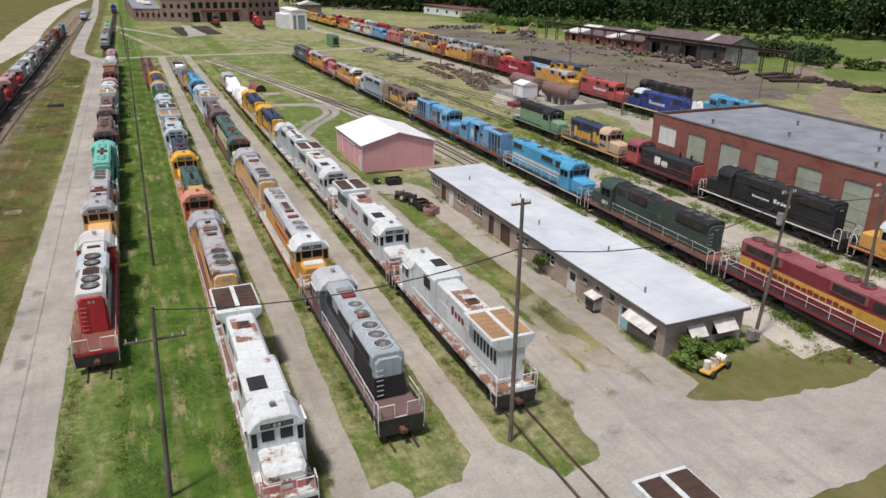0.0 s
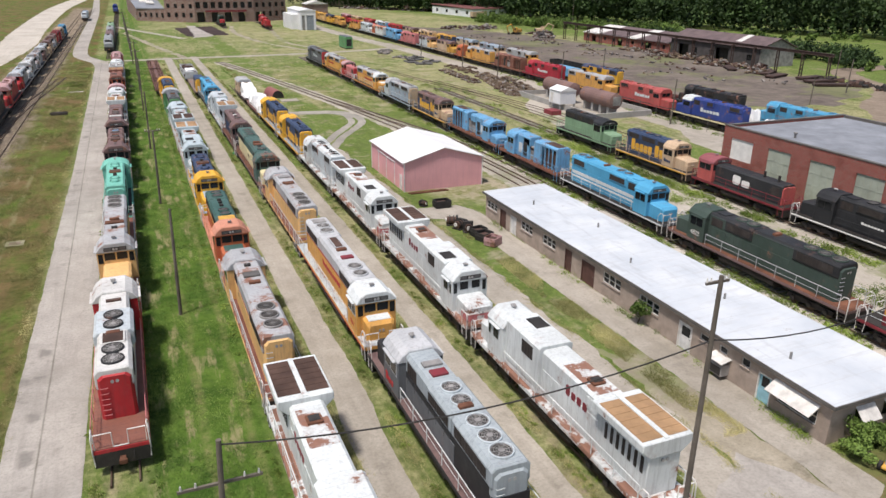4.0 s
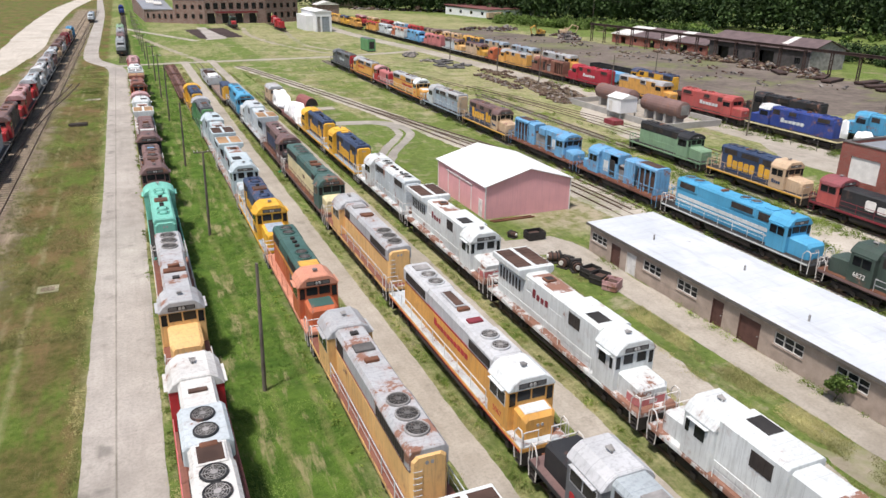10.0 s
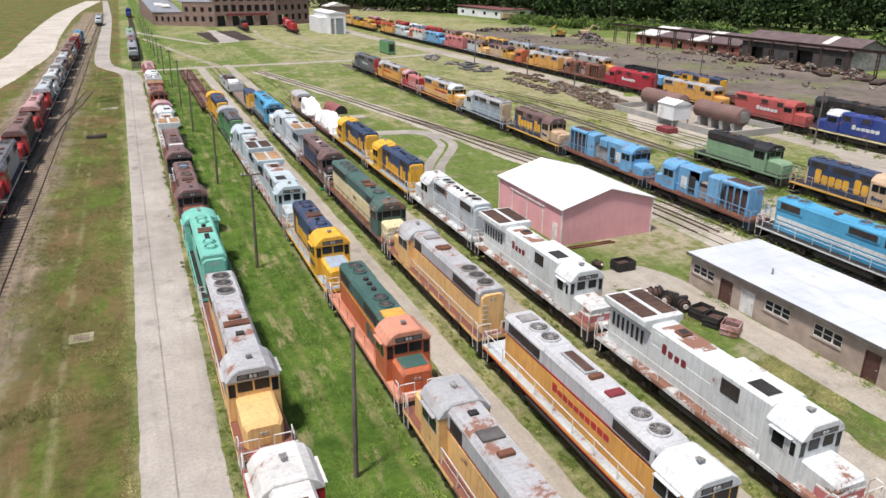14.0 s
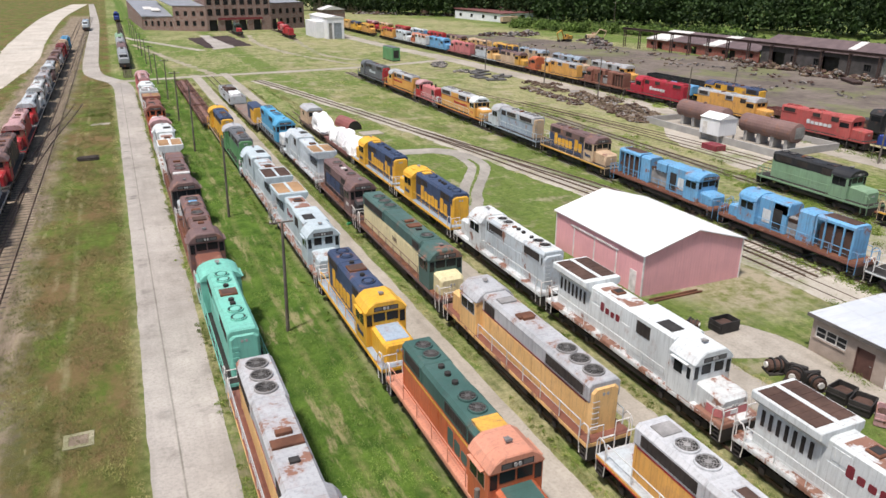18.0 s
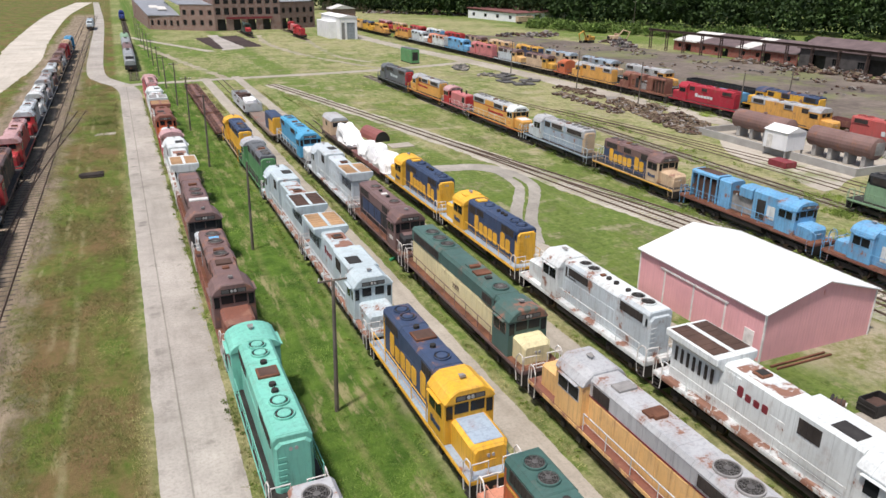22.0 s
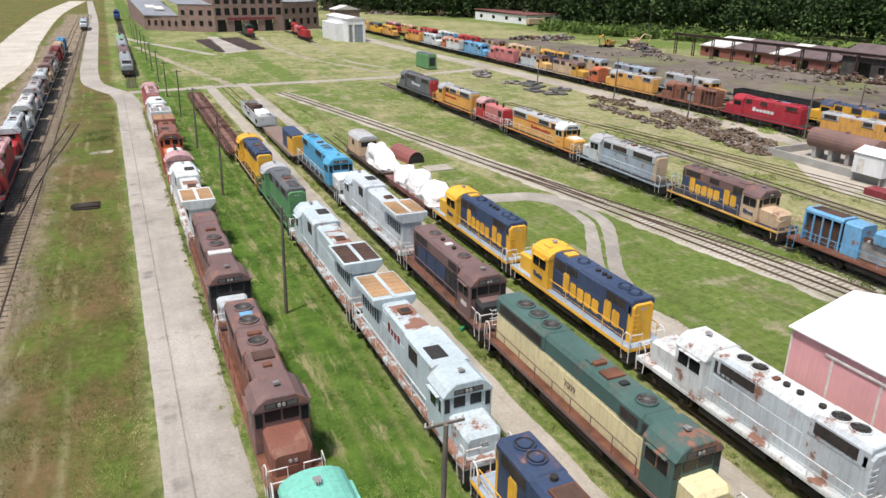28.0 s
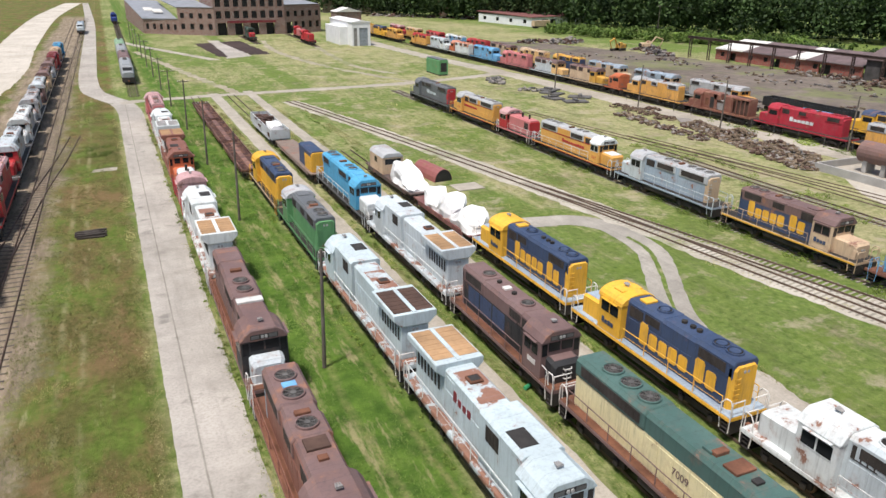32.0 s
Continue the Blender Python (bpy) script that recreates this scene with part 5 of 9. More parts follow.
part("hood", MB().rings([[(BX0 - 0.02, 47.1, 1.62), (BX0 - 0.02, 48.7, 1.62), (BX0 - 0.9, 48.7, 1.4), (BX0 - 0.9, 47.1, 1.4)], [(BX0 - 0.02, 47.1, 1.67), (BX0 - 0.02, 48.7, 1.67), (BX0 - 0.92, 48.7, 1.44), (BX0 - 0.92, 47.1, 1.44)]]), FRAMEW, ac)

# ---- pink metal shed ----


def ribbed(name, colour, dirty=0.3, axis='x'):
    m = Nodes(name)
    sep = m.add("ShaderNodeSeparateXYZ", Vector=m.pos)
    s = m.math('ADD', sep.outputs[0], sep.outputs[1])
    wv = m.math('SINE', m.math('MULTIPLY', s, 2 * math.pi / 0.3))
    big = m.noise(0.4, 4)
    st = m.noise(1.4, 4, 0.6, stretch=(3, 3, 0.25))
    c = m.mix(m.ramp(big, 0.3, 0.7), tuple(v * 0.85 for v in colour), colour)
    c = m.mix(m.math('MULTIPLY', m.ramp(st, 0.5, 0.75), dirty), c, tuple(v * 0.5 + 0.05 for v in colour))
    m.bump(m.ramp(wv, 0.6, 1.0), 0.35, 0.03)
    return m.done(c, 0.55, 0.0, 0.4)


PINK = ribbed("pink_steel", (0.74, 0.375, 0.395))
WHITEMETAL = ribbed("white_roof_steel", (0.76, 0.76, 0.75), 0.15)
WHITEWALL = ribbed("white_wall_steel", (0.74, 0.75, 0.76), 0.2)
TRIMW = plain("trim_white", (0.70, 0.66, 0.64), 0.6)
SX0, SX1, SY0, SY1, SE, SP = 28.1, 39.2, 99.1, 112.9, 3.82, 5.45
SM = (SX0 + SX1) / 2
shed = thing("metal_shed", 0, 0, 0, 0, "pink ribbed steel shed with a white gable roof", "shed")
part("side_wall", MB().box(SX0, SX0 + 0.15, SY0, SY1, 0, SE), PINK, shed)
part("side_wall", MB().box(SX1 - 0.15, SX1, SY0, SY1, 0, SE), PINK, shed)
for yy in (SY0, SY1 - 0.15):
    part("gable_wall", MB().prism([(SX0 + 0.15, 0), (SX1 - 0.15, 0), (SX1 - 0.15, SE), (SM, SP - 0.06), (SX0 + 0.15, SE)], yy, yy + 0.15), PINK, shed)
for s in (-1, 1):
    xe = SX0 - 0.25 if s < 0 else SX1 + 0.25
    part("roof_panel", MB().prism([(xe, SE - 0.02), (SM, SP), (SM, SP + 0.08), (xe, SE + 0.08)], SY0 - 0.25, SY1 + 0.25), WHITEMETAL, shed)
for xx in (SX0, SX1):
    for yy in (SY0, SY1):
        part("corner_trim", MB().box(xx - 0.06, xx + 0.06, yy - 0.06, yy + 0.06, 0, SE - 0.05), TRIMW, shed)
part("door_track", MB().box(SX0 - 0.1, SX0 - 0.02, 102.6, 110.2, 3.1, 3.25), TRIMW, shed)
for k in range(3):
    part("door_seam", MB().box(SX0 - 0.05, SX0 - 0.002, 102.8 + 3.4 * k, 102.95 + 3.4 * k, 0.05, 3.1), TRIMW, shed)
part("personnel_door", MB().box(SX0 - 0.05, SX0 - 0.002, 99.9, 100.8, 0.02, 2.1), TRIMW, shed)
part("gable_vent", MB().cyl((SM, SY0 - 0.06, 4.6), (SM, SY0 - 0.002, 4.6), 0.25, 10), PINK, shed)

# ---- brick shop beside the tracks ----


def brick_mat(name, a, b, mortar=(0.30, 0.27, 0.24)):
    m = Nodes(name)
    sep = m.add("ShaderNodeSeparateXYZ", Vector=m.pos)
    comb = m.add("ShaderNodeCombineXYZ", X=m.math('ADD', sep.outputs[0], sep.outputs[1]), Y=sep.outputs[2])
    br = m.add("ShaderNodeTexBrick", Vector=comb.outputs[0], Scale=1.0)
    br.inputs["Color1"].default_value, br.inputs["Color2"].default_value, br.inputs["Mortar"].default_value = (*a, 1), (*b, 1), (*mortar, 1)
    br.inputs["Mortar Size"].default_value = 0.012
    br.inputs["Brick Width"].default_value, br.inputs["Row Height"].default_value = 0.22, 0.075
    big = m.noise(0.5, 5, 0.65)
    c = m.mix(m.math('MULTIPLY', m.ramp(big, 0.5, 0.75), 0.6), br.outputs["Color"], tuple(v * 0.5 for v in a))
    m.bump(br.outputs["Fac"], -0.4, 0.01)
    return m.done(c, 0.85, 0, 0.2)


BRICK = brick_mat("red_brick", (0.25, 0.058, 0.045), (0.33, 0.095, 0.075), (0.22, 0.15, 0.125))
BRICKBR = brick_mat("brown_brick", (0.17, 0.085, 0.07), (0.24, 0.13, 0.105))
ROOFGREY = plain("grey_roof_felt", (0.22, 0.235, 0.26), 0.85, 0, 3, 0.25)
PANELG = plain("pale_green_door", (0.36, 0.39, 0.32), 0.7, 0, 4, 0.2)
WX, WB, WY = 71.8, 94.0, 90.0
shop = thing("brick_shop", 0, 0, 0, 0, "long red brick shop with pale green doors and grey roof", "building")
dl = [(84.6, 88.5, 3.3, 6.1, BOARD)] + [(a, a + 3.6, 0, 6.05, PANELG) for a in (78.4, 71.9, 65.5, 59.0, 52.4, 45.9, 39.4, 32.9, 26.4)]
part("front_wall", wall_mesh(-10, WY, 7.55, [d[:4] for d in dl], 0.4, lambda u, w, z: (WX + w, u, z)), BRICK, shop)
part("end_wall", MB().box(WX + 0.4, WB, WY - 0.4, WY, 0, 7.55), BRICK, shop)
part("back_wall", MB().box(WB, WB + 0.4, -10, WY, 0, 7.2), BRICK, shop)
part("roof", MB().box(WX + 0.3, WB + 0.2, -9.8, WY - 0.3, 6.9, 7.22), ROOFGREY, shop)
part("parapet", MB().box(WX - 0.06, WX + 0.46, -10, WY + 0.06, 7.55, 7.67).box(WX + 0.46, WB + 0.4, WY - 0.46, WY + 0.06, 7.55, 7.67).box(WB - 0.1, WB + 0.5, -10, WY - 0.5, 7.22, 7.6), TRIM_B, shop)
for a, b, z0, z1, mt in dl:
    d = part("door_panel", MB().box(WX + 0.12, WX + 0.2, a, b, z0, z1), mt, shop)
    if mt is PANELG:
        fr = MB()
        for j in range(1, 4):
            fr.box(WX + 0.08, WX + 0.13, a + (b - a) * j / 4 - 0.04, a + (b - a) * j / 4 + 0.04, z0, z1)
        for j in range(1, 4):
            fr.box(WX + 0.09, WX + 0.13, a, b, z1 * j / 4 - 0.04, z1 * j / 4 + 0.04)
        part("door_batten", fr, PANELG, d)
for k in range(16):
    xx, yy = 74 + (k * 7.3) % 18, 2 + 5.3 * k
    part("roof_vent", MB().cyl((xx, yy, 7.2), (xx, yy, 7.8), 0.16, 8).cyl((xx, yy, 7.8), (xx, yy, 7.95), 0.28, 8), FAN_GREY, shop)


# ---- palettes ----
def pt(name, rust=0.2, dirt=0.55):
    return paint(name, COL[name], rust, dirt)


COL = dict(white=(0.62, 0.655, 0.65), icewhite=(0.47, 0.555, 0.585), purewhite=(0.61, 0.605, 0.58), ltgrey=(0.49, 0.545, 0.57), cream=(0.70, 0.62, 0.36), upyel=(0.66, 0.34, 0.075), upfade=(0.72, 0.445, 0.175), upgrey=(0.40, 0.41, 0.42), dkgrey=(0.12, 0.13, 0.14),
           sfyel=(0.74, 0.40, 0.03), sfblue=(0.032, 0.056, 0.118), orange=(0.50, 0.125, 0.045), peach=(0.58, 0.25, 0.16), bngreen=(0.045, 0.11, 0.095), teal=(0.17, 0.50, 0.40), brown=(0.16, 0.098, 0.092),
           # the second maroon, for roofs, has a pinkish sheen mixed into its colour
           cnwgreen=(0.058, 0.12, 0.105), cnwyel=(0.70, 0.62, 0.30), crblue=(0.13, 0.35, 0.58), sky=(0.07, 0.33, 0.54), dkgreen=(0.040, 0.066, 0.052), maroon=(0.20, 0.018, 0.028), maroonroof=(0.27, 0.075, 0.085), bluegrey=(0.34, 0.385, 0.405), gold=(0.62, 0.34, 0.05),
           red=(0.42, 0.02, 0.025), cpred=(0.40, 0.016, 0.035), pink=(0.52, 0.17, 0.17), black=(0.016, 0.017, 0.019), green=(0.10, 0.27, 0.11), paleg=(0.21, 0.34, 0.21), fred=(0.44, 0.085, 0.075), oldsilver=(0.27, 0.29, 0.30), slate=(0.30, 0.37, 0.44), tan=(0.55, 0.40, 0.26), nblue=(0.02, 0.05, 0.25), rust=(0.20, 0.075, 0.05), silver=(0.48, 0.49, 0.50), pinkroof=(0.50, 0.30, 0.30))


def pal(top, side=None, cab=None, nose=None, end=None, sill=None, rail=None, rust=0.2, dirt=0.55, trust=None, **kw):
    side = side or top
    g = lambda c, r=rust: pt(c, r, dirt) if isinstance(c, str) else c
    d = dict(top=g(top, rust if trust is None else trust), side=g(side), cab=g(cab or side), nose=g(nose or cab or side), end=g(end or side), sill=g(sill or side), rail=g(rail) if rail else CHALK)
    for k, v in kw.items():
        d[k] = g(v) if isinstance(v, str) else v
    return d


WHITE_GE = lambda scr=RUSTDARK, r=0.2, col="white": pal(col, sill=pt(col, 0.66), nose=pt(col, 0.45), rust=r, dirt=0.5, screen=scr, deck=pt(col, 0.78), rail="white", patch=pt(col, 0.74))
UPP = lambda r=0.35: pal("upgrey", "upfade", upper="upgrey", nose="upfade", sill=pt("upfade", 0.5), rust=0.2, trust=r, rail="ltgrey", fan=FAN_GREY, deck=pt("rust", 0.3), cabroof=pt("upgrey", 0.3))


def st_up(e, hb, cb, cf, h):
    strip(e, 0.985, hb + 0.3, cb, 3.22, 3.34, pt("red", 0.3))
    bars(e, 1.0, hb + 6.2, hb + 12.0, 2.5, 2.95, 10, pt("red", 0.2), seed=4)
    strip(e, 1.535, -h + 0.1, h - 0.1, 1.33, 1.40, pt("red", 0.3), "sill_stripe")
    numerals(e, "5067", 1.505, (cb + cf) / 2, 2.0, 0.55, pt("red", 0.1))
    for s in (-1, 1):
        part("air_reservoir", MB().cyl((s * 1.36, -5.0, 0.98), (s * 1.36, 5.6, 0.98), 0.17, 10), STEEL, e, "dull silver air pipe under the walkway")


def st_up_plain(e, hb, cb, cf, h):
    strip(e, 0.985, hb + 0.3, cb, 3.22, 3.30, pt("maroon", 0.4))


def st_sf(e, hb, cb, cf, h):
    for s, lo, mid, hi in ((-1, hb + 1.2, hb + 3.2, hb + 8.6), (1, hb + 8.8, hb + 6.8, hb + 1.4)):
        bars(e, 1.01, *sorted((lo, mid)), 2.05, 3.4, 2, pt("sfyel", 0.1), seed=2, sides=(s,))
        bars(e, 1.01, *sorted((mid + (0.5 if s < 0 else -0.5), hi)), 2.05, 3.4, 5, pt("sfyel", 0.1), seed=3, sides=(s,))
    strip(e, 1.535, -h + 0.1, h - 0.1, 1.33, 1.48, pt("sfyel", 0.2), "sill_stripe")
    bars(e, 1.535, cf - 1.9, cf - 0.5, 2.1, 2.5, 4, pt("sfblue", 0.1), "cab_lettering", seed=8)


def st_bnsf(e, hb, cb, cf, h):
    strip(e, 0.985, hb + 0.3, cb, 3.05, 3.16, pt("gold", 0.1))
    bars(e, 1.0, hb + 7.0, hb + 10.4, 2.0, 2.9, 4, pt("bngreen", 0.1), seed=9)


def st_rl(e, rb, cb, cf, h):
    bars(e, 0.97, rb + 5.6, rb + 8.0, 3.05, 3.65, 4, pt("maroon", 0.25), seed=6, gap=0.3)


def st_cnw(e, hb, cb, cf, h):
    numerals(e, "7009", 1.02, hb + 9.4, 2.45, 0.62, pt("brown", 0.1))


def st_gold(e, hb, cb, cf, h):
    strip(e, 1.0, hb + 0.2, cb, 2.3, 3.05, pt("gold", 0.15), "side_band")
    bars(e, 1.015, hb + 1.5, hb + 12.0, 2.45, 2.9, 17, pt("maroon", 0.1), seed=12)


def st_blue(e, hb, cb, cf, h):
    strip(e, 1.0, hb + 0.4, cb, 2.5, 2.82, pt("white", 0.1))
    strip(e, 1.0, hb + 0.4, cb, 2.16, 2.28, pt("white", 0.1))
    strip(e, 1.535, -h + 0.1, h - 0.1, 1.34, 1.48, pt("white", 0.1), "sill_stripe")


def st_black(e, hb, cb, cf, h):
    bars(e, 1.0, hb + 5.6, hb + 8.0, 2.55, 2.95, 5, BOARD, seed=15)
    bars(e, 1.0, hb + 8.6, hb + 11.2, 2.5, 2.72, 7, BOARD, seed=18)
    strip(e, 1.535, -h + 0.1, h - 0.1, 1.34, 1.50, BOARD, "sill_stripe")


def st_cn(e, c, f, h, _):
    bars(e, 1.0, c + 3.0, c + 6.0, 2.2, 3.2, 2, BOARD, seed=16)


def st_word(col, n=6):
    def f(e, hb, cb, cf, h):
        bars(e, 1.0, hb + 5.5, hb + 10.5, 2.4, 3.0, n, pt(col, 0.1), seed=n)
    return f


# ---- row along the west drive ----
X1 = -5.8
g1 = "engines of the west row"
emd("locomotive", X1, 51.8, 73.4, 'far', pal("purewhite", "purewhite", cab="red", nose="red", end="red", sill="red", cabroof="purewhite", rust=0.22, deck=pt("rust", 0.2), rail="pink", guard=FAN_GREY, dynmat="ltgrey", dynw=1.22, fan="black"), "white and red six-axle engine with rusty deck", fans=2, dyn=2, group=g1, plan=dict(end=55.2, cab=(66.8, 69.6), fans=(56.5, 57.9), dyn=(61.4, 62.9), hatch=((59.4, 0.72, 0.8, "purewhite"), (65.4, 0.5, 0.16, RUSTDARK))))
emd("locomotive", X1, 73.4, 95.2, 'near', UPP(0.45), "faded yellow engine with rust-patched grey roof", fans=3, dyn=0, group=g1, stripe=st_up_plain, plan=dict(end=92.8, cab=(77.4, 79.9), fans=(91.6, 90.2, 88.8), dyn=(), hatch=((83.5, 0.8, 0.35, RUST), (82.0, 0.25, 0.2, FAN_DARK))))
emd("locomotive", X1, 95.2, 112.5, 'far', pal("teal", rust=0.1, rail="teal", fancap="teal"), "mint green four-axle engine with arched cab roof", axles=2, fans=2, dyn=2, group=g1, wide_top=False, arch=True, plan=dict(end=96.3, cab=(106.8, 109.3), fans=(98.2, 99.5), dyn=(105.0, 106.1), stacks=(100.6, 101.3, 103.9), hatch=((102.7, 0.6, 0.55, RUST),)))
emd("locomotive", X1, 112.5, 131.5, 'near', pal("brown", "rust", cab="brown", nose="rust", end="slate", rust=0.4, rail="rust", deck=RUST), "brown rusted engine without markings", fans=2, dyn=1, group=g1, plan=dict(end=129.0, fans=(127.4, 125.4), dyn=(122.4,), hatch=((126.4, 0.4, 0.28, "crblue"), (120.6, 0.6, 0.5, RUSTDARK), (119.4, 0.25, 0.2, RUST))))
emd("locomotive", X1, 131.5, 151.6, 'near', pal("brown", "brown", cab="black", nose="ltgrey", rust=0.35, rail="rust", deck=RUST, cabroof="brown"), "dull brown engine with a dark cab", fans=2, dyn=1, group=g1, plan=dict(end=149.7, cab=(133.6, 136.0), fans=(), dyn=(142.0, 140.4), hatch=((138.4, 0.9, 0.38, "purewhite"), (134.8, 0.45, 0.45, "purewhite"))))
ge("locomotive", X1, 151.6, 172.5, 'far', WHITE_GE(PLY), "dirty white engine with boarded radiator wing", group=g1, detail=1)
switcher("locomotive", X1, 172.5, 183.2, 'far', pal("white", "white", cab="pinkroof", end="white", sill="red", cabroof="pinkroof", rust=0.3, rail="red"), "white and red engine with pink arched cab roof", group=g1)
ge("locomotive", X1, 183.2, 202.0, 'near', pal("rust", "rust", cab="orange", nose="orange", rust=0.4, screen=PLY, rail="rust"), "rust-red engine with wooden roof boards", detail=1, group=g1)
ge("locomotive", X1, 202.0, 222.5, 'far', WHITE_GE(FAN_GREY), "pale grey engine with white hood", detail=1, group=g1)
emd("locomotive", X1, 222.5, 241.4, 'far', pal("pinkroof", "pink", cab="pink", rust=0.35, rail="pink"), "faded pink engine at the end of the row", detail=1, group=g1)

# ---- second row ----
X2 = 3.9
g2 = "engines of the second row"
w = WHITE_GE(RUSTDARK)
w["band"] = pt("pink", 0.15)
ge("locomotive", X2, 31.3, 53.6, 'near', w, "white engine with red nose band and dark radiator wing", group=g2, stripe=st_rl)
emd("locomotive", X2, 53.6, 75.5, 'far', UPP(0.55), "yellow engine with grey rust-patched roof and three fans", fans=3, dyn=0, group=g2, stripe=st_up_plain, plan=dict(end=55.9, cab=(69.6, 72.2), fans=(57.6, 59.0, 60.4), dyn=(), hatch=((66.6, 0.62, 0.45, FAN_MID), (68.6, 0.25, 0.2, FAN_DARK))))
emd("locomotive", X2, 75.5, 93.0, 'near', pal("bngreen", "orange", upper="bngreen", cab="orange", nose="orange", end="orange", sill="peach", cabroof="peach", nosetop="bngreen", rust=0.08, rail="peach", deck=pt("peach", 0.3), hatch=pt("gold", 0.1)), "orange engine with dark green hood top", axles=2, fans=2, dyn=2, group=g2, stripe=st_bnsf, wide_top=False, plan=dict(end=91.0, cab=(78.2, 80.4), fans=(89.8, 88.6), dyn=(83.6, 82.4), stacks=(87.1, 86.2, 85.2), hatch=((81.0, 0.75, 0.6, "gold"),)))
emd("locomotive", X2, 93.0, 110.2, 'near', pal("sfblue", "sfblue", cab="sfyel", nose="sfyel", end="sfyel", sill="sfyel", cabroof="sfyel", nosetop="slate", rust=0.12, trust=0.3, rail="sfyel", deck=pt("slate", 0.3), fancap=pt("sfblue", 0.3)), "blue and yellow four-axle engine with block lettering", axles=2, fans=2, dyn=2, group=g2, stripe=st_sf, wide_top=False, plan=dict(end=108.3, cab=(96.7, 99.1), fans=(107.2, 106.1), dyn=(100.5,), stacks=(104.6, 101.9), hatch=((103.4, 0.7, 0.6, RUST), (98.6, 0.5, 0.35, "sfyel"))))
ge("locomotive", X2, 110.2, 130.5, 'near', WHITE_GE(PLY, col="icewhite"), "dirty white engine with boarded radiator wing", group=g2, stripe=st_rl)
ge("locomotive", X2, 130.5, 151.9, 'far', WHITE_GE(RUSTDARK, col="icewhite"), "white engine with black radiator wing", group=g2)
emd("locomotive", X2, 151.9, 169.1, 'far', pal("dkgrey", "green", upper="dkgrey", cab="green", rust=0.25, rail="green", cabroof="upgrey"), "green engine with black hood top", axles=2, fans=2, dyn=1, group=g2, detail=1, wide_top=False, arch=True)
emd("locomotive", X2, 169.1, 186.2, 'far', pal("sfblue", "sfyel", upper="sfblue", cab="sfyel", end="sfyel", rust=0.2, rail="sfyel", sill="tan", cabroof="sfyel"), "yellow engine with blue hood top", axles=2, fans=2, dyn=1, group=g2, detail=1, wide_top=False, arch=True)

# ---- third row ----
X3 = 11.7
g3 = "engines of the third row"


def st_gray(e, hb, cb, cf, h):
    strip(e, 0.99, hb + 4.6, cb, 1.7, 2.9, pt("dkgrey", 0.2), "dark_panel")
    part("end_panel", MB().box(-1.02, 1.02, hb - 0.04, hb + 0.42, 1.64, 2.95, 0.02), pt("black", 0.05), e)
    bars(e, 1.53, cf - 1.9, cf - 0.4, 1.9, 2.4, 3, pt("red", 0.1), "cab_marking", seed=7)


def st_irons(e, hb, cb, cf, h):
    for z in (1.85, 2.12, 2.4):
        part("grab_iron", MB().tube([(-0.3, h - 0.64, z + 0.06), (-0.26, h - 0.52, z), (0.26, h - 0.52, z), (0.3, h - 0.64, z + 0.06)], 0.03, 5), CHALK, e)
    for s in (-1, 1):
        part("nose_rail", MB().tube([(s * 1.4, cf + 0.1, 2.5), (s * 1.4, h - 0.9, 2.45), (s * 1.4, h - 0.6, 1.7)], 0.035, 5).tube([(s * 1.4, cf + 0.9, 2.47), (s * 1.4, cf + 0.9, 1.65)], 0.03, 5), CHALK, e)
        part("cab_mark", MB().box(s * 1.505 - 0.006, s * 1.505 + 0.006, cb + 0.7, cf - 0.6, 2.2, 2.5), CHALK, e)
        strip_x = s * 0.985
        for k in range(3):
            part("side_panel", MB().box(strip_x - 0.012, strip_x + 0.012, hb + 1.2 + 2.0 * k, hb + 3.0 + 2.0 * k, 2.0, 3.2), pt("sfblue", 0.15), e)


emd("locomotive", X3, 36.0, 57.6, 'far', pal("bluegrey", "black", upper="bluegrey", cab="dkgrey", nose="black", end="bluegrey", sill="black", deck="brown", rust=0.03, rail="white", cabroof="silver", guard=FAN_GREY, fan=pt("ltgrey", 0.05)), "grey and black six-axle engine in fresh paint", fans=3, dyn=2, group=g3, stripe=st_gray, plan=dict(end=38.7, cab=(50.8, 53.6), fans=(39.9, 41.2, 42.6), dyn=(44.7, 46.1), hatch=((47.9, 0.5, 0.35, "maroon"), (49.0, 0.6, 0.3, FAN_GREY))))
emd("locomotive", X3, 57.6, 80.8, 'near', pal("silver", "upyel", upper="silver", nose="upyel", sill="upyel", rust=0.1, trust=0.15, rail="white", cabroof="white", nosetop="white", guard=FAN_GREY, deck=pt("ltgrey", 0.4)), "yellow engine with white cab roof and red lettering", fans=2, dyn=2, group=g3, stripe=st_up, plan=dict(end=78.2, cab=(59.8, 62.3), fans=(75.5, 74.1), dyn=(65.2, 63.7), hatch=((77.0, 0.6, 0.5, FAN_GREY), (70.9, 0.42, 1.3, "upgrey"), (67.4, 0.5, 0.3, "maroon"))))
emd("locomotive", X3, 80.8, 101.5, 'far', UPP(0.4), "faded yellow engine with rust-patched grey roof", fans=3, dyn=0, group=g3, stripe=st_up_plain, plan=dict(end=81.9, cab=(95.3, 98.0), fans=(83.2, 84.6, 86.0), dyn=(), hatch=((91.0, 0.6, 0.35, RUST), (93.6, 0.6, 0.4, FAN_GREY))))
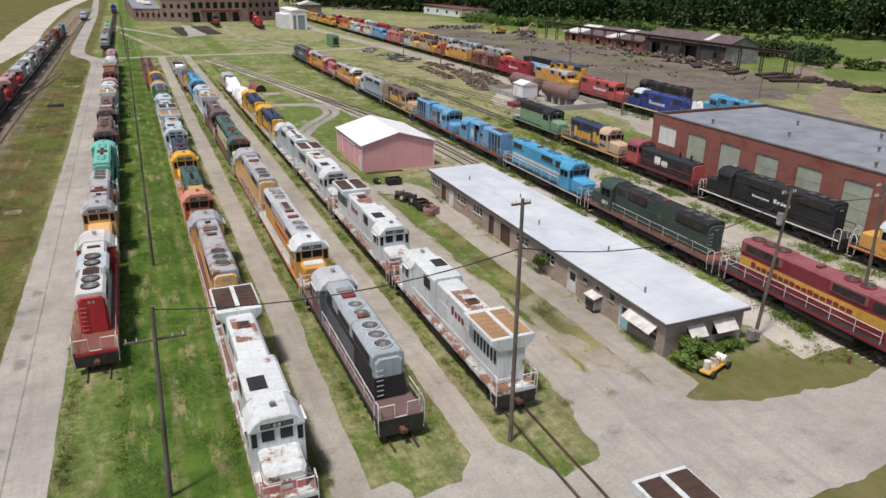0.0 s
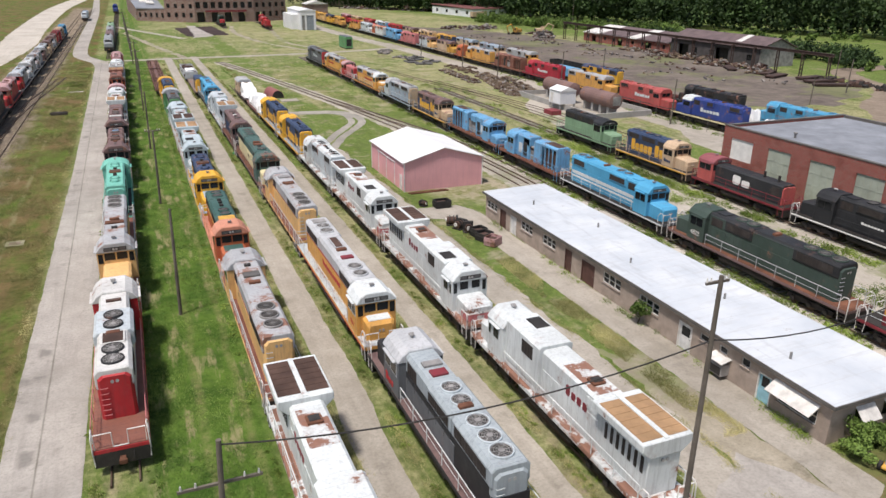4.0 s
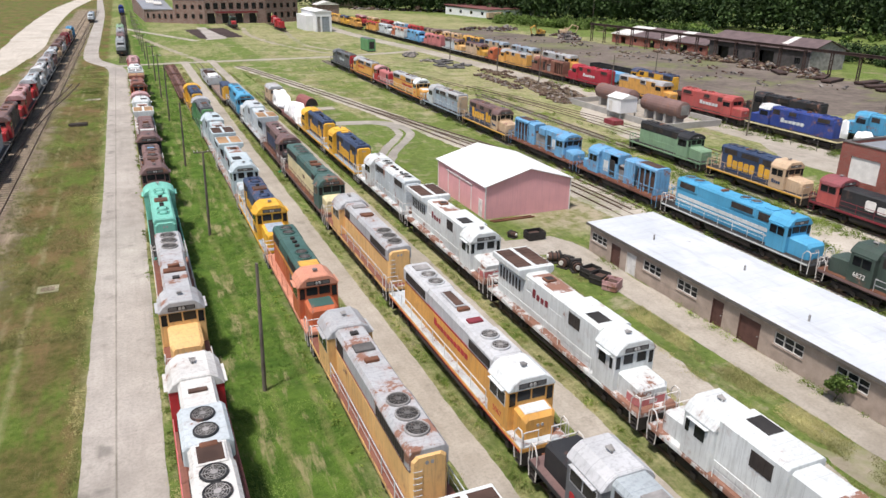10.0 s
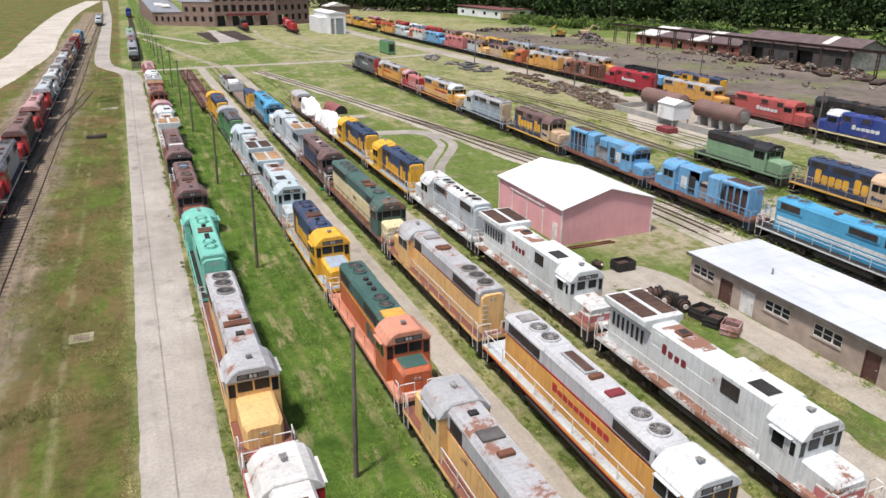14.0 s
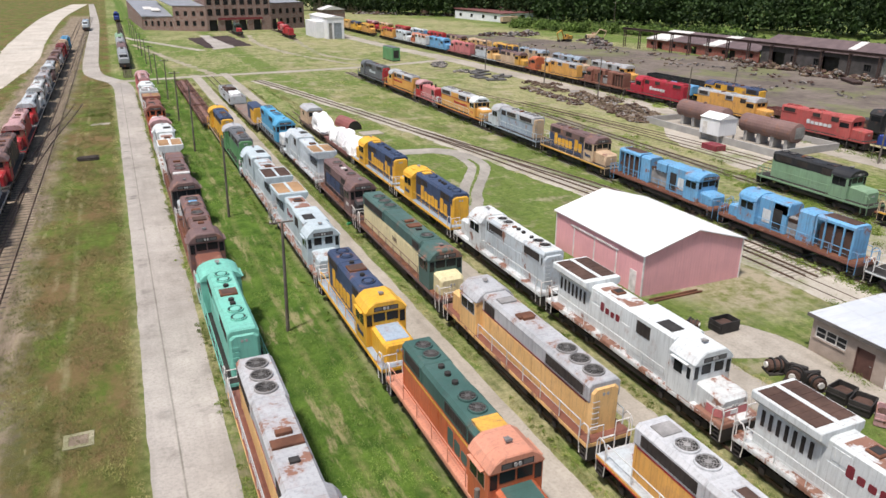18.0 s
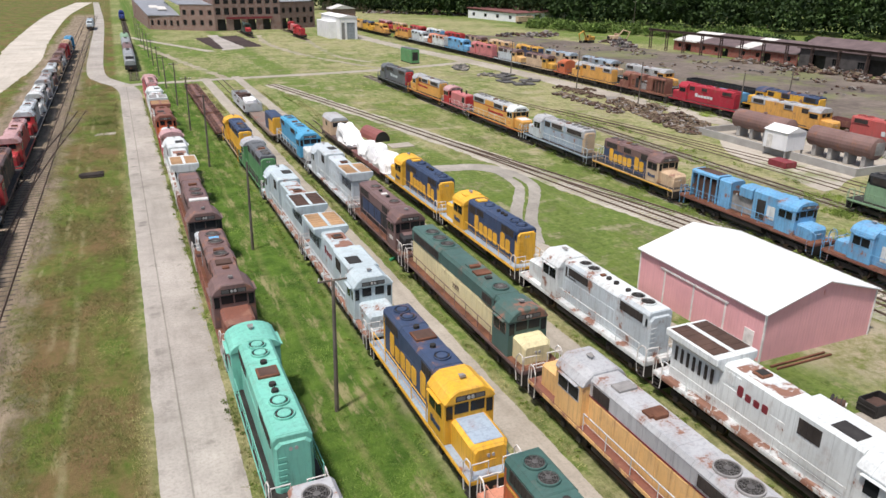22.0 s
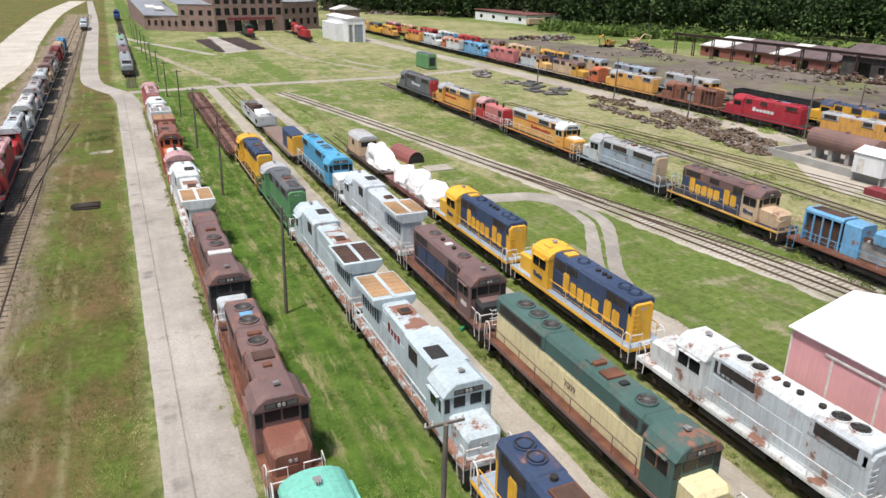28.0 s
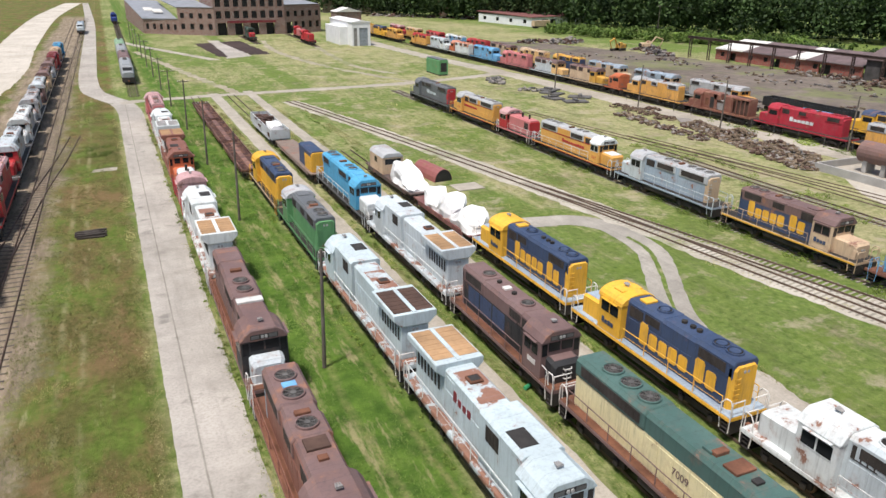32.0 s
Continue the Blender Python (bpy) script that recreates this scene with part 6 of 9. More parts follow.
emd("locomotive", X3, 101.5, 124.0, 'near', pal("cnwgreen", "cream", upper="cnwgreen", cab="cnwgreen", nose="cream", end="cream", sill="brown", rust=0.15, trust=0.3, rail="brown", nosetop="cream", deck=RUST, cabroof=pt("cnwgreen", 0.6)), "dark green and cream six-axle engine", fans=3, dyn=0, group=g3, stripe=st_cnw, plan=dict(end=122.9, cab=(104.0, 106.3), fans=(120.6, 119.0, 117.4), dyn=(108.0,), hatch=((111.0, 0.62, 0.45, RUST), (112.6, 0.5, 0.3, "cnwgreen"), (109.9, 0.25, 0.2, FAN_DARK))))
emd("locomotive", X3, 124.0, 140.2, 'near', pal("brown", "black", upper="brown", cab="brown", nose="black", nosetop="brown", end="brown", sill="brown", rust=0.2, rail="brown", cabroof="brown", deck=RUST), "brown and black four-axle engine with white grab irons", axles=2, fans=1, dyn=1, group=g3, stripe=st_irons, wide_top=False, plan=dict(end=138.7, cab=(126.0, 128.3), fans=(136.0,), dyn=(130.3,), stacks=(134.4, 132.2), hatch=((133.2, 0.3, 0.25, CHALK),)))
ge("locomotive", X3, 140.2, 161.3, 'far', pal("ltgrey", "ltgrey", rust=0.25, screen=PLY, sill=pt("ltgrey", 0.55), rail="white"), "pale blue-grey engine with boarded radiator wing", group=g3)
emd("locomotive", X3, 161.3, 181.8, 'near', pal("sky", "sky", cab="sky", nose="white", sill="dkgrey", rust=0.08, rail="white"), "sky blue engine with white nose", fans=2, dyn=2, group=g3, detail=1)

# ---- fourth row ----
X4 = 19.8
g4 = "engines of the fourth row"
ge("locomotive", X4, 0.9, 24.0, 'near', WHITE_GE(RUSTDARK), "white engine with rusty radiator wing", group=g4)
w = WHITE_GE(PLY)
ge("locomotive", X4, 36.2, 57.9, 'far', w, "white engine with half boarded radiator wing", group=g4, stripe=st_rl)
w = WHITE_GE(RUSTDARK)
w["band"] = pt("pink", 0.15)
ge("locomotive", X4, 57.9, 79.1, 'near', w, "white engine with pink nose band", group=g4, stripe=st_rl)
w = WHITE_GE(RUSTDARK)
w["band"] = pt("pink", 0.15)
ge("locomotive", X4, 79.1, 99.3, 'near', w, "white engine with rust-streaked sill", group=g4, stripe=st_rl)
emd("locomotive", X4, 99.3, 117.2, 'far', pal("white", "ltgrey", cab="white", nose="white", end="ltgrey", sill="white", rust=0.36, rail="white", guard=FAN_DARK, deck=pt("white", 0.5)), "pale blue-white engine with battered cab", axles=2, fans=2, dyn=0, group=g4, wide_top=False, caps=True, plan=dict(end=100.3, cab=(110.8, 113.3), fans=(101.8, 102.9), dyn=(109.3, 108.2), stacks=(104.0, 105.4, 106.3), hatch=((107.0, 0.2, 0.15, RUST),)))
sfp = lambda: pal("sfblue", "sfblue", cab="sfyel", nose="sfyel", end="sfyel", sill="sfyel", cabroof="sfyel", nosetop="slate", rust=0.05, rail="sfyel", deck=pt("slate", 0.2), fancap="sfblue")
emd("locomotive", X4, 117.2, 134.8, 'far', sfp(), "bright blue and yellow four-axle engine", axles=2, fans=2, dyn=2, group=g4, stripe=st_sf, wide_top=False, arch=True, caps=True, plan=dict(end=118.3, cab=(128.4, 131.0), fans=(119.4, 120.5), dyn=(125.7,), stacks=(122.4, 123.0, 123.8), hatch=((127.4, 0.5, 0.4, "sfyel"), (129.7, 0.9, 0.5, "sfyel"))))
emd("locomotive", X4, 134.8, 152.4, 'far', sfp(), "bright blue and yellow four-axle engine", axles=2, fans=2, dyn=2, group=g4, stripe=st_sf, wide_top=False, arch=True, caps=True, plan=dict(end=135.9, cab=(146.0, 148.6), fans=(137.0, 138.1), dyn=(143.3,), stacks=(140.0, 140.6, 141.4), hatch=((145.0, 0.5, 0.4, "sfyel"),)))

# ---- eastern row ----
X5 = 49.2
g5 = "engines of the eastern row"
emd("locomotive", X5, 26.0, 49.0, 'near', pal("maroonroof", "maroon", cab="maroon", sill="maroon", rust=0.12, rail="white", fan=pt("maroon", 0.1), cabroof="maroonroof"), "maroon engine with gold band", fans=3, dyn=2, group=g5, stripe=st_gold)


def st_6822(e, hb, cb, cf, h):
    numerals(e, "6822", 1.54, (cb + cf) / 2, 2.1, 0.6, BOARD)


emd("locomotive", X5, 49.0, 71.8, 'far', pal("black", "dkgreen", upper="dkgreen", cab="dkgreen", cabroof="dkgreen", end="dkgreen", rust=0.14, rail="upgrey", sill="brown", deck=RUST, fan="dkgreen"), "dark green six-axle engine with rusty sill", fans=3, dyn=2, group=g5, stripe=st_6822)
emd("locomotive", X5, 71.8, 93.4, 'near', pal("sky", rust=0.04, rail="white", sill="dkgrey", dirt=0.2), "bright blue engine with white side stripes", fans=2, dyn=2, group=g5, stripe=st_blue)
crp = pal("crblue", rust=0.36, dirt=0.9, rail="crblue", sill="rust", mark="white")
stripped("locomotive", X5, 93.4, 111.3, 'far', crp, "faded light blue engine with panels removed", group=g5)
stripped("locomotive", X5, 111.3, 131.1, 'near', crp, "stripped light blue engine on rusty frame", group=g5)
emd("locomotive", X5, 131.5, 149.1, 'near', pal("brown", "sfblue", upper="brown", cab="tan", nose="tan", end="sfblue", sill="tan", rust=0.3, rail="tan"), "faded blue and tan engine with worn lettering", axles=2, fans=2, dyn=1, group=g5, detail=1, stripe=st_sf, wide_top=False)
emd("locomotive", X5, 149.7, 168.6, 'far', pal("upgrey", "slate", cab="ltgrey", nose="ltgrey", end="tan", rust=0.25, rail="ltgrey"), "slate blue-grey engine with tan end", fans=3, dyn=2, group=g5, detail=1)
emd("locomotive", X5, 168.6, 190.3, 'near', pal("upgrey", "upyel", cab="upyel", cabroof="white", nosetop="white", rust=0.08, rail="white"), "yellow engine with grey roof", fans=3, dyn=2, group=g5, detail=1, stripe=st_up)
switcher("locomotive", X5, 190.3, 202.3, 'near', pal("red", "pink", cab="red", end="red", cabroof="pinkroof", rust=0.1), "faded red switching engine", group=g5)
emd("locomotive", X5, 202.3, 221.7, 'far', pal("upgrey", "upyel", rust=0.1, rail="upyel"), "yellow engine with grey roof", fans=3, dyn=2, group=g5, detail=1, stripe=st_up)
emd("locomotive", X5, 221.7, 242.9, 'far', pal("dkgrey", "dkgrey", end="red", rust=0.1, rail="dkgrey"), "dark grey engine with red end", fans=3, dyn=2, group=g5, detail=1, stripe=st_word("ltgrey", 3))

# ---- row beside the brick shop ----
X6 = 66.0
g6 = "engines beside the brick shop"
emd("locomotive", X6, 105.1, 122.1, 'near', pal("black", "paleg", upper="black", cab="paleg", nose="paleg", rust=0.1, rail="paleg", cabroof="black"), "pale green engine with black roof", axles=2, fans=2, dyn=1, group=g6, detail=1, wide_top=False, arch=True)
emd("locomotive", X6, 87.8, 104.7, 'near', pal("sfblue", "sfblue", cab="tan", nose="tan", end="tan", sill="tan", cabroof="tan", rust=0.1, rail="tan"), "dark blue and tan engine with block lettering", axles=2, fans=2, dyn=2, group=g6, detail=1, stripe=st_sf, wide_top=False)
switcher("locomotive", X6, 71.3, 87.6, 'near', pal("black", "black", cab="fred", end="fred", sill="maroon", cabroof="maroonroof", rust=0.12, rail="maroon"), "black and red switching engine", group=g6, stripe=st_cn)
emd("locomotive", X6, 49.1, 71.1, 'far', pal("black", rust=0.03, rail="black"), "black six-axle engine with white markings", fans=3, dyn=2, group=g6, stripe=st_black)
emd("locomotive", X6, 27.1, 48.9, 'far', pal("upgrey", "upyel", end="upyel", cab="upyel", rust=0.1, rail="white", cabroof="white"), "orange-yellow engine with white stripe", fans=2, dyn=2, group=g6, stripe=st_up)

# ---- far row along the service road ----
X7 = 96.0
g7 = "engines of the far row"
far = [(108.1, 128.5, 'far', "nblue", "nblue", "nblue", "dark blue engine"), (128.5, 148.2, 'near', "fred", "fred", "fred", "faded red engine"), (148.2, 169.2, 'near', "upgrey", "upyel", "upyel", "yellow engine with grey roof"),
       (169.2, 189.5, 'far', "cpred", "cpred", "cpred", "bright red engine with white lettering"), (208.2, 228.2, 'far', "upgrey", "upyel", "upyel", "yellow engine with grey roof"), (228.2, 235.5, None, "orange", "orange", "orange", ""),
       (235.5, 252.9, 'near', "brown", "tan", "gold", "tan and yellow stripped engine"), (252.9, 270.1, 'near', "brown", "ltgrey", "upfade", "grey stripped engine"), (270.1, 289.1, 'far', "pink", "pink", "pink", "pink engine"),
       (289.1, 307.9, 'near', "crblue", "crblue", "crblue", "light blue engine"), (307.9, 325.7, 'far', "peach", "white", "orange", "white and orange engine"), (325.7, 343.3, 'near', "ltgrey", "ltgrey", "white", "pale grey engine"), (343.3, 360.8, 'far', "red", "upyel", "upyel", "yellow engine"),
       (371.7, 389.0, 'near', "gold", "upyel", "upyel", "yellow engine"), (389.0, 406.1, 'near', "sfblue", "sfyel", "sfyel", "blue and yellow engine"), (406.1, 423.1, 'far', "gold", "upfade", "upfade", "faded yellow engine"), (423.1, 439.9, 'far', "gold", "upyel", "upyel", "yellow engine")]
for a, b, fr, tp, sd, cb_, lab in far:
    if fr is None:
        switcher("locomotive", X7, a, b, 'far', pal(tp, sd, cab=cb_, end=sd, cabroof=tp, rust=0.3), "orange-red stripped cab on a frame", 0, g7)
        continue
    emd("locomotive", X7, a, b, fr, pal(tp, sd, cab=cb_, rust=0.28, dirt=0.8, sill="cream" if tp == "nblue" else sd, cabroof="white" if tp == "nblue" else tp), lab + " stored on a long siding", 0, 3, 2, 1, g7, stripe=st_word("white", 6) if tp in ("cpred", "nblue", "fred") else None)
stripped("locomotive", X7, 189.5, 208.2, 'far', pal("rust", rust=0.5, mark=RUST, rail="rust"), "rusted gutted engine on its frame", 0, g7)

X8 = 105.5
g8 = "engines of the farthest row"
back = [(96.4, 116.9, "sky", "sky", "sky", "light blue engine"), (118.9, 139.2, "black", "black", "black", "black engine"), (158.3, 178.2, "sfblue", "sfyel", "sfyel", "blue and yellow engine"), 
        (199.0, 219.6, "upgrey", "upgrey", "upyel", "grey and yellow engine"), (219.6, 239.0, "slate", "slate", "tan", "slate grey engine"), (239.0, 258.2, "slate", "tan", "tan", "grey and tan engine"), (258.2, 276.3, "gold", "sfblue", "sfyel", "blue and yellow engine"), (276.3, 295.3, "tan", "upfade", "upfade", "tan engine"),
        (295.3, 314.1, "brown", "tan", "upfade", "tan engine"), (314.1, 332.7, "red", "red", "red", "red engine"), (332.7, 351.1, "white", "crblue", "white", "white and blue engine"), (351.1, 369.5, "red", "pink", "red", "red engine"), (373.1, 391.2, "tan", "upyel", "upyel", "yellow engine"), (393.0, 411.0, "pinkroof", "red", "red", "faded red engine")]
for a, b, tp, sd, cb_, lab in back:
    emd("locomotive", X8, a, b, 'near' if int(a) % 2 else 'far', pal(tp, sd, cab=cb_, rust=0.34, dirt=0.85), lab + " stored on a long siding", 0, 3, 2, 1, g8)

# ---- outer row on the west side ----
X0 = -26.3
g0 = "engines of the outer west row"
outer = [(152.1, 173.2, "brown", "black", "red", "black and red engine"), (173.2, 194.1, "pinkroof", "red", "red", "red engine"), (194.1, 213.8, "ltgrey", "upgrey", "red", "grey and red engine"), (213.8, 233.3, "white", "upgrey", "white", "white-roofed grey engine"), (233.3, 252.7, "upgrey", "silver", "upgrey", "grey engine"), (252.7, 272.0, "ltgrey", "tan", "brown", "tan and grey engine"), (272.0, 291.0, "brown", "tan", "tan", "tan engine"), (291.0, 309.9, "brown", "tan", "upgrey", "dull tan engine"), (309.9, 326.8, "maroon", "red", "red", "dark red engine"), (326.8, 341.7, "tan", "pinkroof", "tan", "tan engine"), (341.7, 358.3, "sky", "sky", "sky", "sky blue engine"), (98.0, 130.8, "brown", "red", "red", "red engine"), (130.8, 152.1, "dkgrey", "upgrey", "red", "grey engine")]
for a, b, tp, sd, cb_, lab in outer:
    emd("locomotive", X0, a, b, 'near' if int(a / 10) % 2 else 'far', pal(tp, sd, cab=cb_, rust=0.42, dirt=0.95), lab + " stored on a long siding", 0, 3, 2, 1, g0)


# ---- other rolling stock ----
def flatcar(name, x, y0, y1, label, group="", mat=None, sides=0.0, skeleton=False):
    """A flat or gondola car; sides: the height of its walls."""
    mat = mat or RUST
    L = y1 - y0 - 0.9
    e = thing(name, x, (y0 + y1) / 2, RAILTOP, 0, label, "rail car", group)
    h = L / 2
    part("underframe", MB().box(-0.5, 0.5, -h, h, 0.72, 1.1, 0.02), STEEL, e)
    if skeleton:
        n = int(L / 0.75)
        for k in range(n + 1):
            part("cross_bearer", lambda: MB().box(-1.42, 1.42, -0.1, 0.1, 1.04, 1.24, 0.02), mat, e, at=(0, -h + 0.15 + (L - 0.3) * k / n, 0), key="cross_bearer")
        part("centre_sill", MB().box(-0.35, 0.35, -h, h, 1.1, 1.3, 0.02), mat, e)
    else:
        part("deck", MB().box(-1.45, 1.45, -h, h, 1.1, 1.28, 0.02), mat, e)
    for s in (-1, 1):
        part("side_sill", MB().prism([(s * 1.46, 0.8), (s * 1.5, 0.8), (s * 1.5, 1.3), (s * 1.46, 1.3)], -h + 1.5, h - 1.5), mat, e)
        if sides:
            part("side_wall", MB().box(s * 1.42 - 0.05, s * 1.42 + 0.05, -h, h, 1.28, 1.28 + sides), mat, e)
            n = int(L / 1.6)
            for k in range(n + 1):
                part("rib", lambda: MB().box(-0.05, 0.05, -0.06, 0.06, 1.1, 1.28 + sides), mat, e, at=(s * 1.5, -h + 0.1 + (L - 0.2) * k / n, 0), key=("rib", sides))
            part("end_wall", MB().box(-1.36, 1.36, s * h - 0.05, s * h + 0.05, 1.28, 1.28 + sides), mat, e)
        fr = part("truck", truck_frame(2), STEEL, e, at=(0, s * (h - 2.0), 0), key=("truck", 2))
        [part("wheelset", plain_wheelset, RAIL, fr, at=(0, yy, 0), key="plain_wheelset") for yy in (-1.3, 1.3)]
        part("coupler", MB().box(-0.16, 0.16, min(s * h, s * (h + 0.45)), max(s * h, s * (h + 0.45)), 0.72, 0.95, 0.03), RUST, e)
    return e


def lumpy(mb, x0, x1, y0, y1, z0, z1, n=7, amp=0.12, seed=0.0, taper=0.12, sag=0.0):
    """A covered load: a box whose skin sags and folds."""
    rings = []
    prof = []
    m = 6
    for i in range(m + 1):
        prof.append((-1 + 2 * i / m, 1.0))
    for i in range(1, m):
        prof.append((1.0, 1 - i / m))
    prof = [(1.0, 0.0), (1.0, 0.35), (0.98, 0.7), (0.9, 0.95), (0.5, 1.04), (0.0, 1.0), (-0.5, 1.05), (-0.9, 0.95), (-0.98, 0.7), (-1.0, 0.35), (-1.0, 0.0)]
    cx, w, hh = (x0 + x1) / 2, (x1 - x0) / 2, z1 - z0
    for k in range(n + 1):
        y = y0 + (y1 - y0) * k / n
        end = 1 - taper * (1 if k in (0, n) else 0)
        top = 1 - sag * (0.5 + noise.noise(Vector((seed * 3.1, y * 0.55, 7.7))))
        ring = []
        for px, pz in prof:
            v = noise.noise_vector(Vector((px * 1.7 + seed, y * 0.9, pz * 2.1)))
            ring.append((cx + px * w * end + v.x * amp, y + v.y * amp, max(z0, z0 + pz * hh * end * top + v.z * amp * (pz > 0.1))))
        rings.append(ring)
    return mb.rings(rings)


TARP = plain("white_tarpaulin", (0.80, 0.80, 0.79), 0.6, 0, 3, 0.08, 0.4)
X4B = 19.9
flatcar("flat_car", X4B, 152.6, 168.6, "rusty red flat car with covered loads", "flat cars with loads", paint("carred", (0.15, 0.055, 0.05), 0.4))
flatcar("flat_car", X4B, 168.6, 186.6, "dark flat car carrying a tan cab", "flat cars with loads", paint("cardark", (0.075, 0.055, 0.05), 0.4))
for k, (a, b, hh) in enumerate(((153.4, 158.0, 2.3), (159.0, 165.4, 2.7), (169.6, 176.8, 2.5))):
    b_ = lumpy(MB(), X4B - 1.35, X4B + 1.35, a, b, 1.5, 1.5 + hh, 14, 0.38, k * 5.3, 0.45, 0.75)
    single("covered_load", b_, TARP, "white tarpaulin over machinery on a flat car", "covered load", "covered loads")
cabt = thing("locomotive_cab", X4B, 181.5, 1.5, 0, "tan and grey engine cab resting on a flat car", "engine cab")
part("body", MB().prism([(-1.45, 0), (1.45, 0), (1.45, 2.2), (-1.45, 2.2)], -2.6, 2.6, 0.05), pt("tan", 0.3), cabt)
part("roof", MB().prism([(-1.5, 2.2), (1.5, 2.2), (1.2, 2.6), (0.8, 2.8), (-0.8, 2.8), (-1.2, 2.6)], -2.7, 2.7, 0.08), pt("upgrey", 0.3), cabt)
for s in (-1, 1):
    part("window_pane", MB().box(s * 1.45 - 0.02, s * 1.45 + 0.02, -0.4, 0.6, 1.2, 1.9), glass_dark(), cabt)
part("windscreen", MB().box(-1.1, 1.1, -2.62, -2.58, 1.3, 2.0), glass_dark(), cabt)
# brown flats at the end of the second row, boxy loads in the third
flatcar("flat_car", 3.2, 187.4, 206.5, "long rusty brown skeleton flat car", "rusty flat cars", paint("skeleton", (0.105, 0.05, 0.042), 0.6), 0.18, skeleton=True)
flatcar("flat_car", 3.2, 206.5, 226.0, "long rusty brown skeleton flat car", "rusty flat cars", paint("skeleton", (0.105, 0.05, 0.042), 0.6), 0.18, skeleton=True)
flatcar("flat_car", 3.2, 226.0, 246.0, "rusty brown flat car with end rack", "rusty flat cars", paint("skeleton", (0.105, 0.05, 0.042), 0.6), 0.18, skeleton=True)
flatcar("frame_car", 11.2, 182.2, 205.0, "stripped engine frame carrying a yellow hood section", "", paint("framecar", (0.20, 0.15, 0.12), 0.4))
hs = thing("hood_section", 11.1, 187.0, 1.5, 0, "blue and yellow engine hood section on a bare frame", "engine hood")
part("hood_body", MB().prism(hood_profile(0.97, 0, 2.75, 0.2), -3.4, 3.2, 0.03), pt("sfblue", 0.2), hs)
part("hood_end", MB().prism(hood_profile(1.0, 0, 2.6, 0.2), -3.65, -3.38, 0.05), pt("sfyel", 0.1), hs)
part("side_panel", MB().box(-1.0, 1.0, -3.3, 0, 0.02, 2.0), pt("sfyel", 0.2), hs)
flatcar("gondola", 10.9, 205.4, 224.0, "pale grey gondola filled with scrap", "", paint("gongrey", (0.50, 0.53, 0.54), 0.3), 1.4)
gs = MB()
rng = random.Random(5)
for k in range(60):
    cx, cy, cz = 10.9 + rng.uniform(-1.1, 1.1), rng.uniform(207, 222.6), 1.75 + rng.uniform(0, 1.0)
    sx, sy, sz = rng.uniform(0.15, 0.6), rng.uniform(0.2, 0.9), rng.uniform(0.1, 0.4)
    gs.box(cx - sx, cx + sx, cy - sy, cy + sy, cz - sz, cz + sz, 0.03)
single("scrap_load", gs, RUSTDARK, "dark scrap metal heaped in a gondola", "scrap", kind="stuff")
single("covered_load", lumpy(MB(), 9.8, 12.0, 208.0, 212.6, 2.0, 3.2, 6, 0.2, 3.0), TARP, "white tarpaulin over scrap in a gondola", "covered load", "covered loads")


def carbody(x, y0, y1, label, top, side, dark, near=True):
    """A full-width engine or coach body with a rounded roof and a raked cab."""
    L = y1 - y0 - 0.8
    h = L / 2
    e = thing("carbody_locomotive", x, (y0 + y1) / 2, RAILTOP, 180 if near else 0, label, "locomotive", "carbody engines")
    underparts(e, L, 2, dark, dark, CHALK, 0)
    prof = [(-1.5, 1.0), (1.5, 1.0), (1.5, 3.5), (1.3, 4.05), (0.8, 4.35), (-0.8, 4.35), (-1.3, 4.05), (-1.5, 3.5)]
    part("body", MB().prism(prof, -h, h - 3.0, 0.05), side, e)
    part("roof", MB().prism([(-1.32, 4.02), (-0.82, 4.36), (0.82, 4.36), (1.32, 4.02), (0.84, 4.42), (-0.84, 4.42)], -h + 0.2, h - 3.1), top, e)
    sc = lambda k, z: [(px * k, (pz - 1.0) * z + 1.0) for px, pz in prof]
    part("cab", MB().rings([[(px, y, pz) for px, pz in sc(k, z)] for y, k, z in ((h - 3.0, 1, 0.98), (h - 1.9, 0.98, 0.95), (h - 0.9, 0.93, 0.62), (h - 0.1, 0.8, 0.55))]), side, e)
    part("windscreen", MB().rings([[(-1.1, h - 1.62, 3.85), (1.1, h - 1.62, 3.85), (1.05, h - 1.02, 3.15), (-1.05, h - 1.02, 3.15)], [(-1.1, h - 1.56, 3.9), (1.1, h - 1.56, 3.9), (1.05, h - 0.95, 3.2), (-1.05, h - 0.95, 3.2)]]), glass_dark(), e)
    for k in range(4):
        add_fan(e, -h + 2.0 + 1.5 * k, 4.38, 0.5, detail=0)
    return e


track("track_north", curve_pts([(-8.4, 268), (-7.8, 320), (-7.0, 400), (-6.5, 560)]), "rusty rails in grass toward the engine house", tie_step=1.2)
carbody(-8.6, 286.5, 308.0, "silver grey streamlined engine on grass track", pt("oldsilver", 0.1), pt("oldsilver", 0.15), STEEL)
for a, b, col, lab in ((308, 329, "brown", "dull brown coach behind the silver engine"), (329, 350, "oldsilver", "pale grey coach in line"), (350, 372, "paleg", "green and white coach in line")):
    carbody(-8.4, a, b, lab, pt(col, 0.2), pt(col, 0.25), STEEL)
carbody(-21.8, 452, 474, "blue-grey streamlined engine on the dirt track", pt("slate", 0.1), pt("ltgrey", 0.1), STEEL)
emd("locomotive", -7.0, 520, 540, 'near', pal("nblue", rust=0.1), "dark blue engine by the engine house", 0, 3, 2, 1)
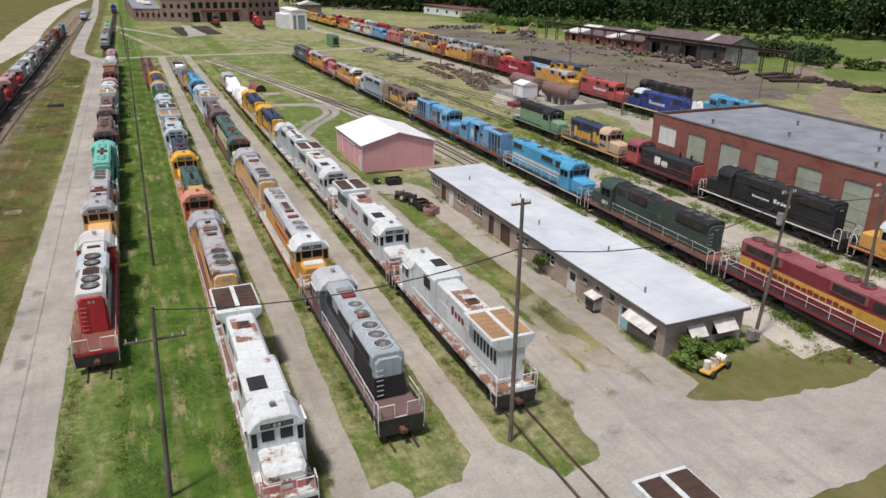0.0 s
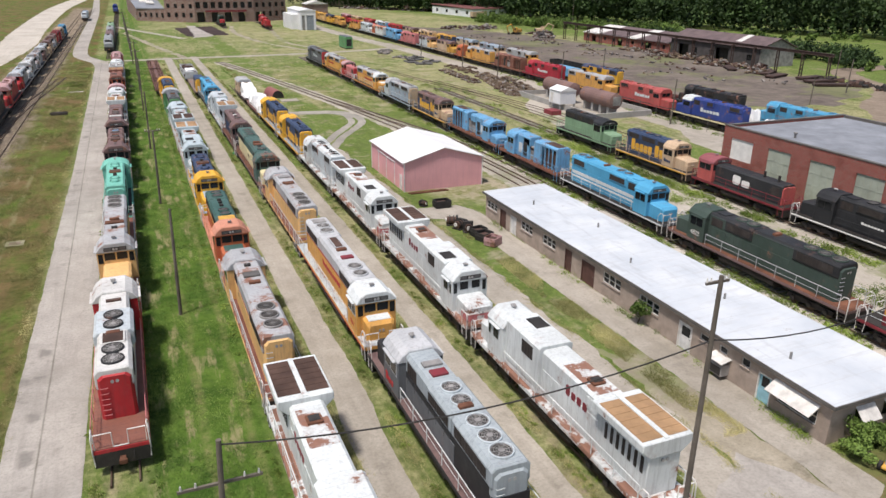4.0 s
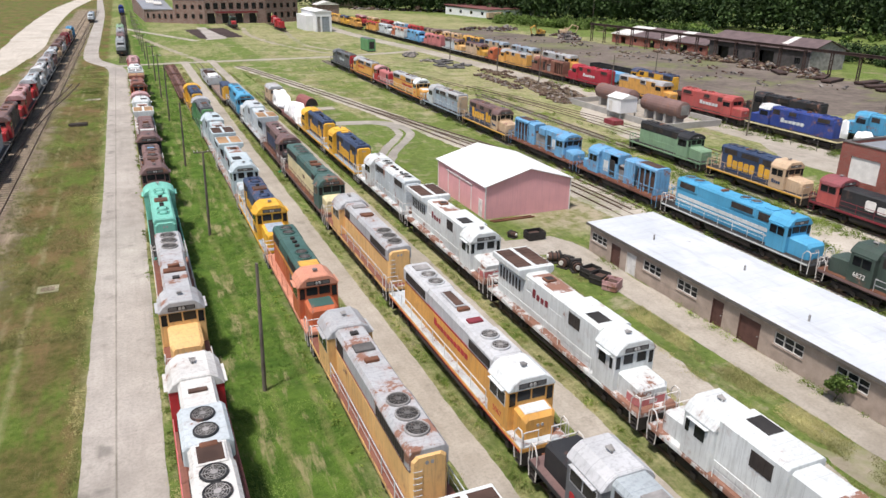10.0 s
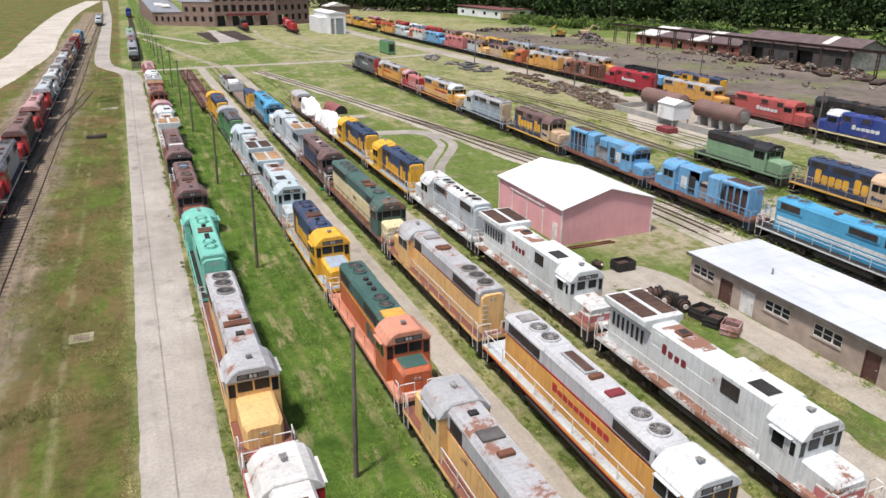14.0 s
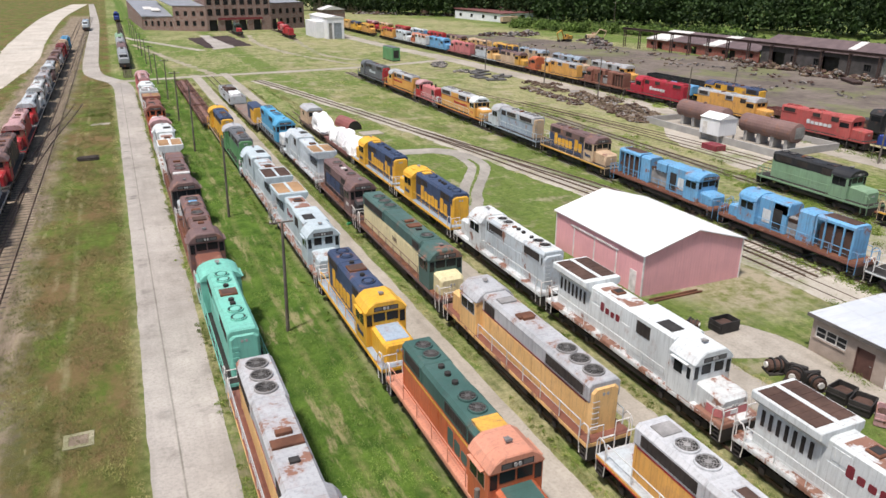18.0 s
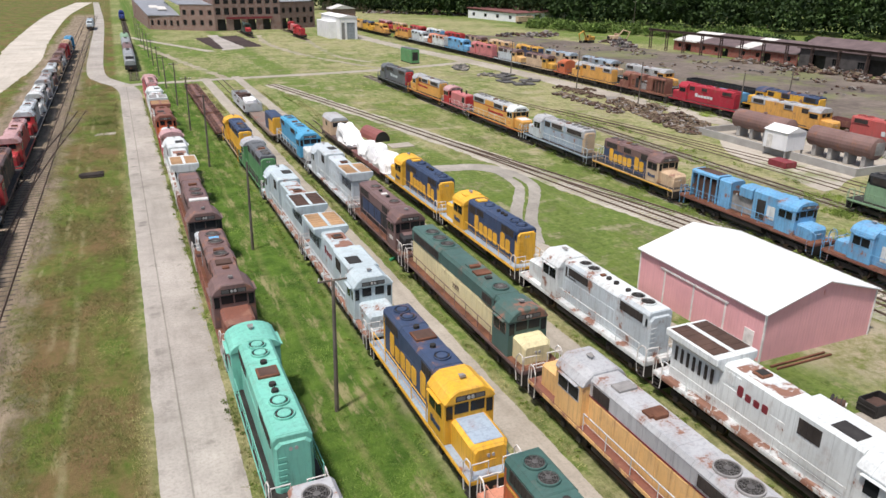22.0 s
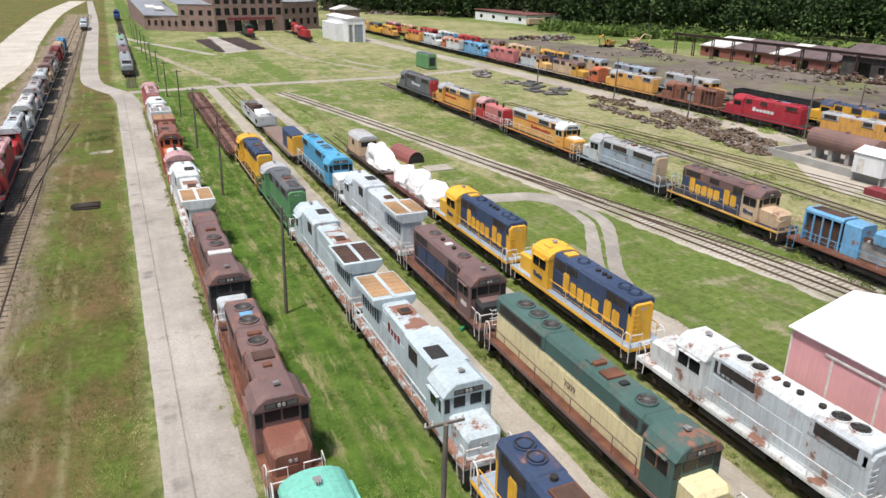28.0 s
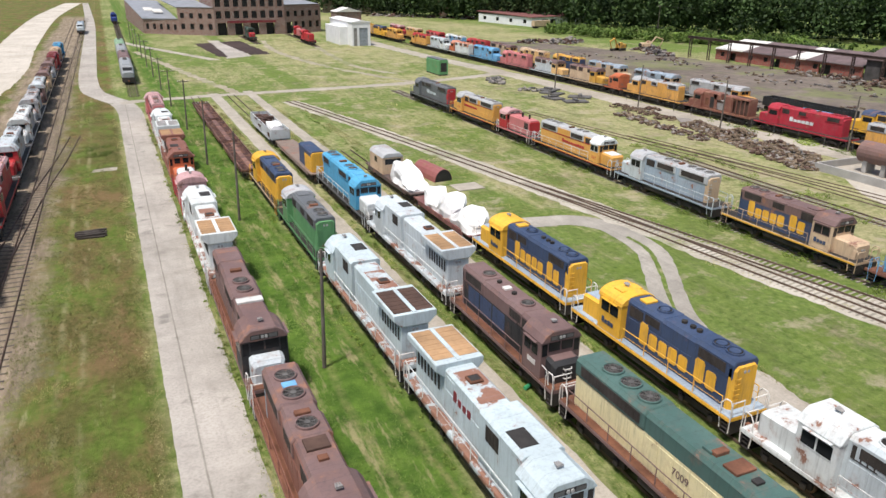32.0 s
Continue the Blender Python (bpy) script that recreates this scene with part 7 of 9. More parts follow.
for tx_, ta, tb in ((41.5, 386, 428), (60.0, 368, 396), (62.6, 396, 430)):
    track("house_track", [(tx_, ta), (tx_, tb)], "short rusty track before the engine house doors", tie_step=1.0)
emd("locomotive", 41.5, 396, 411, 'near', pal("dkgreen", "dkgreen", cab="dkgreen", nose="red", rust=0.1), "green engine with red nose before the doors", 0, 2, 2, 0, wide_top=False)
switcher("locomotive", 60.0, 374, 388, 'near', pal("red", "red", cab="red", end="red", cabroof="red", rust=0.1), "bright red switching engine", 0)
switcher("locomotive", 62.6, 398, 411, 'near', pal("red", "pink", cab="red", end="red", cabroof="red", rust=0.1), "bright red switching engine", 0)
gb = thing("green_engine_shell", 71.2, 281.0, 0.0, 0, "cut green engine body standing in grass", "engine body")
part("body", MB().prism(hood_profile(1.35, 0.3, 4.2, 0.3), -4.5, 4.5, 0.05), pt("green", 0.2), gb)
part("roof", MB().box(-1.2, 1.2, -4.4, 4.4, 4.18, 4.32, 0.03), pt("dkgrey", 0.1), gb)
part("base", MB().box(-1.3, 1.3, -4.5, 4.5, 0, 0.3), STEEL, gb)
# the body is solid; a dark panel gives its end a hollow's shade
part("end_opening", MB().box(-0.9, 0.9, -4.53, -4.48, 1.0, 3.4), FAN_DARK, gb)
rh_ = thing("red_hood", 26.4, 181.0, 0.0, 6, "faded red curved engine hood lying in grass", "engine hood")
part("shell", MB().prism([(1.4 * math.cos(a), 1.7 * math.sin(a)) for a in [math.pi * k / 8 for k in range(9)]], -3.2, 3.2, 0.05), paint("hoodred", (0.27, 0.09, 0.085), 0.3), rh_)
# near-black plate over the closed end, for the shade inside the hood
part("open_end", MB().prism([(1.3 * math.cos(a), 1.65 * math.sin(a)) for a in [math.pi * k / 8 for k in range(9)]], -3.24, -3.18), FAN_DARK, rh_)
single("concrete_slab", MB().box(26.6, 30.4, 172.6, 175.6, 0.0, 0.12, 0.03), CONC_OLD, "grey concrete slab lying in the grass", "slab")

# ---- poles and wires ----


def pole(x, y, h, label, arms=(0.8,), lean=0.0, group="line poles", boxed=False, steps=False, reach=1.15):
    e = thing("utility_pole", x, y, 0, 0, label, "utility pole", group)
    part("shaft", MB().cyl((0, 0, 0), (lean, 0, h), 0.15, 10, 0.10), POLE, e)
    for a in arms:
        z = h - a
        cx = lean * z / h
        arm = part("crossarm", MB().box(cx - reach, cx + reach, 0.12, 0.22, z, z + 0.12, 0.01), POLE, e)
        for xx in (-0.91 * reach, -0.57 * reach, 0.57 * reach, 0.91 * reach):
            part("insulator", lambda: MB().cyl((0, 0, 0), (0, 0, 0.18), 0.05, 6, 0.03), CHALK, arm, at=(cx + xx, 0.17, z + 0.12), key="insul")
    if boxed:
        part("transformer", MB().cyl((0.35, 0, h - 2.6), (0.35, 0, h - 1.7), 0.24, 10), FAN_GREY, e)
    if steps:
        for k in range(6):
            part("step_bolt", lambda: MB().cyl((-0.25, 0, 0), (0.25, 0, 0), 0.015, 4), STEEL, e, at=(0, 0, 2.4 + 0.5 * k), key="stepb")
    return e


pole(-1.9, 36.5, 11.6, "weathered wooden pole with a low crossarm", (2.0,), 0.5, reach=1.5)
for k, (yy, hh) in enumerate(((72.3, 9.2), (105.0, 9.0), (136.0, 9.0), (171.6, 10.2), (199.1, 9.3), (226.2, 8.8))):
    pole(-1.4, yy, hh, "weathered wooden pole standing in the grass strip", (0.12,) if k == 1 else () if k < 4 else (0.5,), 0.2, reach=0.9)
for k in range(8):
    pole(-1.9 - 0.2 * k, 252 + 24 * k, 7.6, "weathered wooden pole in a line through grass", (0.5,))
pole(18.0, 34.0, 15.8, "tall grey pole with crossarm and wires", (0.4,), 0.0, steps=True, reach=0.6)
pole(42.6, 38.7, 12.3, "leaning grey pole beside the office building", (0.3,), 1.0, boxed=True, reach=0.7)
pole(49.1, 34.9, 13.4, "grey pole with worn crossarms beside the track", (0.3, 1.1), -0.7, reach=0.7)
for px_, py_, ph in ((90.9, 123.6, 8.5), (106.0, 168.6, 9.4), (94.4, 169.1, 9), (134.9, 130.7, 6), (157.9, 140.4, 8), (176.1, 159.0, 8), (88.0, 214.0, 9), (87.5, 190.0, 9), (86.5, 244.0, 9)):
    pole(px_, py_, ph, "thin dark pole beside the service road", (), 0.3, "service road poles")
for px_, py_, ph in ((320.6, 334.5, 13), (291.1, 447.1, 13), (295.8, 342.7, 13), (231.4, 380.4, 13), (362, 250, 13)):
    pole(px_, py_, ph, "grey power pole before the wood", (0.5,), 0, "power line poles")


# low stock on the farthest siding
flatcar("flat_car", 105.5, 139.2, 158.3, "rusty red flat car on a far siding", "rusty flat cars", paint("carred", (0.15, 0.055, 0.05), 0.4), 0.6)
flatcar("gondola", 105.5, 178.2, 189.0, "light blue covered gondola on a far siding", "", pt("crblue", 0.1), 1.5)
single("gondola_cover", MB().prism([(104.0, 3.0), (107.0, 3.0), (106.2, 3.3), (104.8, 3.3)], 178.8, 188.4, 0.05), pt("crblue", 0.1), "pale blue cover on a gondola", "cover")
flatcar("gondola", 112.5, 182.0, 203.0, "black gondola heaped with scrap", "", pt("black", 0.1), 1.6)
track("track_scrap", [(112.5, 150), (112.5, 260)], "rusty rails in the scrap yard", tie_step=1.5)
for ya, yb, za, zb in ((112.5, 119.5, 0.0, 4.3), (103.0, 110.0, 0.0, 3.0)):
    single("covered_load", lumpy(MB(), 99.2, 102.4, ya, yb, za, zb, 12, 0.4, ya, 0.4, 0.6), TARP, "white tarpaulin over machinery by the tracks", "covered load", "covered loads")


def wire(a, b, sag, label, r=0.022):
    pts = []
    for k in range(15):
        t = k / 14
        pts.append((a[0] + (b[0] - a[0]) * t, a[1] + (b[1] - a[1]) * t, a[2] + (b[2] - a[2]) * t - sag * 4 * t * (1 - t)))
    single("wire", MB().tube(pts, r, 5), FAN_DARK, label, "wire", "overhead wires")


wire((-1.4, 36.5, 11.4), (18.0, 34.0, 12.9), 0.9, "black sagging cable between two wooden poles", 0.035)
wire((18.1, 34.0, 12.9), (43.4, 38.7, 11.6), 1.6, "black sagging cable from the tall pole", 0.035)
wire((43.5, 38.7, 11.8), (48.4, 34.9, 12.4), 0.3, "black cable between leaning poles", 0.03)
wire((320.6, 334.5, 12.6), (295.8, 342.7, 12.6), 0.8, "thin power line before the wood", 0.05)
wire((320.6, 334.5, 12.6), (362, 250, 12.6), 1.2, "thin power line before the wood", 0.05)
wire((231.4, 380.4, 12.6), (295.8, 342.7, 12.6), 1.2, "thin power line before the wood", 0.05)
# fence posts along the service road
POST = plain("fence_post", (0.12, 0.11, 0.10), 0.8)
for k in range(26):
    ob = single("fence_post", MB().cyl((0, 0, 0), (0, 0, 2.1), 0.05, 6), POST, "thin dark fence post beside the service road", "fence post", "fence posts", m=pose(93.4 if k > 5 else 92.6, 100 + 5.2 * k, 0))

# ---- brick engine house ----


def facade(e, p0, p1, h, rows, doors_=(), wall_mat=None, name="wall", arched=True):
    """A wall from p0 to p1 with real window openings. rows: (z0, z1, count, width)."""
    d = Vector((p1[0] - p0[0], p1[1] - p0[1], 0))
    ln = d.length
    d.normalize()
    n = Vector((-d.y, d.x, 0))
    ops = [(a, b, 0.0, z) for a, b, z in doors_]
    wins = []
    for z0, z1, cnt, w in rows:
        for k in range(cnt):
            c = ln * (k + 0.5) / cnt
            if not any(a - 0.3 < c + w / 2 and c - w / 2 < b + 0.3 and z > z0 for a, b, z in doors_):
                wins.append((c - w / 2, c + w / 2, z0, z1))
    place = lambda u, w, z: Vector((p0[0], p0[1], z)) + d * u + n * w
    part(name, wall_mesh(0, ln, h, ops + wins, 0.5, place), wall_mat or BRICKBR, e)
    for a, b, z0, z1 in wins:
        g = MB()
        g.rings([[tuple(place(a, w, z0)), tuple(place(b, w, z0)), tuple(place(b, w, z1)), tuple(place(a, w, z1))] for w in (0.25, 0.30)])
        win = part("window", g, glass_dark(), e)
        f = MB()
        for u in (a + (b - a) / 3, a + 2 * (b - a) / 3):
            f.rings([[tuple(place(u - 0.05, w, z0)), tuple(place(u + 0.05, w, z0)), tuple(place(u + 0.05, w, z1)), tuple(place(u - 0.05, w, z1))] for w in (0.18, 0.25)])
        part("muntin", f, STEEL, win)
    for a, b, z in doors_:
        g = MB()
        g.rings([[tuple(place(a, w, 0)), tuple(place(b, w, 0)), tuple(place(b, w, z)), tuple(place(a, w, z))] for w in (1.6, 1.7)])
        # added dark sheet inside the door hole, in place of the unlit interior
        part("doorway", g, FAN_DARK, e)
    cap = MB()
    cap.rings([[tuple(place(-0.1, -0.12, z)), tuple(place(ln + 0.1, -0.12, z)), tuple(place(ln + 0.1, 0.6, z)), tuple(place(-0.1, 0.6, z))] for z in (h, h + 0.35)])
    part("cornice", cap, TRIM_B, e)


rhs = thing("engine_house", 0, 0, 0, 0, "large brown brick engine house with rows of windows", "building")
facade(rhs, (31.6, 430), (62.5, 432), 17.5, ((11.9, 15.2, 8, 2.3), (7.1, 10.2, 8, 2.3)), ((1.2, 5.2, 5.2), (8.6, 12.2, 5.0), (15.4, 19.2, 5.0), (22.4, 26.2, 5.0)), name="centre_wall")
facade(rhs, (62.5, 432), (81.5, 441), 12.2, ((7.4, 9.8, 5, 1.9), (2.4, 5.2, 5, 1.9)), ((1.0, 4.6, 5.0),), name="right_wall")
facade(rhs, (17.5, 440), (31.6, 430), 11.3, ((7.0, 9.2, 4, 1.9), (2.4, 4.8, 4, 1.9)), name="left_wall")
facade(rhs, (4.0, 452), (17.5, 440), 6.3, ((2.0, 4.4, 5, 1.5),), name="low_wall")
part("red_band", MB().rings([[(36.9, 429.9, z), (58.6, 431.3, z), (58.6, 431.5, z), (36.9, 430.1, z)] for z in (5.2, 6.1)]), pt("maroon", 0.3), rhs)
part("main_roof", MB().rings([[(31.6, 430.4, 17.4), (62.5, 432.4, 17.4), (60, 480, 19), (30, 478, 19)], [(31.6, 430.4, 17.7), (62.5, 432.4, 17.7), (60, 480, 19.3), (30, 478, 19.3)]]), ROOFGREY, rhs)
part("right_roof", MB().rings([[(62.5, 432.4, 12.1), (81.5, 441.4, 12.1), (78, 490, 14), (60, 482, 14)], [(62.5, 432.4, 12.4), (81.5, 441.4, 12.4), (78, 490, 14.3), (60, 482, 14.3)]]), ROOFGREY, rhs)
part("left_roof", MB().rings([[(17.5, 440.4, 11.1), (31.6, 430.5, 11.1), (30, 500, 13), (14, 520, 13)], [(17.5, 440.4, 11.45), (31.6, 430.5, 11.45), (30, 500, 13.3), (14, 520, 13.3)]]), ROOFGREY, rhs)
part("low_roof", MB().rings([[(3.6, 451.6, 6.2), (17.5, 440.2, 6.2), (16, 540, 10.6), (0, 560, 10.6)], [(3.6, 451.6, 6.5), (17.5, 440.2, 6.5), (16, 540, 10.9), (0, 560, 10.9)]]), ROOFGREY, rhs)
for q in ((6.5, 486, 4), (9.5, 470, 4)):
    part("skylight", MB().rings([[(q[0], q[1], 8.0), (q[0] + 4, q[1] - 4, 8.0), (q[0] + 4, q[1] + 10, 8.6), (q[0], q[1] + 14, 8.6)], [(q[0], q[1], 8.5), (q[0] + 4, q[1] - 4, 8.5), (q[0] + 4, q[1] + 10, 9.1), (q[0], q[1] + 14, 9.1)]]), FRAMEW, rhs)
part("west_wall", MB().rings([[(3.6, 452, 0), (4.2, 452, 0), (0.6, 560, 0), (0, 560, 0)], [(3.6, 452, 6.3), (4.2, 452, 6.3), (0.6, 560, 10.6), (0, 560, 10.6)]]), BRICKBR, rhs)
part("east_wall", MB().box(80.9, 81.5, 441.2, 490, 0, 12.1), BRICKBR, rhs)
part("centre_side", MB().box(31.5, 31.9, 430.6, 478, 11, 17.6), BRICKBR, rhs)
part("centre_side", MB().box(62.0, 62.4, 432.6, 480, 12, 17.6), BRICKBR, rhs)
BED = concrete_mat("dark_mulch", (0.035, 0.024, 0.022), (0.07, 0.048, 0.042), 0, 0.3)
sheet("flower_bed", [(18.5, 394), (25, 396), (23.5, 342), (20.6, 345)], 0.05, BED, "dark mulched flower bed before the engine house", 0.8, cat="flower bed")
sheet("flower_bed_two", [(28.5, 398), (37, 402), (38.5, 347), (31.5, 347)], 0.05, BED, "dark mulched flower bed before the engine house", 0.8, cat="flower bed")
sheet("entry_path", [(25, 406), (29, 406), (31.5, 344), (22.5, 338)], 0.03, CONC, "pale path between the beds", 0.5, cat="path")
ribbon("service_tracks", curve_pts([(46, 400), (42, 360), (46, 312), (56, 276), (62, 262)]), 2.2, 0.012, SANDY, "worn track of bare earth through the grass", 0.9, cat="path")
ribbon("service_tracks_two", curve_pts([(60, 370), (56, 330), (55, 305), (60, 285)]), 2.0, 0.012, SANDY, "worn track of bare earth through the grass", 0.9, cat="path")

tw = thing("white_shed", 0, 0, 0, 0, "tall white metal shed with a grey roll door", "shed")
part("side_wall", MB().box(73.4, 73.7, 366.3, 396, 0, 8.6), WHITEWALL, tw)
part("front_wall", wall_mesh(73.4, 80.6, 8.6, [(74.0, 75.4, 0, 6.6), (76.2, 79.6, 0, 6.6)], 0.3, lambda u, w, z: (u, 366 + w, z)), WHITEWALL, tw)
part("back_wall", MB().box(80.3, 80.6, 366.3, 396, 0, 8.6), WHITEWALL, tw)
part("roof", MB().prism([(73.1, 8.6), (80.9, 8.6), (80.9, 8.8), (77, 9.5), (73.1, 8.8)], 365.8, 396.3), WHITEMETAL, tw)
part("roll_door", MB().box(76.2, 79.6, 366.15, 366.25, 0, 6.6), plain("roll_door_grey", (0.25, 0.28, 0.31), 0.6), tw)
part("opening", MB().box(74.0, 75.4, 366.2, 366.28, 0, 6.6), FAN_GREY, tw)
part("annex", MB().box(70.2, 73.35, 372, 392, 0, 6.8, 0.05), WHITEWALL, tw)

# low far buildings
lo = thing("low_workshop", 0, 0, 0, 0, "low white workshop with a dark red roof", "building")
facade(lo, (190, 490), (196, 439), 4.6, ((1.5, 3.4, 4, 3.0),), wall_mat=WHITEWALL, name="white_wall")
facade(lo, (196, 439), (246, 455), 4.6, (), ((8, 13, 3.6), (15, 20, 3.6), (30, 34, 3.2)), wall_mat=WHITEWALL, name="front_wall")
part("roof", MB().rings([[(195.4, 438.2, 4.7), (246.6, 454.6, 4.7), (240, 506, 5.6), (189.4, 491, 5.6)], [(195.4, 438.2, 5.0), (246.6, 454.6, 5.0), (240, 506, 6.2), (189.4, 491, 6.2)]]), plain("dull_red_roof", (0.17, 0.07, 0.065), 0.8), lo)
ru = thing("ruined_mill", 0, 0, 0, 0, "derelict brick mill with open concrete canopy", "building")
TANC = plain("tan_concrete", (0.30, 0.245, 0.20), 0.85, 0, 3, 0.25)
for cx, cy, w, hh in ((195, 552, 5, 17), (246, 526, 6, 17), (206, 538, 3, 13), (222, 534, 2, 13), (234, 530, 2, 13)):
    part("pier", MB().box(cx - w / 2, cx + w / 2, cy - w / 2, cy + w / 2, 0, hh, 0.1), BRICKBR, ru)
part("canopy", MB().box(202, 244, 526, 548, 13, 14.2, 0.1), FRAMEW, ru)
fm = thing("beige_factory", 0, 0, 0, 0, "wide beige factory block behind the yard", "building")
facade(fm, (128, 606), (198, 614), 22, ((6, 9, 12, 2.2), (12, 15, 12, 2.2)), wall_mat=TANC, name="front_wall")
part("roof", MB().rings([[(128, 606.6, z), (198, 614.6, z), (196, 650, z), (126, 642, z)] for z in (21.8, 22.1)]), ROOFGREY, fm)
bh = thing("brick_hut", 112.0, 500.0, 0, 0, "small brick hut with a white roof", "hut")
part("wall", MB().box(-7, 7, -6, 6, 0, 6), BRICKBR, bh)
part("roof", MB().prism([(-7.5, 6), (7.5, 6), (0, 8.2)], -6.5, 6.5), FRAMEW, bh)

# ---- long scrap-yard shed with crane runway ----
ROOFP = plain("brown_shed_roof", (0.13, 0.095, 0.095), 0.8, 0, 3, 0.3)
DKWOOD = plain("dark_sheeting", (0.075, 0.068, 0.068), 0.8, 0, 4, 0.4)
RUSTY = plain("rusty_girder", (0.07, 0.045, 0.038), 0.8, 0.1, 4, 0.4)
sh = thing("scrap_shed", 0, 0, 0, 0, "long dark scrap-yard shed with brown roof", "shed")
facade(sh, (176, 228), (176.01, 187), 5.6, ((1.6, 3.4, 5, 2.2),), ((4, 9, 4), (22, 28, 4.4)), wall_mat=DKWOOD, name="front_wall")
part("gable_wall", MB().prism([(176.2, 0), (190, 0), (190, 5.6), (183, 8.3), (176.2, 5.6)], 186.6, 187.0), FAN_GREY, sh)
part("gable_wall", MB().prism([(176.2, 0), (190, 0), (190, 5.6), (183, 8.3), (176.2, 5.6)], 228.0, 228.4), DKWOOD, sh)
part("back_wall", MB().box(189.6, 190, 187, 228, 0, 5.6), DKWOOD, sh)
for xa, xb in ((175.4, 183), (190.6, 183)):
    part("roof_slope", MB().prism([(xa, 5.5), (xb, 8.4), (xb, 8.6), (xa, 5.75)], 186, 229), ROOFP, sh)
part("roof_patch", MB().prism([(178.0, 6.74), (183, 8.62), (183, 8.66), (178.0, 6.8)], 197, 199.5), FRAMEW, sh)
lw = thing("brick_stores", 0, 0, 0, 0, "long low brick stores with patched brown roof", "building")
facade(lw, (176, 284), (176.01, 229), 3.4, ((1.2, 2.6, 9, 1.6),), ((6, 9, 2.6), (24, 27, 2.6), (41, 45, 2.8)), wall_mat=BRICK, name="front_wall")
part("end_wall", MB().box(176.4, 188, 283.6, 284, 0, 3.4), BRICK, lw)
for k in range(9):
    a = 229 + 55 * k / 9
    part("roof_panel", MB().prism([(175.4, 3.35), (188.4, 6.0), (188.4, 6.2), (175.4, 3.6)], a, a + 55 / 9), FRAMEW if k in (3, 7, 8) else ROOFP, lw)
cr = thing("crane_runway", 170.5, 0, 0, 0, "rusty steel crane runway on lattice columns", "crane runway")
for k in range(16):
    y = 157 + 8.9 * k
    col = MB()
    for dx in (-0.45, 0.45):
        col.box(dx - 0.12, dx + 0.12, y - 0.14, y + 0.14, 0, 6.3)
    for j in range(5):
        col.tube([(-0.45, y, 0.5 + 1.15 * j), (0.45, y, 1.65 + 1.15 * j)], 0.07, 4)
    col.box(-0.6, 0.6, y - 0.2, y + 0.2, 6.2, 6.4)
    part("column", col, RUSTY, cr)
part("runway_beam", MB().box(-0.2, 0.2, 156, 292, 6.4, 7.1).box(-0.35, 0.35, 156, 292, 7.1, 7.2), RUSTY, cr)

# ---- fuel tanks ----
pad = thing("tank_wall", 0, 0, 0, 0, "grey concrete containment wall round the tanks", "wall")
WALLG = plain("grey_concrete_wall", (0.34, 0.33, 0.31), 0.85, 0, 4, 0.2)
for xa, xb, ya, yb in ((79.6, 79.9, 132.2, 163), (79.9, 93.2, 132.2, 132.5), (92.9, 93.2, 132.5, 163), (79.9, 92.9, 162.7, 163)):
    part("wall_side", MB().box(xa, xb, ya, yb, 0, 1.15, 0.02), WALLG, pad)
part("floor_slab", MB().box(79.9, 92.9, 132.5, 162.7, 0.0, 0.1), CONC_OLD, pad)
TANKR = paint("tankrust", (0.20, 0.12, 0.105), 0.35, 0.6)
for k, (ya, yb, xx) in enumerate(((133.8, 144.6, 85.4), (149.0, 160.0, 85.4))):
    t = thing("fuel_tank", xx, (ya + yb) / 2, 0, 0, "rusty horizontal steel tank on concrete saddles", "tank", "fuel tanks")
    h = (yb - ya) / 2
    rings = []
    for yy, r in ((-h - 0.25, 0.7), (-h, 1.55), (h, 1.55), (h + 0.25, 0.7)):
        rings.append([(r * math.cos(a), yy, 3.0 + r * math.sin(a)) for a in [2 * math.pi * i / 20 for i in range(20)]])
    part("shell", MB().rings(rings), TANKR, t)
    for j in range(4):
        part("saddle", lambda: MB().box(-1.0, 1.0, -0.35, 0.35, 0.1, 1.9, 0.04), WALLG, t, at=(0, -h + 1.2 + (2 * h - 2.4) * j / 3, 0), key="saddle")
    for j in range(3):
        rr_ = MB().rings([[(r * math.cos(a), yy, 3.0 + r * math.sin(a)) for a in [2 * math.pi * i / 20 for i in range(20)]] for yy, r in ((-h + 0.3 + h * j * 0.85, 1.56), (-h + 0.33 + h * j * 0.85, 1.58), (-h + 0.42 + h * j * 0.85, 1.58), (-h + 0.45 + h * j * 0.85, 1.56))], closed=False)
        part("weld_band", rr_, TANKR, t)
    if k == 0:
        part("end_plate", MB().box(-0.9, 0.9, -h - 0.32, -h - 0.27, 2.2, 4.0), FAN_GREY, t)
    part("manhole", MB().cyl((0, 0, 4.5), (0, 0, 4.8), 0.3, 10), TANKR, t)
pb = thing("pump_hut", 80.2, 145.4, 0, 0, "small white metal hut on legs by the tanks", "hut")
part("body", MB().box(-1.9, 1.9, -2.2, 2.2, 1.25, 4.0, 0.03), WHITEWALL, pb)
part("roof", MB().prism([(-2.05, 3.98), (2.05, 3.98), (0, 4.75)], -2.35, 2.35), WHITEMETAL, pb)
for sx in (-1.7, 1.7):
    for sy in (-2.0, 2.0):
        part("leg", MB().box(sx - 0.1, sx + 0.1, sy - 0.1, sy + 0.1, 0, 1.25), FAN_GREY, pb)
part("door", MB().box(-1.93, -1.9, 0.5, 1.5, 1.4, 3.3), FRAMEW, pb)
single("drip_tray", MB().box(74.0, 76.2, 139.0, 142.2, 0.0, 0.9, 0.05), pt("maroon", 0.3), "open dark red steel tray on the gravel", "tray")

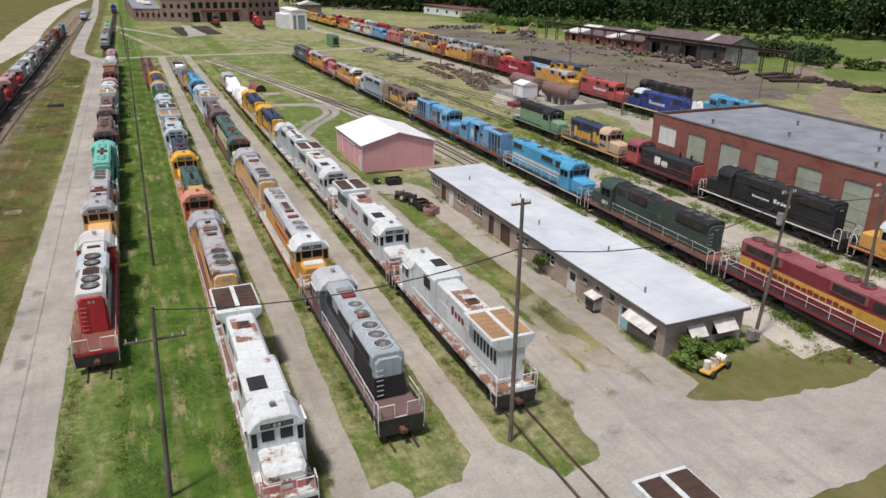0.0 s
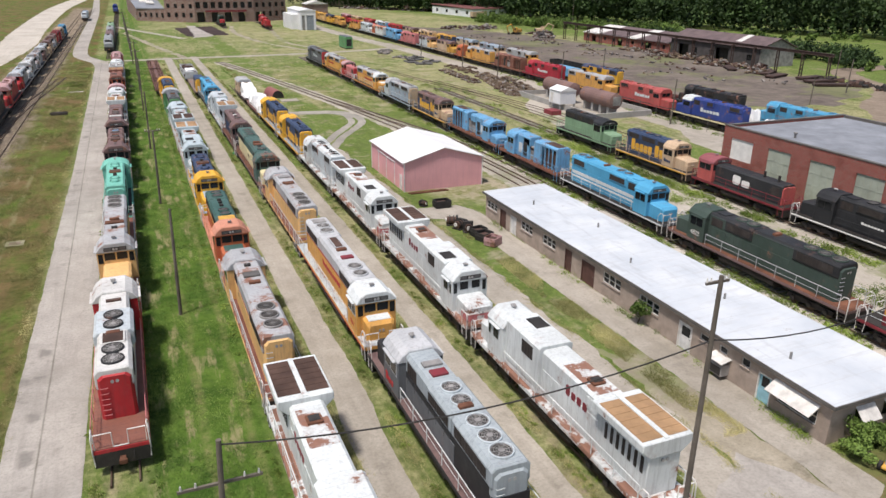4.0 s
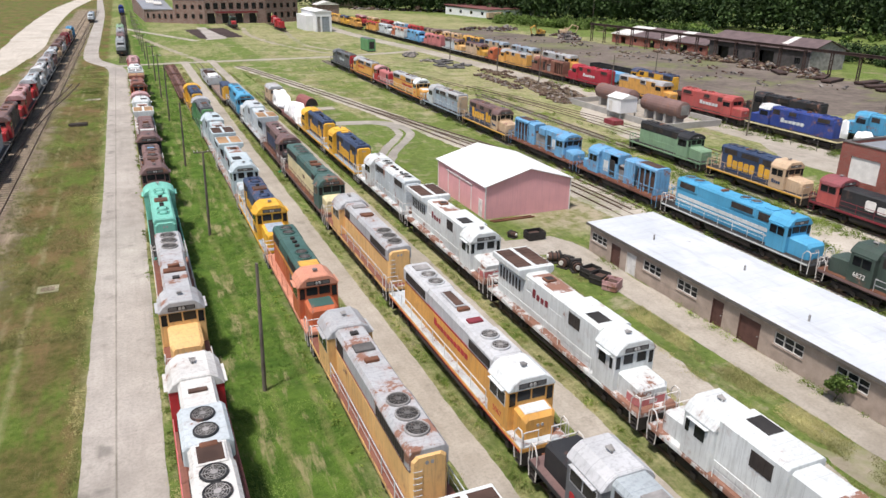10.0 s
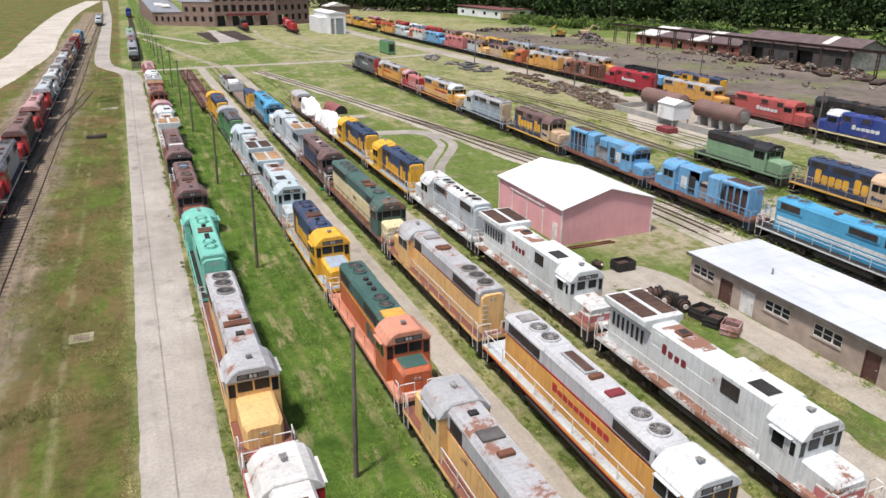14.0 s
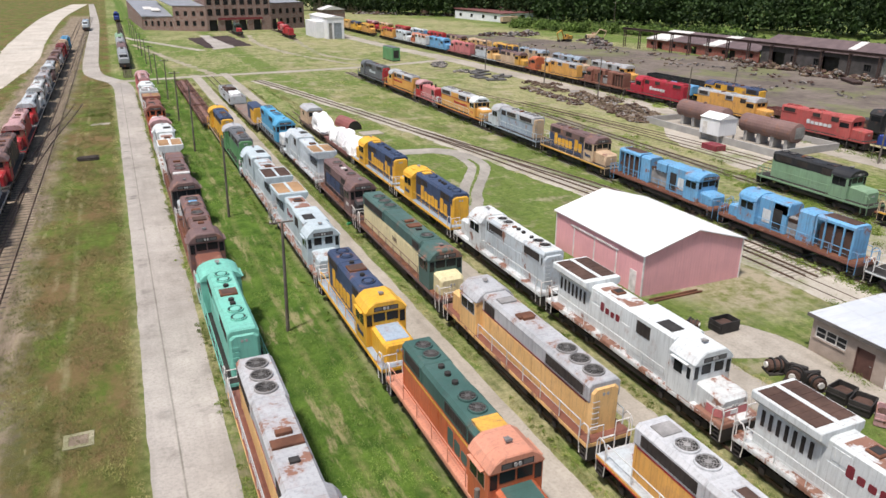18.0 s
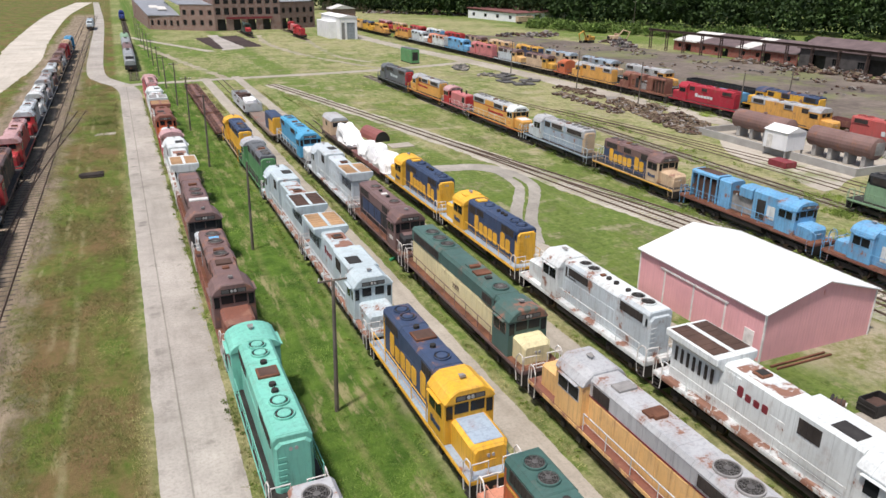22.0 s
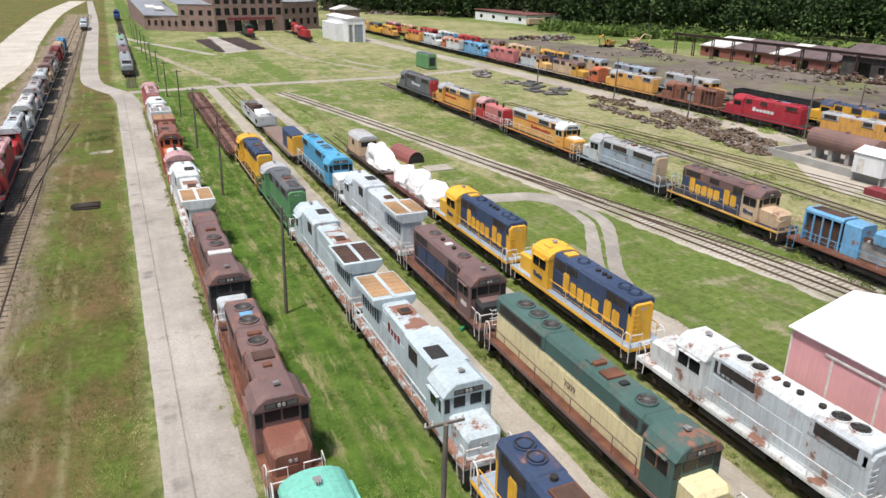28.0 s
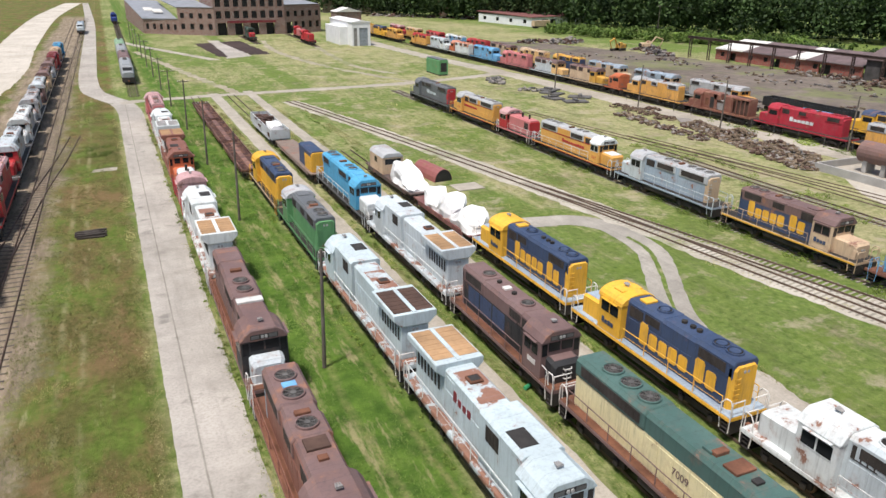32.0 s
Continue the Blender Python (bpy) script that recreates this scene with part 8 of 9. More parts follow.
# ---- scrap and junk ----


def scrap(name, spots, n, mats, label, seed, size=(0.3, 1.1), height=1.2, kind="stuff"):
    """Heaps of broken parts inside an outline of discs (x, y, r)."""
    rng = random.Random(seed)
    for mi, mat in enumerate(mats):
        b = MB()
        for k in range(n // len(mats)):
            cx, cy, r = rng.choice(spots)
            a, d = rng.uniform(0, 6.283), r * math.sqrt(rng.random())
            px, py = cx + d * math.cos(a), cy + d * math.sin(a)
            zc = height * max(0.05, (1 - d / r)) * rng.uniform(0.3, 1.0)
            m = pose(px, py, zc + 0.12, rng.uniform(-25, 25), rng.uniform(-25, 25), rng.uniform(0, 180))
            s = rng.uniform(*size)
            kind_ = rng.random()
            q = MB()
            if kind_ < 0.45:
                q.box(-s, s, -s * 0.35, s * 0.35, -s * 0.25, s * 0.25, 0.03)
            elif kind_ < 0.7:
                q.cyl((0, -s * 0.5, 0), (0, s * 0.5, 0), s * 0.45, 9)
            else:
                q.prism([(-s * 0.6, -0.1), (s * 0.6, -0.1), (s * 0.4, s * 0.45), (-s * 0.5, s * 0.3)], -s * 0.7, s * 0.7)
            o = len(b.v)
            b.v += [tuple(m @ Vector(v)) for v in q.v]
            b.f += [tuple(i + o for i in f) for f in q.f]
        single(name, b, mat, label, "scrap", kind=kind)


PALEJ = plain("pale_junk", (0.22, 0.20, 0.18), 0.8)
BROWNJ = plain("brown_junk", (0.155, 0.115, 0.078), 0.85, 0, 6, 0.4)
scrap("scrap_heap", [(80 + i * 0.9, 165 + 4.2 * i, 2.8) for i in range(8)] + [(86, 176, 3.5), (88, 186, 3), (84, 170, 3.5)], 2400, [RUSTDARK, BROWNJ, BROWNJ, PALEJ, BROWNJ], "heap of rusty broken engine parts", 11, (0.15, 0.6), 1.2)
scrap("scrap_heap", [(86, 203 + 5 * i, 2.2) for i in range(4)] + [(90, 212, 2)], 260, [RUSTDARK, BROWNJ], "scatter of rusty parts in grass", 12, (0.15, 0.5), 0.6)
scrap("scrap_heap", [(78 + i, 258 + 2 * i, 2.5) for i in range(5)] + [(80, 245, 3)], 130, [FAN_MID, PALEJ], "scatter of grey scrap beside the road", 13, (0.3, 0.8), 0.7)
scrap("scrap_heap", [(165 + (i * 7) % 9, 176 + 6 * i, 3.2) for i in range(9)], 700, [RUSTDARK, RUSTDARK, PALEJ, BROWNJ], "rusty scrap heap before the shed", 14, (0.3, 1.1), 2.4)
scrap("scrap_heap", [(166, 300, 5), (172, 312, 4), (158, 352, 7), (166, 356, 5), (148, 358, 6)], 260, [RUSTDARK, DKWOOD, PALEJ], "dark heap of scrap and timber", 15, (0.5, 1.6), 2.0)
scrap("scrap_heap", [(150 + 9 * i, 560 - 9 * i, 6) for i in range(8)], 220, [PALEJ, RUSTDARK], "rubble before the derelict mill", 16, (0.5, 1.6), 1.5)
scrap("scrap_heap", [(172, 130 + 9 * i, 3) for i in range(4)], 120, [RUSTDARK, STEEL], "dark steel plates and beams", 17, (0.6, 1.8), 0.9)
scrap("scrap_heap", [(79.0 + 0.3 * i, 186 + 4.6 * i, 1.9) for i in range(6)], 420, [BROWNJ, RUSTDARK, PALEJ], "low drift of broken rusty parts beside the service road", 18, (0.15, 0.55), 0.8)
scrap("scrap_heap", [(169.5, 245, 2.5), (169.2, 240, 2.5), (171.5, 233.5, 3), (180, 324, 4), (170, 317, 3)], 240, [RUSTDARK, BROWNJ, PALEJ], "rusty scrap piled along the old brick shed", 20, (0.3, 1.0), 1.6)
scrap("yard_litter", [(118 + (i * 37) % 46, 146 + 12.5 * i, 6) for i in range(14)] + [(150 + (i * 5) % 13, 190 + 14 * i, 5) for i in range(8)], 280, [RUSTDARK, BROWNJ, PALEJ, DKWOOD], "scattered scrap lying on the oily ground", 19, (0.2, 0.8), 0.5)
single("pale_sheet", MB().box(-2.4, 2.4, -1.3, 1.3, 0.12, 0.2, 0.02).box(-2.2, 2.2, -1.1, -0.9, 0, 0.12).box(-2.2, 2.2, 0.9, 1.1, 0, 0.12), PALEJ, "pale flat steel sheet lying among the scrap", "steel sheet", m=pose(88.0, 199.6, 0, 0, 0, 60))
for k, (px_, py_) in enumerate(((78.5, 232), (82, 238), (85, 231), (80.5, 226), (84, 243))):
    single("steel_frame", MB().box(-1.6, 1.6, -2.6, 2.6, 0, 0.35, 0.04).box(-1.2, 1.2, -0.4, 0.4, 0.35, 0.75, 0.03), FAN_MID, "grey truck frame lying in the grass", "steel frame", "truck frames on grass", m=pose(px_, py_, 0.02, 0, 0, 25 * k))
for k in range(7):
    b = MB().box(-1.3, 1.3, -4.5, 4.5, 0.3, 0.75, 0.04)
    b.box(-1.1, -0.8, -4.3, 4.3, 0, 0.3).box(0.8, 1.1, -4.3, 4.3, 0, 0.3)
    single("steel_beam", b, RUSTY, "dark rusty flat frame on the scrap ground", "steel frame", "frames by the runway", m=pose(164 + 3.0 * (k % 3), 150 + 6.0 * k, 0.02, 0, 0, 70 + 13 * k))


def gear_case(x, y, turn, size=1.25):
    """A greasy motor with its gear case: lobed body, flanges, stub shaft, feet and a bright bearing cap."""
    e = thing("gear_case", x, y, 0.0, turn, "greasy dark motor with gear case standing on concrete", "machine part", "machine parts by the building")
    q = size
    part("body", MB().cyl((-0.42 * q, 0, 0.42 * q), (0.38 * q, 0, 0.42 * q), 0.34 * q, 14, 0.31 * q), RUSTDARK, e)
    part("flange", MB().cyl((-0.2 * q, 0, 0.42 * q), (-0.12 * q, 0, 0.42 * q), 0.43 * q, 14), FAN_DARK, e)
    part("flange", MB().cyl((0.16 * q, 0, 0.42 * q), (0.24 * q, 0, 0.42 * q), 0.43 * q, 14), FAN_DARK, e)
    part("gear_cover", MB().box(0.38 * q, 0.58 * q, -0.5 * q, 0.42 * q, 0.05 * q, 0.8 * q, 0.06), FAN_DARK, e)
    part("shaft", MB().cyl((0.58 * q, 0, 0.42 * q), (0.85 * q, 0, 0.42 * q), 0.12 * q, 8), RUST, e)
    part("bearing_cap", MB().cyl((-0.52 * q, 0.05, 0.46 * q), (-0.42 * q, 0.05, 0.46 * q), 0.17 * q, 10), CHALK, e)
    part("foot", MB().box(-0.45 * q, 0.35 * q, -0.45 * q, 0.45 * q, 0.0, 0.12 * q, 0.02), STEEL, e)


for k, (px_, py_) in enumerate(((28.7, 85.1), (29.0, 83.6), (29.5, 82.3), (28.3, 92.7))):
    gear_case(px_, py_, 47 * k - 20, 1.3 if k < 3 else 0.9)


def bin_box(x, y, turn, sx=0.75, sy=0.65, h=0.95, mat=None, label="open dark steel bin with parts"):
    """An open bin with ribs round its walls and parts inside."""
    mat = mat or FAN_DARK
    e = thing("scrap_bin", x, y, 0, turn, label, "bin", "steel bins")
    wall = lambda a, b, c, d: MB().box(a, b, c, d, 0.08, h, 0.01)
    for k in (-1, 1):
        part("side", wall(k * sx - 0.04, k * sx + 0.04, -sy, sy), mat, e)
        part("end", wall(-sx + 0.04, sx - 0.04, k * sy - 0.04, k * sy + 0.04), mat, e)
        part("runner", MB().box(k * sx * 0.6 - 0.08, k * sx * 0.6 + 0.08, -sy, sy, 0.0, 0.08), mat, e)
        part("rib", MB().box(k * (sx + 0.07) - 0.03, k * (sx + 0.07) + 0.03, -sy, sy, h * 0.55, h * 0.65), mat, e)
    part("floor", MB().box(-sx + 0.04, sx - 0.04, -sy + 0.04, sy - 0.04, 0.08, 0.14), mat, e)
    part("contents", lumpy(MB(), -sx * 0.8, sx * 0.8, -sy * 0.8, sy * 0.8, 0.14, h * 0.75, 6, 0.12, x + y), RUSTDARK, e)


for k, (px_, py_) in enumerate(((30.2, 91.5), (30.0, 80.7), (30.0, 79.2), (30.2, 77.6))):
    bin_box(px_, py_, 11 * k, 0.95 if k == 0 else 0.75, mat=pt("pinkroof", 0.5) if k == 3 else None, label="open rusty red and white bin with parts" if k == 3 else "open dark steel bin with parts")
for k, (ya, xa) in enumerate(((98.2, 0), (97.8, 0.2))):
    single("rail_length", MB().box(28.3 + xa, 33.6 + xa, ya - 0.07, ya + 0.07, 0.0, 0.18, 0.02), RUST, "rusty rail lying before the pink shed", "rail", "loose rails")
def digger(x, y, turn, mat, label):
    """A tracked digger with a folded boom."""
    e = thing("digger", x, y, 0, turn, label, "digger", "diggers in the scrap yard")
    for s in (-1, 1):
        part("track", MB().prism([(s * 1.15 - 0.3, 0.0), (s * 1.15 + 0.3, 0.0), (s * 1.15 + 0.3, 0.9), (s * 1.15 - 0.3, 0.9)], -2.1, 2.1, 0.25), STEEL, e)
    part("body", MB().box(-1.3, 1.3, -2.2, 1.2, 1.0, 2.4, 0.12), mat, e)
    c = part("cab", MB().box(-1.25, -0.2, 0.2, 1.7, 1.1, 3.1, 0.08), mat, e)
    part("window", MB().box(-1.1, -0.35, 1.68, 1.73, 2.0, 2.9), glass_dark(), c)
    b = part("boom", MB().tube([(0.4, 1.0, 1.6), (0.4, 3.4, 4.6), (0.4, 6.2, 3.6)], 0.28, 6), mat, e)
    part("stick", MB().tube([(0.4, 6.2, 3.6), (0.4, 5.0, 0.9)], 0.2, 6), mat, b)
    part("bucket", MB().prism([(-0.2, 0.2), (1.0, 0.2), (1.0, 1.1), (-0.2, 1.1)], 4.3, 5.2, 0.15), STEEL, b)
    part("counterweight", MB().box(-1.25, 1.25, -2.7, -2.2, 1.0, 2.2, 0.15), STEEL, e)


digger(175.0, 319.0, 250, pt("tan", 0.4), "faded tan digger by the scrap heaps")
digger(162.0, 318.0, 110, pt("gold", 0.4), "rusty yellow digger by the scrap heaps")
tr_ = thing("box_trailer", 196.0, 430.0, 0, 12, "faded tan box trailer beside the low workshop", "trailer")
part("body", MB().box(-5.5, 5.5, -1.25, 1.25, 1.1, 3.8, 0.05), pt("tan", 0.3), tr_)
part("chassis", MB().box(-5.3, 5.3, -0.9, 0.9, 0.7, 1.1), STEEL, tr_)
for wx in (-4.3, -3.1, 4.2):
    part("wheel", MB().cyl((wx, -1.2, 0.5), (wx, 1.2, 0.5), 0.5, 12), FAN_DARK, tr_)
# yellow machine with white tank in the weeds
ym_ = thing("yellow_machine", 36.0, 36.0, 0, 20, "small yellow machine with white tank and seat among weeds", "machine")
YEL = pt("gold", 0.2)
part("frame", MB().box(-1.5, 1.5, -0.42, 0.42, 0.3, 0.5, 0.05), YEL, ym_)
part("side_box", MB().rings([[(0.5, -0.3, 0.5), (0.9, -0.3, 0.5), (0.9, 0.3, 0.5), (0.5, 0.3, 0.5)], [(0.55, -0.25, 0.72), (0.85, -0.25, 0.72), (0.85, 0.25, 0.72), (0.55, 0.25, 0.72)]]), YEL, ym_)
part("tank", MB().cyl((0.95, -0.38, 0.78), (0.95, 0.38, 0.78), 0.28, 14), BOARD, ym_)
part("seat", MB().rings([[(-0.3, -0.25, 0.5), (0.2, -0.25, 0.5), (0.2, 0.25, 0.5), (-0.3, 0.25, 0.5)], [(-0.32, -0.25, 0.75), (0.2, -0.25, 0.7), (0.2, 0.25, 0.7), (-0.32, 0.25, 0.75)], [(-0.45, -0.22, 1.2), (-0.3, -0.22, 1.18), (-0.3, 0.22, 1.18), (-0.45, 0.22, 1.2)]]), BOARD, ym_)
part("drum", MB().cyl((-1.0, 0.1, 0.5), (-1.0, 0.1, 1.15), 0.26, 12), CHALK, ym_)
part("handle", MB().tube([(0.3, -0.2, 0.5), (0.42, -0.2, 1.05), (0.42, 0.2, 1.05), (0.3, 0.2, 0.5)], 0.03, 5), STEEL, ym_)
for wx, sy in ((-1.1, -0.55), (-1.1, 0.55), (1.1, -0.55), (1.1, 0.55)):
    part("wheel", lambda: MB().cyl((0, -0.1, 0.3), (0, 0.1, 0.3), 0.3, 12), FAN_DARK, ym_, at=(wx, sy, 0), key="small_wheel")
meter = thing("meter_box", 42.0, 38.3, 0, 0, "grey utility boxes at the foot of a pole", "meter box")
part("box", MB().box(-0.5, -0.05, -0.3, 0.3, 0.3, 1.2, 0.03), FAN_GREY, meter)
part("box", MB().box(0.05, 0.45, -0.25, 0.25, 0.3, 1.0, 0.03), FAN_GREY, meter)
part("stand", MB().box(-0.4, 0.4, -0.1, 0.1, 0.0, 0.3), STEEL, meter)
single("hydrant", MB().cyl((46.3, 33.0, 0), (46.3, 33.0, 0.7), 0.13, 10, 0.1).cyl((46.1, 33.0, 0.5), (46.5, 33.0, 0.5), 0.06, 8), RUST, "small rusty red hydrant in the grass", "hydrant")
# plates and ties in the western grass
mh_ = thing("manhole", 0, 0, 0, 0, "square worn concrete manhole overgrown with earth", "manhole")
part("frame", MB().box(-16.9, -16.6, 95.0, 96.6, 0.0, 0.06).box(-15.5, -15.2, 95.0, 96.6, 0.0, 0.06).box(-16.6, -15.5, 95.0, 95.3, 0.0, 0.06).box(-16.6, -15.5, 96.3, 96.6, 0.0, 0.06), MOTTLE, mh_)
part("cover", MB().box(-16.6, -15.5, 95.3, 96.3, 0.0, 0.04), DIRT, mh_)
DARKTIE = plain("creosote_tie", (0.052, 0.043, 0.037), 0.9, 0, 4, 0.4, 0.5)
for k in range(11):
    row_, lay = k % 6, k // 6
    single("old_tie", MB().box(-1.35, 1.35, -0.13, 0.13, 0, 0.2, 0.02), DARKTIE, "dark old wooden tie stacked in the grass", "railway tie", "old ties in grass", m=pose(-16.7 + 0.25 * math.sin(2.1 * k), 171.6 + 0.36 * row_ + 0.2 * lay, 0.2 * lay, 0, 0, 7 * math.sin(3.3 * k) - 4))
sheet("bare_patch", [(-16.8, 200.6), (-13.5, 200.6), (-13.5, 202.4), (-16.5, 202.2)], 0.012, CONC_OLD, "bare pale concrete strip across the verge", 0.3, cat="slab")

single("paint_can", MB().cyl((10.26, 127.71, 0.16), (10.76, 127.96, 0.16), 0.15, 10).cyl((10.76, 127.96, 0.16), (10.80, 127.98, 0.16), 0.165, 10), plain("can_green", (0.05, 0.30, 0.13), 0.45, 0, 6), "bright green can lying beside the brown engine", "can")

# ---- plants ----


def leaf_mat(name, a, b):
    m = Nodes(name)
    c = m.mix(m.island, a, b)
    crown = m.noise(0.11, 3, 0.6)
    c = m.mix(m.ramp(crown, 0.5, 0.68, 0.0, 0.75), c, tuple(v * 1.7 for v in b))
    c = m.mix(m.ramp(crown, 0.48, 0.36, 0.0, 0.6), c, tuple(v * 0.6 for v in a))
    m.bsdf.inputs["Subsurface Weight"].default_value = 0.0
    return m.done(c, 0.7, 0, 0.2)


LEAF = leaf_mat("tree_leaves", (0.014, 0.03, 0.010), (0.045, 0.078, 0.024))
LEAFB = leaf_mat("bush_leaves", (0.05, 0.09, 0.018), (0.12, 0.18, 0.04))
WEED = leaf_mat("weed_leaves", (0.075, 0.125, 0.02), (0.20, 0.26, 0.055))
GRASSB = leaf_mat("grass_blades", (0.06, 0.125, 0.018), (0.19, 0.26, 0.065))
ROUGHB = leaf_mat("rough_blades", (0.085, 0.105, 0.028), (0.23, 0.22, 0.085))
DRYB = leaf_mat("dry_blades", (0.13, 0.15, 0.04), (0.38, 0.34, 0.16))
BARK = plain("bark", (0.09, 0.07, 0.055), 0.9, 0, 4, 0.4)


def quads_mesh(name, centers, sizes, mat, seed, flat=0.5):
    """Many small leaves: one bent quad for each centre."""
    r = np.random.default_rng(seed)
    n = len(centers)
    c = np.asarray(centers, float)
    s = np.asarray(sizes, float)[:, None]
    u = r.normal(size=(n, 3))
    u /= np.linalg.norm(u, axis=1)[:, None]
    w = r.normal(size=(n, 3))
    w -= (w * u).sum(1)[:, None] * u
    w /= np.linalg.norm(w, axis=1)[:, None]
    v = np.stack([c - u * s - w * s * flat, c + u * s * 0.7 - w * s * flat * 0.8, c + u * s + w * s * flat, c - u * s * 0.6 + w * s * flat], 1).reshape(-1, 3)
    f = np.arange(4 * n).reshape(n, 4)
    me = bpy.data.meshes.new(name)
    me.from_pydata(v.tolist(), [], f.tolist())
    me.materials.append(mat)
    me.update()
    return me


def crown_points(r, n, cx, cy, cz, rx, rz, lobes=7):
    """Leaf places on uneven lobes round a centre."""
    out = []
    lob = [(cx + r.normal() * rx * 0.45, cy + r.normal() * rx * 0.45, cz + r.uniform(-0.5, 0.6) * rz, rx * r.uniform(0.35, 0.62)) for _ in range(lobes)]
    for k in range(n):
        lx, ly, lz, lr = lob[k % lobes]
        d = r.normal(size=3)
        d /= np.linalg.norm(d)
        q = lr * r.uniform(0.65, 1.05)
        out.append((lx + d[0] * q, ly + d[1] * q, max(0.2, lz + d[2] * q * rz / rx)))
    return out


def tree(x, y, h, w, seed, mat=None, leaves=900, label="leafy dark green deciduous tree", group="trees", low=0.0, leaf=1.0):
    r = np.random.default_rng(seed)
    e = thing("tree", x, y, 0, 0, label, "tree", group)
    t = MB().cyl((0, 0, 0), (r.normal() * 0.2, r.normal() * 0.2, h * 0.6), 0.035 * h * 0.6, 8, 0.012 * h)
    for k in range(5):
        a = r.uniform(0, 6.28)
        z0 = h * r.uniform(0.25, 0.5)
        t.cyl((0, 0, z0), (w * 0.5 * math.cos(a), w * 0.5 * math.sin(a), z0 + h * 0.25), 0.012 * h, 6, 0.004 * h)
    part("trunk", t, BARK, e)
    pts = crown_points(r, leaves, 0, 0, h * (0.6 - low), w, h * (0.36 + low * 0.5), 9)
    ob = new("crown", quads_mesh("crown", pts, r.uniform(0.25, 0.5, len(pts)) * (0.5 + h / 22) * leaf, mat or LEAF, seed))
    ob.parent = e
    return e


# the wood on the rise to the east: one mass of foliage
r = np.random.default_rng(3)
edge = [(150, 640), (205, 545), (244, 478), (276, 398), (302, 332), (340, 257), (385, 160), (430, 40)]
pts, sizes = [], []
for (ax, ay), (bx, by) in zip(edge[:-1], edge[1:]):
    n = int(math.hypot(bx - ax, by - ay) / 5.5)
    for k in range(n):
        for row in range(5):
            t = (k + r.uniform(-0.4, 0.4)) / n
            dx, dy = (by - ay), -(bx - ax)
            dd = math.hypot(dx, dy)
            off = -row * 8 - 2 + r.uniform(-3, 3)
            cx, cy = ax + (bx - ax) * t - dx / dd * off, ay + (by - ay) * t - dy / dd * off
            hgt = r.uniform(5, 11) if row == 0 else r.uniform(17, 26) + row * 1.5
            w_ = r.uniform(3.0, 4.5) if row == 0 else r.uniform(4.5, 6.5)
            pp = crown_points(r, 150 if row == 0 else 230, cx, cy, hgt * 0.48, w_, hgt * 0.5, 9)
            pts += pp
            sizes += list(r.uniform(0.5, 1.15, len(pp)))
ob = new("wood", quads_mesh("wood", pts, sizes, LEAF, 4))
tagged(ob, "dense dark green deciduous wood behind the yard", "wood", kind="stuff")
tk = MB()
for k in range(120):
    i = int(r.integers(0, len(edge) - 1))
    t = r.random()
    cx, cy = edge[i][0] + (edge[i + 1][0] - edge[i][0]) * t + r.uniform(2, 20), edge[i][1] + (edge[i + 1][1] - edge[i][1]) * t + r.uniform(2, 12)
    tk.cyl((cx, cy, 0), (cx, cy, 12), 0.28, 6, 0.15)
tagged(new("wood_trunks", tk.mesh("wood_trunks", BARK)), "brown trunks inside the wood", "wood", kind="stuff")
# free-standing trees and bushes in front of it
for k, (tx, ty, hh, ww) in enumerate(((246, 398, 17, 6.5), (252, 384, 16, 6), (262, 372, 18, 7), (232, 430, 13, 5.5), (278, 352, 14, 6), (300, 330, 12, 5), (226, 448, 12, 5))):
    tree(tx, ty, hh, ww, 40 + k, leaves=1500, low=0.12)
def thicket(name, line, width, h, step, mat, seed, label):
    """A scrub belt along a line: many overlapping bushes of leaves."""
    q = np.random.default_rng(seed)
    pts, sz = [], []
    for (ax, ay), (bx, by) in zip(line[:-1], line[1:]):
        for k in range(max(1, int(math.hypot(bx - ax, by - ay) / step))):
            t = q.random()
            cx, cy = ax + (bx - ax) * t + q.normal() * width * 0.35, ay + (by - ay) * t + q.normal() * width * 0.35
            hh = h * q.uniform(0.5, 1.15)
            pp = crown_points(q, 170, cx, cy, hh * 0.45, hh * q.uniform(0.45, 0.7), hh * 0.5, 6)
            pts += pp
            sz += list(q.uniform(0.22, 0.55, len(pp)))
    return tagged(new(name, quads_mesh(name, pts, sz, mat, seed)), label, "bushes", kind="stuff")


thicket("scrub_belt", [(184, 404), (192, 380), (204, 346), (222, 322), (240, 306)], 9, 5.5, 0.9, LEAFB, 61, "green scrub belt before the wood")
thicket("shed_hedge", [(196, 292), (202, 250), (210, 214), (214, 188), (204, 172)], 8, 6.5, 0.8, LEAF, 62, "dark hedge behind the scrap-yard sheds")
thicket("shrub_patch", [(203, 170), (214, 160), (236, 158)], 5, 4.5, 1.6, LEAFB, 63, "loose green shrubs by the dirt lane")
thicket("meadow_shrubs", [(232, 300), (262, 282), (290, 240)], 10, 3.5, 3.0, LEAFB, 64, "low shrubs in the meadow before the wood")
for k, (tx, ty, hh, ww) in enumerate(((35.2, 38.0, 2.3, 0.9), (34.6, 37.2, 1.2, 0.8), (36.6, 38.2, 1.1, 0.9), (33.2, 56.9, 2.2, 0.9), (38.0, 37.9, 1.0, 0.8), (39.5, 38.2, 0.9, 0.8))):
    tree(tx, ty, hh, ww, 100 + k, LEAFB, 1100, "leafy green shrub against the grey building", "shrubs by the building", leaf=0.42)


